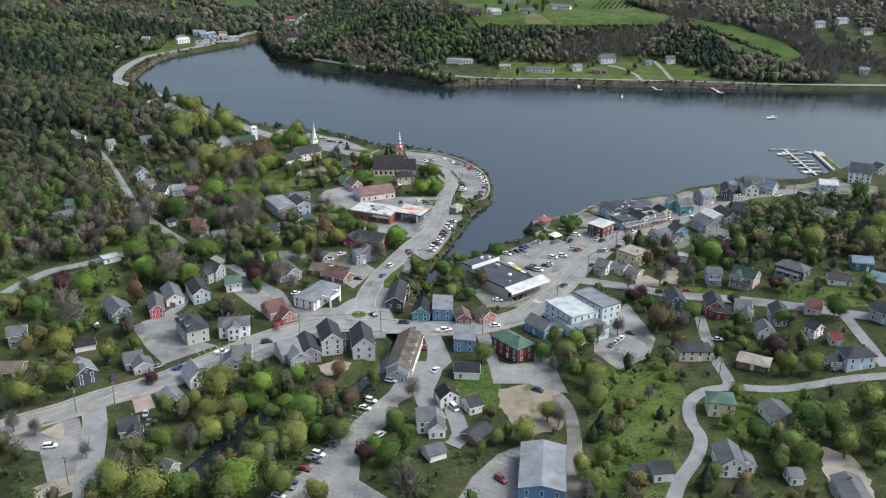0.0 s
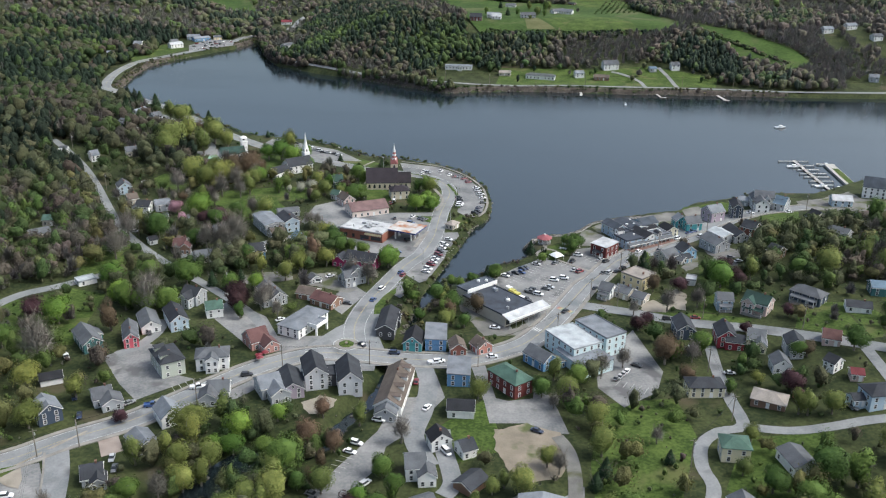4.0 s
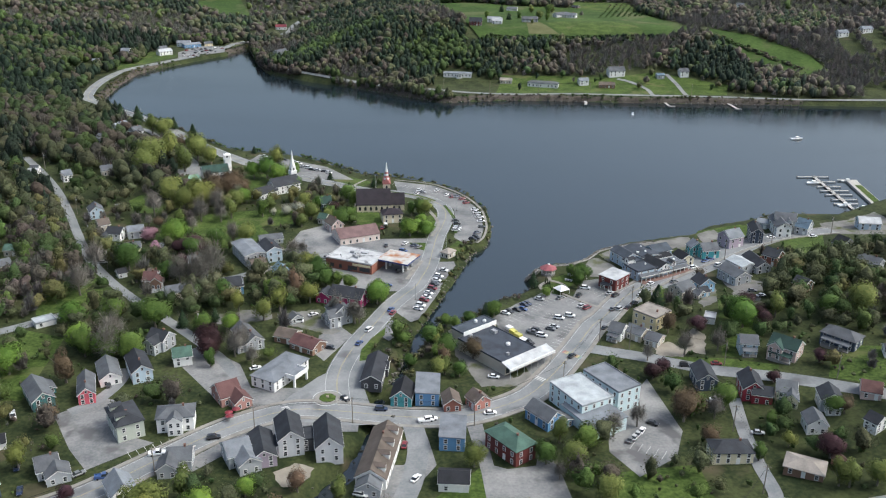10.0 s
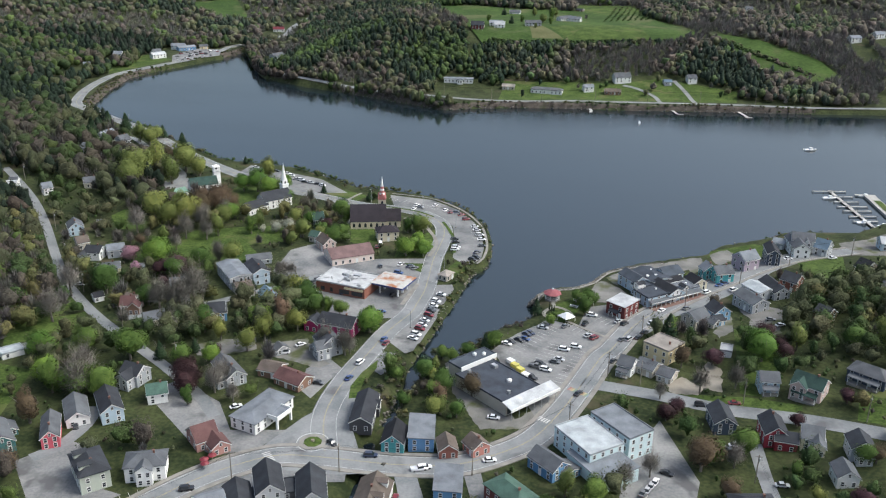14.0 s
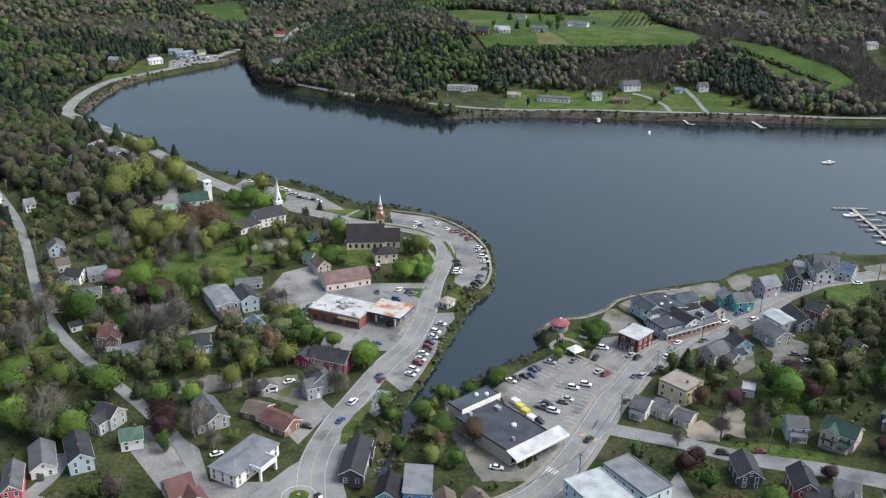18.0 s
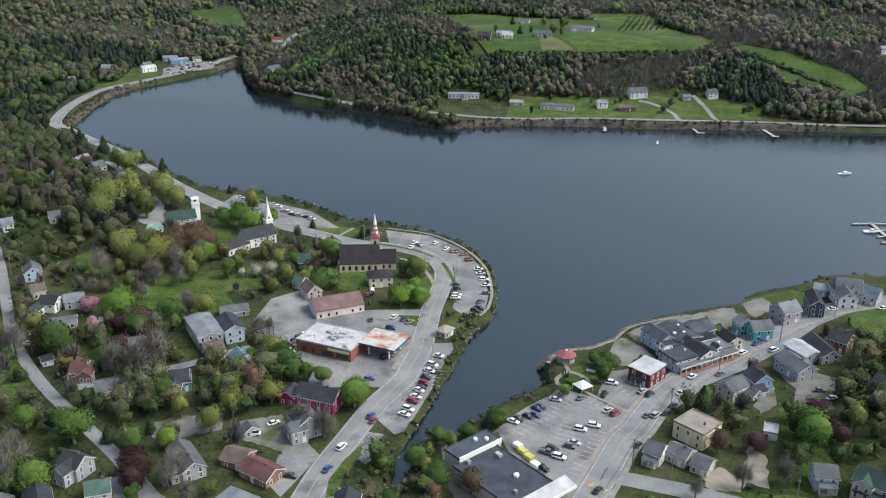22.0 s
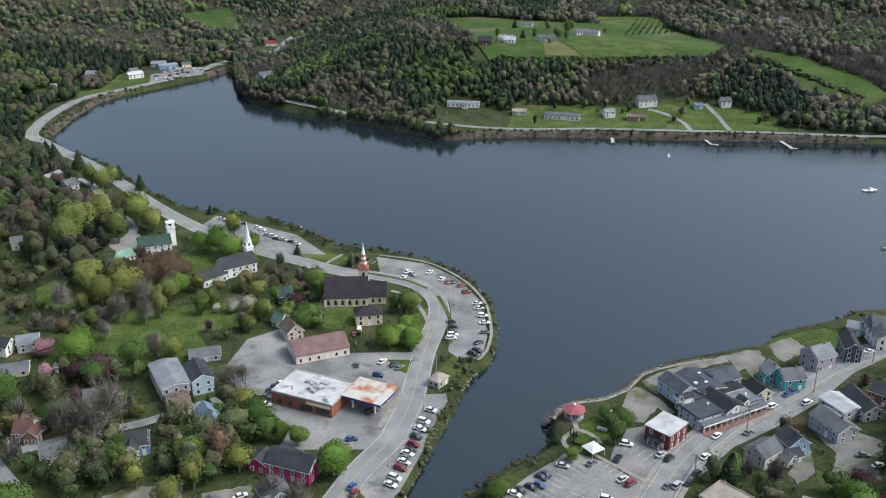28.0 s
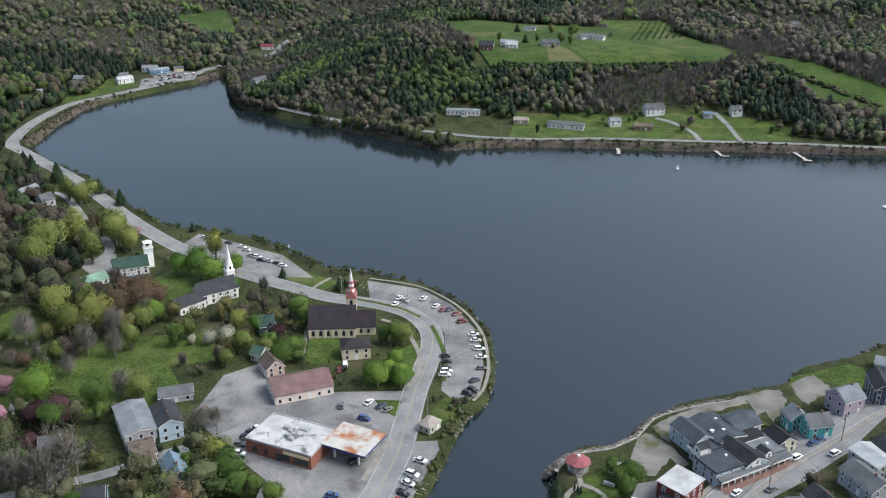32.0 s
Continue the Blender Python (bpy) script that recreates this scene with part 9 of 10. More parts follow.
pier("marina_pontoon", [(252.4, 644), (251.2, 577), (262, 566)], 2.2, "long grey floating pontoon of the marina")
for y, x0, x1 in ((642, 241, 262), (631, 243.5, 262), (621, 246.5, 261.5), (612, 245, 263), (604, 245, 262), (594.5, 245, 261), (586, 243.5, 258)):
    pier("pontoon_finger", [(x0, y), (x1, y + 0.5)], 1.3, "narrow grey pontoon finger")
pier("jetty", [(131.5, 873), (131.5, 862), (130, 854)], 2.4, "small wooden jetty on the far bank")
pier("jetty", [(202.5, 873), (203.5, 860), (204, 852)], 2.2, "small wooden jetty with a float")
pier("jetty", [(204, 852.8), (209, 852.6)], 2.4, "grey float at the end of a jetty")
pier("jetty", [(259, 876), (260.5, 858), (262, 845)], 2.8, "pale stone and timber jetty")
pier("jetty", [(259, 844.8), (265, 844.6)], 2.4, "grey float at the end of a jetty")
quay = thing("quay", 270.8, 605.2, 0, -4.7, "grassy timber quay of the boat club", "quay")
bm = bmesh.new()
box(bm, -3.4, -28.5, -2, 3.4, 28.5, 1.4)
part("retaining_wall", bm, PLANKS, quay)
bm = bmesh.new()
box(bm, -1.2, -19.9, 1.4, 2.8, 17.1, 1.55)
part("grass_top", bm, GRASS, quay)
bm = bmesh.new()
box(bm, -8, 28.5, 0.6, 4.5, 31.1, 0.9)
part("end_deck", bm, PLANKS, quay)


def boat(x, y, yaw, L, colour, cabin=True, label=""):
    base = thing("motorboat", x, y, -0.1, yaw, label or "white motorboat moored on the river", "boat", "moored boats")
    bm = bmesh.new()
    w = L * 0.17
    loft(bm, [[(-L / 2, -w, 0.9), (-L / 2, -w * 0.7, -0.2), (-L / 2, w * 0.7, -0.2), (-L / 2, w, 0.9)], [(0, -w * 1.05, 0.95), (0, -w * 0.6, -0.3), (0, w * 0.6, -0.3), (0, w * 1.05, 0.95)],
              [(L * 0.32, -w * 0.7, 1.1), (L * 0.32, -w * 0.25, -0.1), (L * 0.32, w * 0.25, -0.1), (L * 0.32, w * 0.7, 1.1)], [(L / 2, -0.05, 1.3), (L / 2, -0.03, 0.5), (L / 2, 0.03, 0.5), (L / 2, 0.05, 1.3)]])
    part("hull", bm, PAINT[colour], base)
    if cabin:
        bm = bmesh.new()
        loft(bm, [[(-L * 0.1, -w * 0.75, 0.9), (L * 0.28, -w * 0.6, 0.95), (L * 0.28, w * 0.6, 0.95), (-L * 0.1, w * 0.75, 0.9)], [(-L * 0.08, -w * 0.65, 2.0), (L * 0.14, -w * 0.5, 2.0), (L * 0.14, w * 0.5, 2.0), (-L * 0.08, w * 0.65, 2.0)]])
        part("cabin", bm, PAINT["white"], base)
        bm = bmesh.new()
        box(bm, -L * 0.09, -w * 0.68, 2.0, L * 0.16, w * 0.68, 2.1)
        part("hardtop", bm, WHITE, base)
    return base


boat(165.2, 819.8, 80, 5.5, "white")
boat(277.3, 744.3, 8, 9.5, "white")
boat(247, 629, 3, 9, "white")
boat(249, 584, 5, 8, "white")
boat(258, 579, 10, 7, "white")
boat(264, 574.5, 5, 7, "white")
boat(271, 634, -5, 8, "white")
buoy = thing("marker_buoy", -71.9, 659.2, 0, 0, "white river marker buoy", "buoy")
bm = bmesh.new()
loft(bm, [octagon(0.5, -0.3), octagon(0.6, 0.3), octagon(0.25, 1.0), octagon(0.05, 1.8)])
part("float", bm, WHITE, buoy)


# ---- poles and lamps along the streets ----
POLES = {}


def utility_pole(x, y, yaw, h=10.5):
    z = gz(x, y)
    if "p" in POLES:
        return copy_thing(POLES["p"], pose(x, y, z, 0, 0, yaw))
    base = thing("utility_pole", x, y, z, yaw, "grey wooden utility pole with cross-arm", "utility pole", "poles along the streets")
    bm = bmesh.new()
    tube(bm, (0, 0, -0.5), (0, 0, h), 0.19, 0.13, 8)
    part("pole", bm, POLEWOOD, base)
    bm = bmesh.new()
    box(bm, -1.2, -0.07, h - 0.9, 1.2, 0.07, h - 0.75)
    part("cross_arm", bm, POLEWOOD, base)
    bm = bmesh.new()
    tube(bm, (0.4, 0, h - 2.4), (0.4, 0, h - 1.5), 0.22, 0.22, 8)
    part("transformer", bm, GALV, base, "grey transformer can")
    POLES["p"] = base
    return base


def street_lamp(x, y, yaw, h=8.0):
    z = gz(x, y)
    if "l" in POLES:
        return copy_thing(POLES["l"], pose(x, y, z, 0, 0, yaw))
    base = thing("street_lamp", x, y, z, yaw, "grey metal street lamp with a short arm", "street lamp", "lamps along the streets")
    bm = bmesh.new()
    loft(bm, [octagon(0.5, -0.3), octagon(0.45, 0.5)])
    part("footing", bm, CONCRETE, base)
    bm = bmesh.new()
    tube(bm, (0, 0, 0), (0, 0, h), 0.11, 0.07, 7)
    tube(bm, (0, 0, h - 0.05), (1.4, 0, h + 0.25), 0.05, 0.04, 5)
    part("post", bm, GALV, base)
    bm = bmesh.new()
    box(bm, 1.2, -0.16, h + 0.15, 1.9, 0.16, h + 0.32)
    part("lamp_head", bm, GALV, base)
    POLES["l"] = base
    return base


def sweep(bm, pts, r, n=3):
    """A thin bent rod through the points, in one piece."""
    rings = []
    for i, p in enumerate(pts):
        d = (pts[min(i + 1, len(pts) - 1)] - pts[max(i - 1, 0)]).normalized()
        u = Vector((-d.y, d.x, 0)).normalized()
        w = d.cross(u)
        rings.append([bm.verts.new(p + r * (math.cos(k * math.tau / n) * u + math.sin(k * math.tau / n) * w)) for k in range(n)])
    for a, b in zip(rings, rings[1:]):
        for k in range(n):
            bm.faces.new((a[k], a[(k + 1) % n], b[(k + 1) % n], b[k]))


def wires(pts, label="thin dark sagging overhead wires"):
    base = thing("overhead_wire", pts[0][0], pts[0][1], 0, 0, label, "wire")
    for o in (-0.9, 0.0, 0.9):
        bm, run = bmesh.new(), []
        for (x0, y0), (x1, y1) in zip(pts, pts[1:]):
            z0, z1 = gz(x0, y0) + 9.75, gz(x1, y1) + 9.75
            for k in range(6):
                t = k / 6
                run.append(Vector((x0 + (x1 - x0) * t - pts[0][0] + o * 0.5, y0 + (y1 - y0) * t - pts[0][1] + o * 0.5, z0 + (z1 - z0) * t - 3.2 * t * (1 - t))))
        run.append(Vector((pts[-1][0] - pts[0][0] + o * 0.5, pts[-1][1] - pts[0][1] + o * 0.5, gz(*pts[-1]) + 9.75)))
        sweep(bm, run, 0.022)
        part("cable", bm, RUBBER, base)


def line_up(idx, off, step, first=0, count=99, kind=utility_pole):
    """Poles beside a road."""
    line, w = ROADS[idx]
    d = np.gradient(line, axis=0)
    d /= np.linalg.norm(d, axis=1)[:, None]
    run, last, put = 0.0, -1e9, []
    for i in range(1, len(line)):
        run += float(np.linalg.norm(line[i] - line[i - 1]))
        if run >= first and run - last >= step and len(put) < count:
            n = (d[i][1], -d[i][0])
            x, y = line[i][0] + n[0] * (w / 2 + off) * (1 if off > 0 else 0) + (0 if off > 0 else -n[0] * (w / 2 - off)), line[i][1] + (n[1] * (w / 2 + off) if off > 0 else -n[1] * (w / 2 - off))
            kind(x, y, math.degrees(math.atan2(d[i][1], d[i][0])) + 90)
            put.append((x, y))
            last = run
    if kind is utility_pole and len(put) > 1:
        wires(put)


line_up(0, 2.0, 38, 5)
line_up(2, -1.6, 36, 20)
line_up(4, 1.4, 34, 20)
line_up(6, 1.5, 40, 3)
line_up(8, -1.5, 42, 30)
line_up(9, 1.4, 40, 30)
line_up(1, 2.0, 28, 95, 7, street_lamp)
line_up(15, -1.5, 45, 10)


# ---- bay lines in the car parks ----
def bays(x, y, yaw, n, pitch=2.7, length=5.0, label="faded white parking bay lines", z=None):
    bm = bmesh.new()
    for i in range(n + 1):
        box(bm, i * pitch - 0.06, 0, 0, i * pitch + 0.06, length, 0.006)
    ob = part("parking_bay_lines", bm, PAINTLINE)
    ob.matrix_basis = pose(x, y, (float(land(np.array([x]), np.array([y]))[0]) if z is None else z) + 0.175, 0, 0, yaw)
    return tagged(ob, label, "road marking", kind="stuff")


bays(48.8, 403.5, 62.5, 6)
bays(56.4, 418.1, -117.5, 6)
bays(54.0, 436.1, -130.9, 11)
bays(55.3, 388.0, 63.2, 10)
bays(60.8, 434.2, -45.4, 4)
bays(70.0, 446.0, -45, 6)
bays(23.4, 560.0, -93, 8)
bays(-12, 598.0, 155, 7)
bays(5, 586.0, 140, 6)
bays(-25.7, 273.2, -113.2, 18)
bays(25.0, 240.0, 60, 3)
bays(70.0, 318.0, -30, 4)
bays(-90.0, 308.0, 35, 5)
bays(6.5, 455.0, -113, 9)


def crossing(x, y, yaw, n=6):
    bm = bmesh.new()
    for i in range(n):
        box(bm, i * 1.0 - 0.25, -1.3, 0, i * 1.0 + 0.25, 1.3, 0.006)
    ob = part("zebra_crossing", bm, PAINTLINE)
    ob.matrix_basis = pose(x, y, 4.0 + 0.215, 0, 0, yaw)
    return tagged(ob, "worn white zebra crossing stripes", "road marking", kind="stuff")


crossing(-47, 340.5, -60, 6)
# crossing painted in rainbow colours
RAINBOW = [(0.34, 0.17, 0.15), (0.36, 0.25, 0.16), (0.38, 0.34, 0.20), (0.21, 0.28, 0.21), (0.21, 0.26, 0.33), (0.25, 0.21, 0.28)]
rainbow = tagged(new("rainbow_crossing"), "worn rainbow-coloured pedestrian crossing on the street", "road marking")
rainbow.matrix_basis = pose(55.9, 385.0, 4.215, 0, 0, -39.0)
for i in range(12):
    bm = bmesh.new()
    box(bm, i * 0.8 + 0.04, -1.2, 0, i * 0.8 + 0.76, 1.2, 0.006)
    c = RAINBOW[i % 6]
    part("stripe", bm, surface("crossing_paint", shade(c, 0.75), shade(c, 1.1), 0.85, 0.6, 5.0, 0), rainbow)
crossing(46.0, 362, 140, 6)

# sunshades on the pub terrace
for x, y in ((-65.0, 333.6), (-63.0, 335.8), (-64.2, 331.4)):
    um = thing("parasol", x, y, 4.0, 0, "red parasol on a restaurant terrace", "parasol", "parasols on the terrace")
    bm = bmesh.new()
    tube(bm, (0, 0, 0), (0, 0, 2.5), 0.04, 0.04, 6)
    part("pole", bm, GALV, um)
    bm = bmesh.new()
    loft(bm, [octagon(1.5, 2.15), octagon(0.7, 2.55), octagon(0.05, 2.75)])
    part("canopy", bm, PAINT["red"], um)


# ---- far woods, bushes ----
def keep_clear(P, margin=2.5):
    """Points that stand clear of water, roads, car parks and houses."""
    ok = (shore(P[:, 0], P[:, 1]) > 2.0) & (off_line(P[:, 0], P[:, 1], STREAM) > 6.0)
    for line, w in ROADS:
        ok &= off_line(P[:, 0], P[:, 1], line[::3]) > w / 2 + margin
    for o in LOTS:
        ok &= ~inside(P[:, 0], P[:, 1], o) & (off_line(P[:, 0], P[:, 1], o, True) > 1.8)
    for fx, fy, fr in FOOT:
        ok &= np.hypot(P[:, 0] - fx, P[:, 1] - fy) > fr + margin * 0.6
        if fy > 900:
            ok &= ~((np.abs(P[:, 0] - fx) < fr + 4) & (P[:, 1] < fy) & (P[:, 1] > fy - 55))
        ok &= ~((np.abs(P[:, 0] - fx) < fr * 0.75) & (P[:, 1] < fy) & (P[:, 1] > fy - fr - 5.5))
    return ok


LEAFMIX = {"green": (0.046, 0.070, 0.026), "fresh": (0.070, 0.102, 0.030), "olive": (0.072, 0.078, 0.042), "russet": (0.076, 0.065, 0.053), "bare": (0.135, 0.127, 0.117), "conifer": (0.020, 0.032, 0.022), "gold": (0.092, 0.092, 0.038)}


def scatter(outline, spacing, rng, margin=2.5):
    q = np.array(outline, float)
    lo, hi = q.min(0), q.max(0)
    gx_, gy_ = np.meshgrid(np.arange(lo[0], hi[0], spacing), np.arange(lo[1], hi[1], spacing))
    P = np.stack([gx_.ravel(), gy_.ravel()], -1) + rng.uniform(-0.45, 0.45, (gx_.size, 2)) * spacing
    P = P[inside(P[:, 0], P[:, 1], q)]
    return P[keep_clear(P, margin)]


def woods(P, mix, rng, size=(5.5, 9.5), flecks=26, name="woods", label="", leaf=0.12, pale=1.0, core=0.92, level=2, tall=(2.0, 2.8), mingle=0.5, blend=0.0):
    """Many far trees as one mesh: a lobed crown roughened by leaf clumps, tapering for the evergreens, loose upright twigs for the bare ones."""
    kinds = list(mix)
    w = np.array([mix[k] for k in kinds], float)
    # patches of one kind, as woods grow
    cell = (np.sin(P[:, 0] / 31 + 2 * np.sin(P[:, 1] / 47)) + np.sin(P[:, 1] / 37 + 1.7 * np.sin(P[:, 0] / 53)) + rng.normal(0, mingle, len(P)))
    order = np.argsort(np.argsort(cell)) / max(1, len(P))
    pick = np.searchsorted(np.cumsum(w) / w.sum(), order, side="right").clip(0, len(kinds) - 1)
    kind = np.array(kinds)[pick]
    n = len(P)
    R = rng.uniform(size[0], size[1], n) / 2
    H = R * rng.uniform(tall[0], tall[1], n)
    con, thin = kind == "conifer", kind == "bare"
    H, R = np.where(con, H * 1.15, H), np.where(con, R * 0.9, R)
    foot = np.stack([P[:, 0], P[:, 1], ground(P[:, 0], P[:, 1])], -1)
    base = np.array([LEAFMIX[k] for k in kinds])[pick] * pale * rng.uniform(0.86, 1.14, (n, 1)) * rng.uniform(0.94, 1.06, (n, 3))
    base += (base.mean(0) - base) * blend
    ph = rng.random((n, 1, 3)) * 6.28

    def crown(d, k, grow):
        """Points of the crowns k in the directions d."""
        r = grow + np.where(con[k], 0.08, 0.13)[:, None] * np.sin(d * 3.4 + ph[k]).sum(-1) + 0.07 * np.sin(d * 7.0 + 2 * ph[k]).sum(-1)
        c = d * r[..., None]
        u = np.clip((c[..., 2] + 1) / 2, 0, 1)
        c[..., :2] *= np.where(con[k][:, None], 1.06 - 0.52 * u, 1.0)[..., None]
        c = c * np.stack([R, R, H * 0.5], -1)[k][:, None]
        c[..., 2] += (H * 0.52)[k][:, None]
        return c + foot[k][:, None]
    full = np.nonzero(~thin)[0]
    sv, sf = SHELLS[level]
    A = crown(sv[None] + rng.normal(0, 0.17 if level == 1 else 0.12, (len(full), len(sv), 3)), full, core)
    FA = sf[None] + (np.arange(len(full)) * len(sv))[:, None, None]
    # leaf clumps over the crowns
    d = rng.normal(0, 1, (len(full), flecks, 3))
    d[..., 2] = np.abs(d[..., 2]) * 0.9 - 0.3
    d /= np.linalg.norm(d, axis=-1)[..., None]
    C = crown(d, full, core + 0.02 + (1.08 - core) * rng.random((len(full), flecks)))
    N = d + rng.normal(0, 0.5, d.shape)
    T = np.cross(N, rng.normal(0, 1, N.shape))
    T /= np.linalg.norm(T, axis=-1)[..., None] + 1e-9
    B = np.cross(N / np.linalg.norm(N, axis=-1)[..., None], T)
    s = (R[full][:, None] * rng.uniform(0.7, 1.4, (len(full), flecks)))[..., None] * leaf
    L = np.stack([C - T * s - B * s * 0.6, C + T * s - B * s * 0.6, C + B * s * 1.1], 2)
    # twigs of the bare trees, fanning up out of the fork
    bare = np.nonzero(thin)[0]
    tw = flecks + 30
    d = rng.normal(0, 1, (len(bare), tw, 3))
    d[..., 2] = np.abs(d[..., 2]) * 1.3 + 0.1
    d /= np.linalg.norm(d, axis=-1)[..., None]
    tip = d * np.stack([R, R, H * 0.85], -1)[bare][:, None] * rng.uniform(0.55, 1.05, (len(bare), tw))[..., None]
    root = tip * rng.uniform(0.15, 0.6, (len(bare), tw))[..., None]
    root[..., :2] *= 0.8
    up = np.array([0, 0, 1.0]) * (H * 0.15)[bare][:, None, None] + foot[bare][:, None]
    side = np.cross(tip - root, rng.normal(0, 1, d.shape))
    side *= (0.055 * R[bare][:, None] / (np.linalg.norm(side, axis=-1) + 1e-9))[..., None] * rng.uniform(0.5, 1.6, (len(bare), tw))[..., None]
    Wg = np.stack([root - side + up, root + side + up, tip + up], 2)
    loose = np.concatenate([L.reshape(-1, 3), Wg.reshape(-1, 3)])
    V = np.concatenate([A.reshape(-1, 3), loose])
    F = np.concatenate([FA.reshape(-1, 3), np.arange(len(loose)).reshape(-1, 3) + A.size // 3]).astype(np.int32)
    col = np.ones((len(V), 4), np.float32)
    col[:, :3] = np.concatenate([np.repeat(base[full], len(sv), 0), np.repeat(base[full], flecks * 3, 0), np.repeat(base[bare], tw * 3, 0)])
    me = bpy.data.meshes.new(name)
    me.vertices.add(len(V))
    me.vertices.foreach_set("co", V.astype(np.float32).ravel())
    me.loops.add(F.size)
    me.loops.foreach_set("vertex_index", F.ravel())
    me.polygons.add(len(F))
    me.polygons.foreach_set("loop_start", np.arange(0, F.size, 3, dtype=np.int32))
    me.polygons.foreach_set("use_smooth", np.ones(len(F), bool))
    me.update(calc_edges=True)
    at = me.color_attributes.new("leaf_colour", "FLOAT_COLOR", "POINT")
    at.data.foreach_set("color", col.ravel())
    me.materials.append(WOODS)
    return tagged(new(name, me), label, "woods", kind="stuff")


WOODS = woods_material("mixed_woods")
WR = np.random.default_rng(5)
# trees on both banks of the stream, behind the main street
for i, (x, y, d, h, leaf) in enumerate([(-76.2, 278.1, 13.2, 15.4, 'gold'), (-60.7, 280.5, 9.8, 11.8, 'fresh'), (-67.8, 288.3, 10.8, 12.8, 'olive'), (-38.8, 281.9, 9.8, 11.7, 'russet'), (-42.7, 260.7, 11.9, 14.1, 'green'), (-90.0, 263.6, 9.9, 11.8, 'olive'), (-78.4, 248.9, 10.2, 12.2, 'bare'), (-73.3, 255.7, 9.5, 11.4, 'olive'), (-68.5, 259.2, 10.0, 11.9, 'gold'), (-43.2, 245.7, 10.9, 12.9, 'olive'), (-37.4, 252.3, 6.0, 7.6, 'green'), (-34.0, 254.8, 5.2, 6.7, 'russet'), (-28.7, 272.6, 7.2, 8.9, 'russet'), (-35.0, 293.5, 6.7, 8.3, 'russet'), (-47.2, 224.9, 10.8, 12.9, 'olive'), (-56.3, 222.8, 12.0, 14.1, 'fresh'), (-82.9, 220.5, 15.2, 17.7, 'olive'), (-72.4, 217.6, 10.5, 12.5, 'green'), (-85.8, 244.9, 7.7, 9.5, 'green'), (-78.4, 226.9, 9.3, 11.1, 'olive'), (-81.7, 268.5, 8.6, 10.4, 'olive'), (-68.2, 268.9, 9.4, 11.3, 'olive'), (-93.0, 222.4, 11.6, 13.7, 'olive'), (-40.9, 275.3, 8.5, 10.4, 'olive'), (-51.7, 275.0, 7.7, 9.5, 'green')]):
    tree(x, y, d, h, leaf, i)
NEAR_WOODS = [(WOOD_ISLET, 5.5, ("olive", "russet", "green")), (WOOD_MEADOW, 6.0, ("olive", "russet", "green", "bare")), (WOOD_STREAM, 6.5, ("olive", "green", "green", "gold", "olive")), (WOOD_BRUSH, 15.0, ("olive", "green", "olive", "green")),
              (WOOD_GARDEN, 9.5, ("green", "olive", "green", "gold"))]
for outline, gap, kinds in NEAR_WOODS:
    P = scatter(outline, gap, WR)
    for i, (x, y) in enumerate(P):
        if off_line(np.array([x]), np.array([y]), STREAM)[0] > 7.0 and len(TREE_ROOTS) < 330 and min(math.hypot(x - a, y - b) for a, b in TREE_ROOTS[:310]) > 3.0:
            s = WR.uniform(2.6, 4.6) if outline is WOOD_BRUSH else WR.uniform(4.5, 8.0)
            tree(x, y, s, s * WR.uniform(0.95, 1.4), kinds[int(WR.integers(len(kinds)))], i)
MIX_TOWN = {"olive": 3.5, "gold": 1.2, "green": 2, "bare": 2.4, "russet": 1.3, "fresh": 0.8}
woods(np.concatenate([scatter(o, g, WR) for o, g in ((WOOD_WEST, 7.0), (WOOD_TOWN, 6.5), (WOOD_RIGHT, 7.5))]), MIX_TOWN, WR, (5, 10), 200, "garden_woods", "mixed spring trees between the gardens of the town", 0.075, 1.08, 0.62)


def in_view(P):
    """The wedge of country that the valley opens on."""
    return P[np.abs(P[:, 0] - 10) < 0.53 * P[:, 1] + 70]


def off_fields(P):
    ok = np.ones(len(P), bool)
    for f in FIELDS:
        ok &= ~inside(P[:, 0], P[:, 1], f)
    return P[ok]


P = np.concatenate([in_view(scatter([(-1000, 120), (-215, 380), (-232, 520), (-262, 600), (-270, 700), (-290, 790), (-330, 900), (-325, 1000), (-270, 1080), (-250, 1160), (-900, 1160)], 7.5, WR)), scatter(WOOD_SHORE, 7.0, WR), scatter(WOOD_LEFTMID, 7.0, WR)])
north = P[:, 1] > 800
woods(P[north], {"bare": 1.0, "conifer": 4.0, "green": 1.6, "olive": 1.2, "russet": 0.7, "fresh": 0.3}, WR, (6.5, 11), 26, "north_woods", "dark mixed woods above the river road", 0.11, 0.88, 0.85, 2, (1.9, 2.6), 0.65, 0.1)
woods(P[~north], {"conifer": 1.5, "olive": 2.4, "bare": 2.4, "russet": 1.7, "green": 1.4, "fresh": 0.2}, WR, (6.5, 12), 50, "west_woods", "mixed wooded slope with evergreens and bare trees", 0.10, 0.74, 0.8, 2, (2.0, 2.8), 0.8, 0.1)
P = in_view(np.concatenate([scatter(WOOD_BANK + [(-240, 1160), (-215, 1120)], 5.6, WR), scatter([(330, 905), (480, 899), (600, 894), (760, 876), (760, 1160), (330, 1160)], 6.2, WR)]))
P = off_fields(P)
east = P[:, 0] > 70
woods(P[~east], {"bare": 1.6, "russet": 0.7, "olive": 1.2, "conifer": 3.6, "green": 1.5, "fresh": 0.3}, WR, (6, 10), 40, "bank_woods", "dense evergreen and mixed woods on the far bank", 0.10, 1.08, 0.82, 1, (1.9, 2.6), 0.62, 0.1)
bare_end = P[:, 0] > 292
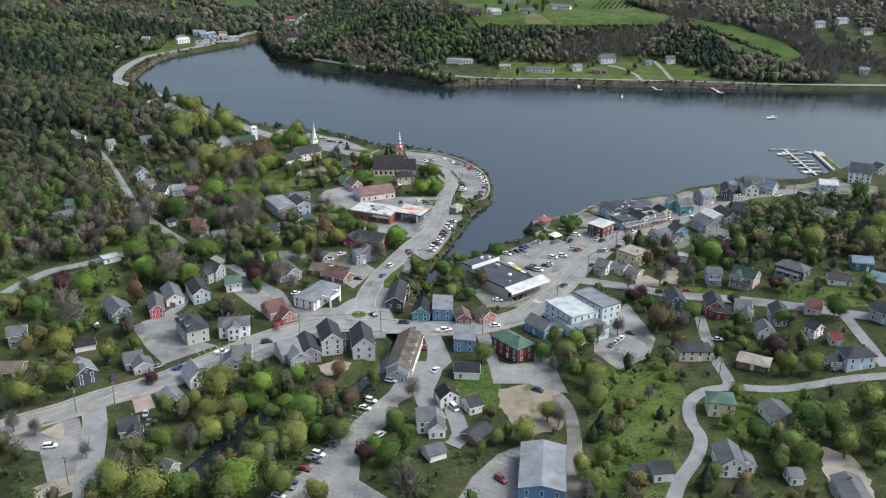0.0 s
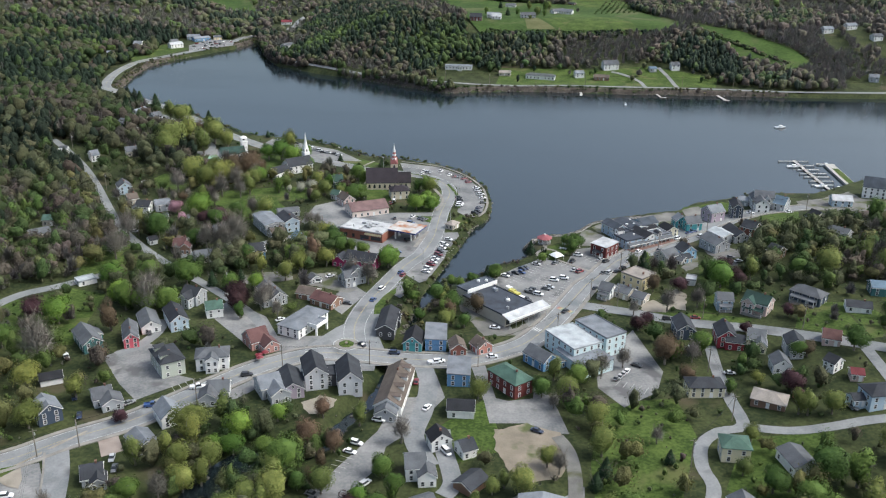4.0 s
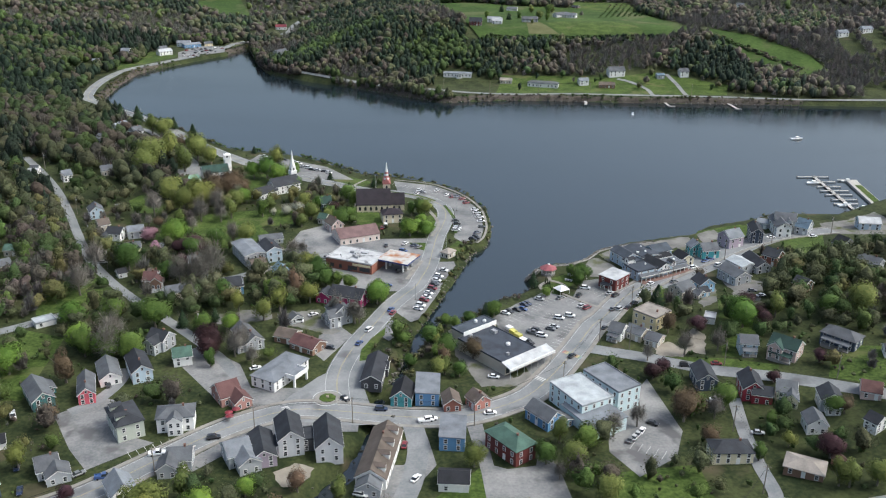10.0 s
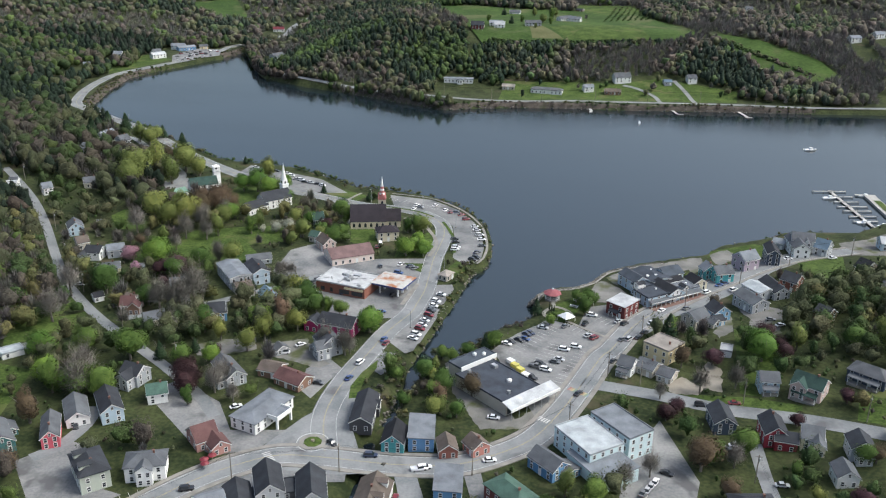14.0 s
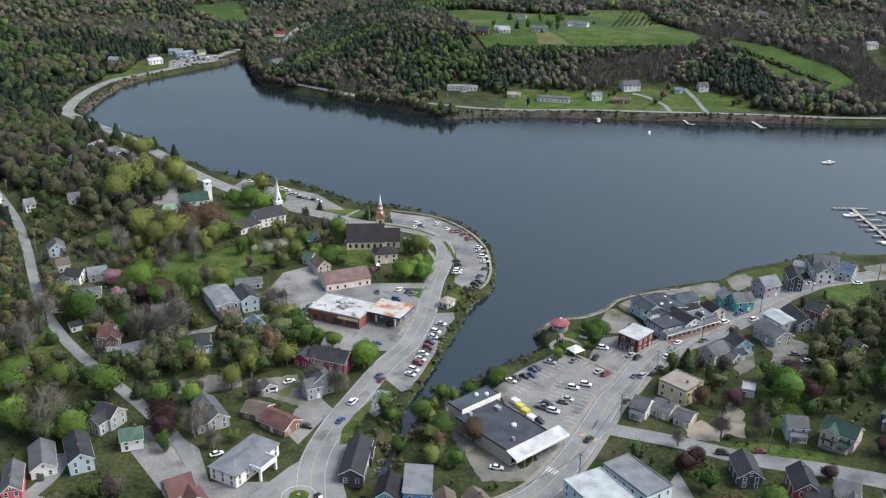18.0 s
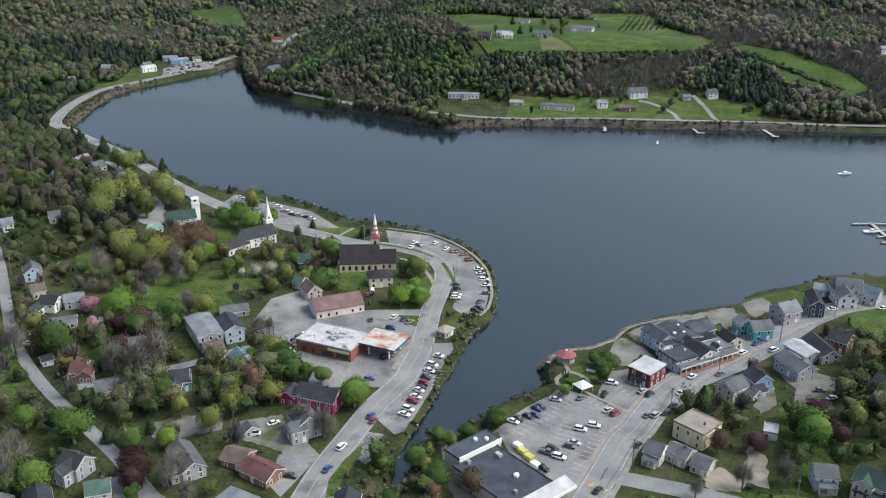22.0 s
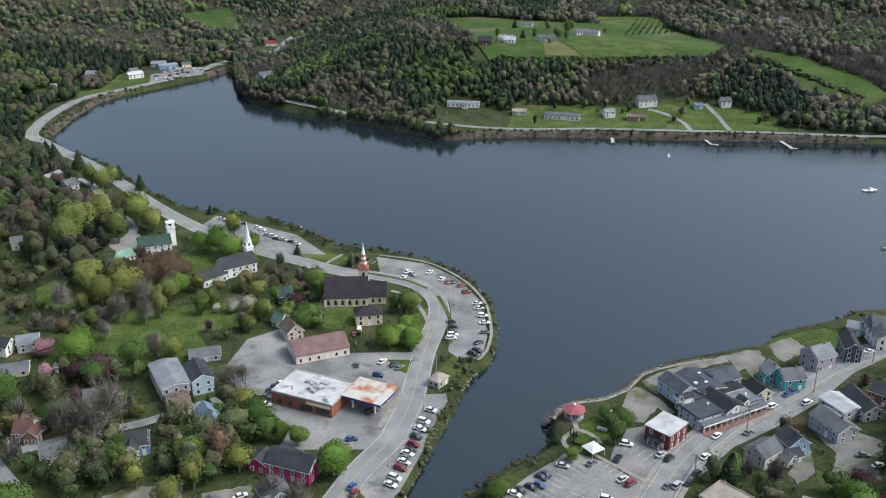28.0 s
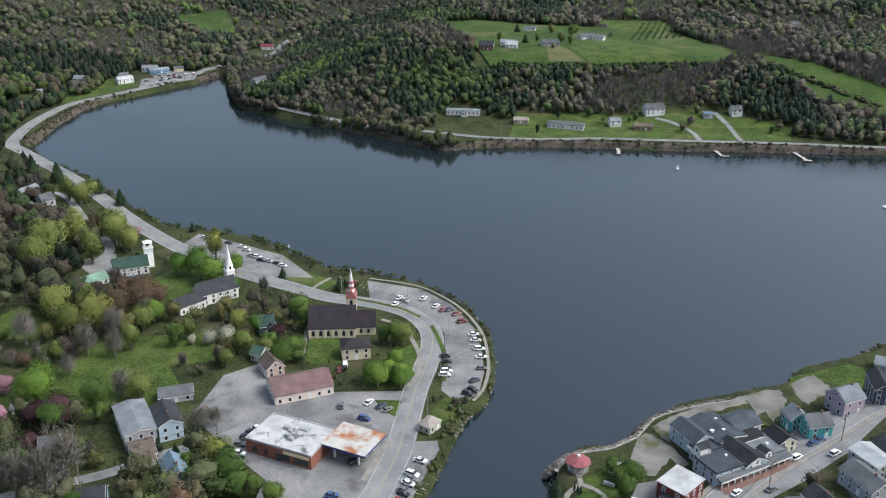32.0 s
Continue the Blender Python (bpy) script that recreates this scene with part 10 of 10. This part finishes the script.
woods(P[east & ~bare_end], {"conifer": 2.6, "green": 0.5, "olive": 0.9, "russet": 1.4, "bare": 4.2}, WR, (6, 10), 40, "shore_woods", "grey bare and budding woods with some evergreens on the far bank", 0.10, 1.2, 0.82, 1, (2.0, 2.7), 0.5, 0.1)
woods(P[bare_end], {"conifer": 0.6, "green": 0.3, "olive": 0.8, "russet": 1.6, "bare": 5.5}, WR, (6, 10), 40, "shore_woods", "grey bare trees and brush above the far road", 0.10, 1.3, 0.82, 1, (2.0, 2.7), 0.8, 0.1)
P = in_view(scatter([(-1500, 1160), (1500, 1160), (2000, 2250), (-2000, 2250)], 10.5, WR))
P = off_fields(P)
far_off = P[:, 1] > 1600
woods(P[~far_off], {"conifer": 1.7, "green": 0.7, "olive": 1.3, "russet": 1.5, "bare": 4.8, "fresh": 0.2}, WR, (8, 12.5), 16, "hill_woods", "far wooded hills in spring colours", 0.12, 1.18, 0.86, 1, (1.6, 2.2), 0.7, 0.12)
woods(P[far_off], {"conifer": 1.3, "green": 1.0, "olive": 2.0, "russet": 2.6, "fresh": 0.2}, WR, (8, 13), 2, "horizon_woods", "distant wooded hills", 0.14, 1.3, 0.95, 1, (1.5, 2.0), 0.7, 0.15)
P = in_view(scatter([(-160, 120), (-400, 140), (-900, 120), (-900, 60), (900, 60), (900, 560), (420, 560), (260, 430), (230, 300), (210, 180), (160, 160)], 9.0, WR))
woods(P, MIX_TOWN, WR, (6, 10), 50, "edge_woods", "scattered trees round the edge of the town", 0.09, 1.0, 0.75)
P = in_view(scatter([(-260, 200), (230, 200), (330, 500), (130, 480), (60, 420), (-10, 400), (-30, 600), (-120, 640), (-260, 640)], 7.6, WR, 5.0))
P = P[WR.random(len(P)) < np.where((P[:, 0] > 95) & (P[:, 1] > 385), 0.8, np.where((P[:, 0] < -40) & (P[:, 1] > 365), 0.62, 0.46))]
for f in OPEN:
    P = P[~inside(P[:, 0], P[:, 1], f)]
P = P[np.array([min(math.hypot(x - a, y - b) for a, b in TREE_ROOTS) for x, y in P]) > 4.0]
woods(P, {"green": 2.4, "olive": 3, "bare": 1.8, "russet": 1.2, "fresh": 1.2, "gold": 1.2}, WR, (4.0, 9.0), 330, "garden_trees", "garden trees and bushes between the houses", 0.062, 1.06, 0.58)
# ---- the hill farm: strips of the field, hedge, orchard rows, trees about the houses ----
drape('field_strip', [(128, 1024), (213, 1021), (206, 1072), (150, 1083), (112, 1066)], GRASS, 1.36, 'darker green strip of the hill pasture', 'grass')
drape('field_strip', [(92, 1028), (124, 1025), (106, 1068), (92, 1072)], DIRTSTRIP, 1.37, 'pale fallow strip in the hill pasture', 'grass')
rows = [(x0 + k * 6.5, 1112 + k * 2.2 + u * 4.0) for k in range(9) for u in range(26) for x0 in (178,)]
P = np.array([(x + 0.30 * (y - 1112), y) for x, y in rows]) + WR.normal(0, 0.5, (len(rows), 2))
woods(P, {"green": 3, "olive": 1}, WR, (2.4, 3.6), 10, "orchard", "rows of small orchard trees on the hill", 0.2, 1.0, 0.8, 1, (1.4, 1.8))
P = np.array([(40 + 2.3 * k, 1021 - 0.06 * k) for k in range(96)]) + WR.normal(0, 1.6, (96, 2))
woods(np.concatenate([P, P + (1, -5), P + (0, -10)]), {"green": 4, "conifer": 2, "olive": 1}, WR, (3.5, 6.0), 16, "field_hedge", "dark green scrub hedge below the hill pasture", 0.15, 0.85, 0.85, 1, (1.2, 1.7))
q = smooth_line([(280.1, 1016.4), (295.6, 997.6), (309.5, 980.7), (323.4, 965.9), (337.1, 952.3), (351.2, 938.1)], 2.4)
woods(np.concatenate([q, q + (2.5, 2.5)]) + WR.normal(0, 0.9, (2 * len(q), 2)), {"green": 2, "olive": 2, "russet": 1, "bare": 1}, WR, (3.5, 6.0), 16, "strip_hedge", "overgrown hedge between two hillside fields", 0.15, 1.0, 0.85, 1, (1.3, 1.8))
for x, y, d in ((74, 1085, 9), (86, 1098, 8), (108, 1092, 10), (116, 1082, 8), (122, 1130, 12), (128, 1150, 10), (98, 1060, 6), (160, 1128, 7), (50, 1100, 8), (70, 1160, 9), (104, 1150, 10)):
    tree(x, y, d, d * 1.2, ("green", "conifer", "olive", "bare")[int(d) % 4], int(x) % 3)
P = scatter([(51.9, 888), (60.8, 941.8), (166.6, 935.2), (208.7, 943.7), (272.2, 914.3), (263.3, 890), (171, 888)], 11.0, WR, 3.0)
woods(P[WR.random(len(P)) < 0.5], {"olive": 2, "bare": 1.5, "green": 2, "russet": 1, "conifer": 1}, WR, (2.5, 7.5), 60, "lawn_trees", "garden trees and bushes on the far bank lawns", 0.1, 1.1, 0.75)
# bushy trees on both banks of the stream
P = np.concatenate([scatter(o, 5.0, WR) for o in (WOOD_STREAM, [(-105.0, 242.9), (-87.2, 246.5), (-80.1, 234.6), (-79.4, 223.4), (-98.2, 215.0)], [(-78.4, 282.0), (-42.1, 283.0), (-32.8, 273.0), (-39.9, 267.0), (-57.5, 267.6), (-67.7, 256.9), (-75.4, 246.9), (-81.6, 263.3)])])
P = P[(off_line(P[:, 0], P[:, 1], STREAM) > 4.5) & (np.array([min(math.hypot(x - a, y - b) for a, b in TREE_ROOTS) for x, y in P]) > 3.0)]
woods(P, {"green": 3, "olive": 2.5, "fresh": 2, "gold": 2, "russet": 0.6}, WR, (4.2, 7.5), 420, "stream_trees", "bushy spring trees along the stream", 0.058, 1.0, 0.62)
# low scrub on the rough ground and along the banks
P = in_view(scatter([(-300, 190), (250, 190), (340, 520), (130, 500), (50, 440), (-5, 400), (35, 560), (-30, 640), (-150, 700), (-320, 900), (-330, 640)], 4.2, WR, 3.0))
P = P[WR.random(len(P)) < 0.36]
for f in OPEN:
    P = P[~inside(P[:, 0], P[:, 1], f)]
woods(P, {"green": 3, "olive": 3, "russet": 1, "bare": 1.2, "fresh": 1}, WR, (1.0, 2.8), 10, "scrub", "low scrub and rough grass between the plots", 0.2, 1.0, 0.6)
d = RIVER[:len(WEST) + len(EAST)]
B_ = []
for i in range(len(d) - 1):
    n = int(np.linalg.norm(d[i + 1] - d[i]) / 1.6)
    for k in range(n):
        B_.append(d[i] + (d[i + 1] - d[i]) * (k + WR.random()) / n + WR.normal(0, 1.1, 2))
for i in range(len(SOUTH) - 1):
    a, b = np.array(SOUTH[i]), np.array(SOUTH[i + 1])
    n = int(np.linalg.norm(b - a) / 1.6)
    for k in range(n):
        B_.append(a + (b - a) * (k + WR.random()) / n + WR.normal(0, 1.0, 2))
B_ = np.array(B_)
w_ = shore(B_[:, 0], B_[:, 1])
Q = np.repeat(B_[(w_ > -0.8)], 3, 0)
# shrubs just above the water line
grad = 1.5
sx = (shore(Q[:, 0] + grad, Q[:, 1]) - shore(Q[:, 0] - grad, Q[:, 1])) / (2 * grad)
sy = (shore(Q[:, 0], Q[:, 1] + grad) - shore(Q[:, 0], Q[:, 1] - grad)) / (2 * grad)
S = Q + np.stack([sx, sy], -1) * WR.uniform(-5.0, 5.0, (len(Q), 1))
ok = ground(S[:, 0], S[:, 1]) > 0.5
for line, wd in ROADS:
    ok &= off_line(S[:, 0], S[:, 1], line[::3]) > wd / 2 + 0.6
for o in LOTS:
    ok &= ~inside(S[:, 0], S[:, 1], o)
for fx, fy, fr in FOOT:
    ok &= np.hypot(S[:, 0] - fx, S[:, 1] - fy) > fr
south_side = (S[:, 0] > 45) & (S[:, 1] < 640)
ok &= WR.random(len(S)) < np.where(south_side, 0.07, np.where(S[:, 1] > 840, 0.95, 0.9))
ok &= ~((S[:, 0] > 80) & (S[:, 0] < 122) & (S[:, 1] < 540))
S = S[ok]
tall = (S[:, 1] > 640) & (S[:, 0] > -330) & (S[:, 0] < 12)
tall &= off_line(S[:, 0], S[:, 1], EAST) < off_line(S[:, 0], S[:, 1], WEST)
woods(S[tall], {"green": 1, "bare": 3.5, "olive": 2, "russet": 3, "conifer": 0.8}, WR, (4.0, 7.5), 40, "bank_trees", "bare brown trees and brush on the steep far bank", 0.12)
S = S[~tall]
woods(S, {"green": 3, "olive": 3, "gold": 1.5, "russet": 1.4, "bare": 1}, WR, (1.3, 3.6), 46, "bank_shrubs", "green and budding shrubs along the river bank", 0.13, 1.0, 0.6, 1, (1.0, 1.8))


def earth_bank(line, label):
    """The bare foot of a bank, from below the water line up to the grass."""
    q = smooth_line(line, 4.0)
    t = np.gradient(q, axis=0)
    t /= np.linalg.norm(t, axis=1)[:, None]
    nrm = np.stack([-t[:, 1], t[:, 0]], -1)
    if np.mean(shore(*(q + nrm * 4).T)) < 0:
        nrm = -nrm
    off = np.linspace(-3.5, 6.5, 9)
    X, Y = (q[:, None, k] + nrm[:, None, k] * off[None] for k in (0, 1))
    Z = ground(X.ravel(), Y.ravel()).reshape(X.shape) + 0.12
    Z[:, -1] -= 0.5
    Z[:, 0] -= 0.5
    return tagged(new("shore_bank", grid_mesh("shore_bank", X, Y, Z, EARTHBANK)), label, "bank", kind="structure")


earth_bank(EAST[2:], "steep brown earth and rock bank of the far shore")
earth_bank(WEST[24:], "stony embankment below the river road")


def rocks(P, rng, name, label):
    """Rough boulders, as one heap."""
    n = len(P)
    base = np.array([(x, y, z) for x in (-1, 1) for y in (-1, 1) for z in (-1, 1)], float)
    V = base[None] * rng.uniform(0.6, 1.1, (n, 8, 3)) * rng.uniform(0.25, 0.75, (n, 1, 1))
    a = rng.random(n) * math.tau
    V = np.stack([V[..., 0] * np.cos(a)[:, None] - V[..., 1] * np.sin(a)[:, None], V[..., 0] * np.sin(a)[:, None] + V[..., 1] * np.cos(a)[:, None], V[..., 2] * 0.7], -1)
    z = np.maximum(ground(P[:, 0], P[:, 1]), -0.3) + 0.15
    V += np.stack([P[:, 0], P[:, 1], z], -1)[:, None]
    q = np.array([(0, 1, 3, 2), (4, 6, 7, 5), (0, 4, 5, 1), (2, 3, 7, 6), (0, 2, 6, 4), (1, 5, 7, 3)])
    me = bpy.data.meshes.new(name)
    me.vertices.add(n * 8)
    me.vertices.foreach_set("co", V.astype(np.float32).ravel())
    F_ = (q[None] + (np.arange(n) * 8)[:, None, None]).astype(np.int32).reshape(-1)
    me.loops.add(len(F_))
    me.loops.foreach_set("vertex_index", F_)
    me.polygons.add(len(F_) // 4)
    me.polygons.foreach_set("loop_start", np.arange(0, len(F_), 4, dtype=np.int32))
    me.update(calc_edges=True)
    me.materials.append(ROCK)
    return tagged(new(name, me), label, "rocks", kind="stuff")


R_ = np.repeat(B_, 4, 0)
gx_ = (shore(R_[:, 0] + grad, R_[:, 1]) - shore(R_[:, 0] - grad, R_[:, 1])) / (2 * grad)
gy_ = (shore(R_[:, 0], R_[:, 1] + grad) - shore(R_[:, 0], R_[:, 1] - grad)) / (2 * grad)
R_ = R_ + np.stack([gx_, gy_], -1) * WR.uniform(-6, 3, (len(R_), 1)) + WR.normal(0, 0.4, R_.shape)
zr = ground(R_[:, 0], R_[:, 1])
R_ = R_[(zr > -0.7) & (zr < 1.3)]
rocks(R_, WR, "shore_rocks", "grey boulders along the water's edge")
q = smooth_line(STREAM, 3.0)
rocks(q + WR.normal(0, 2.3, q.shape), WR, "stream_rocks", "dark boulders in the bed of the stream")
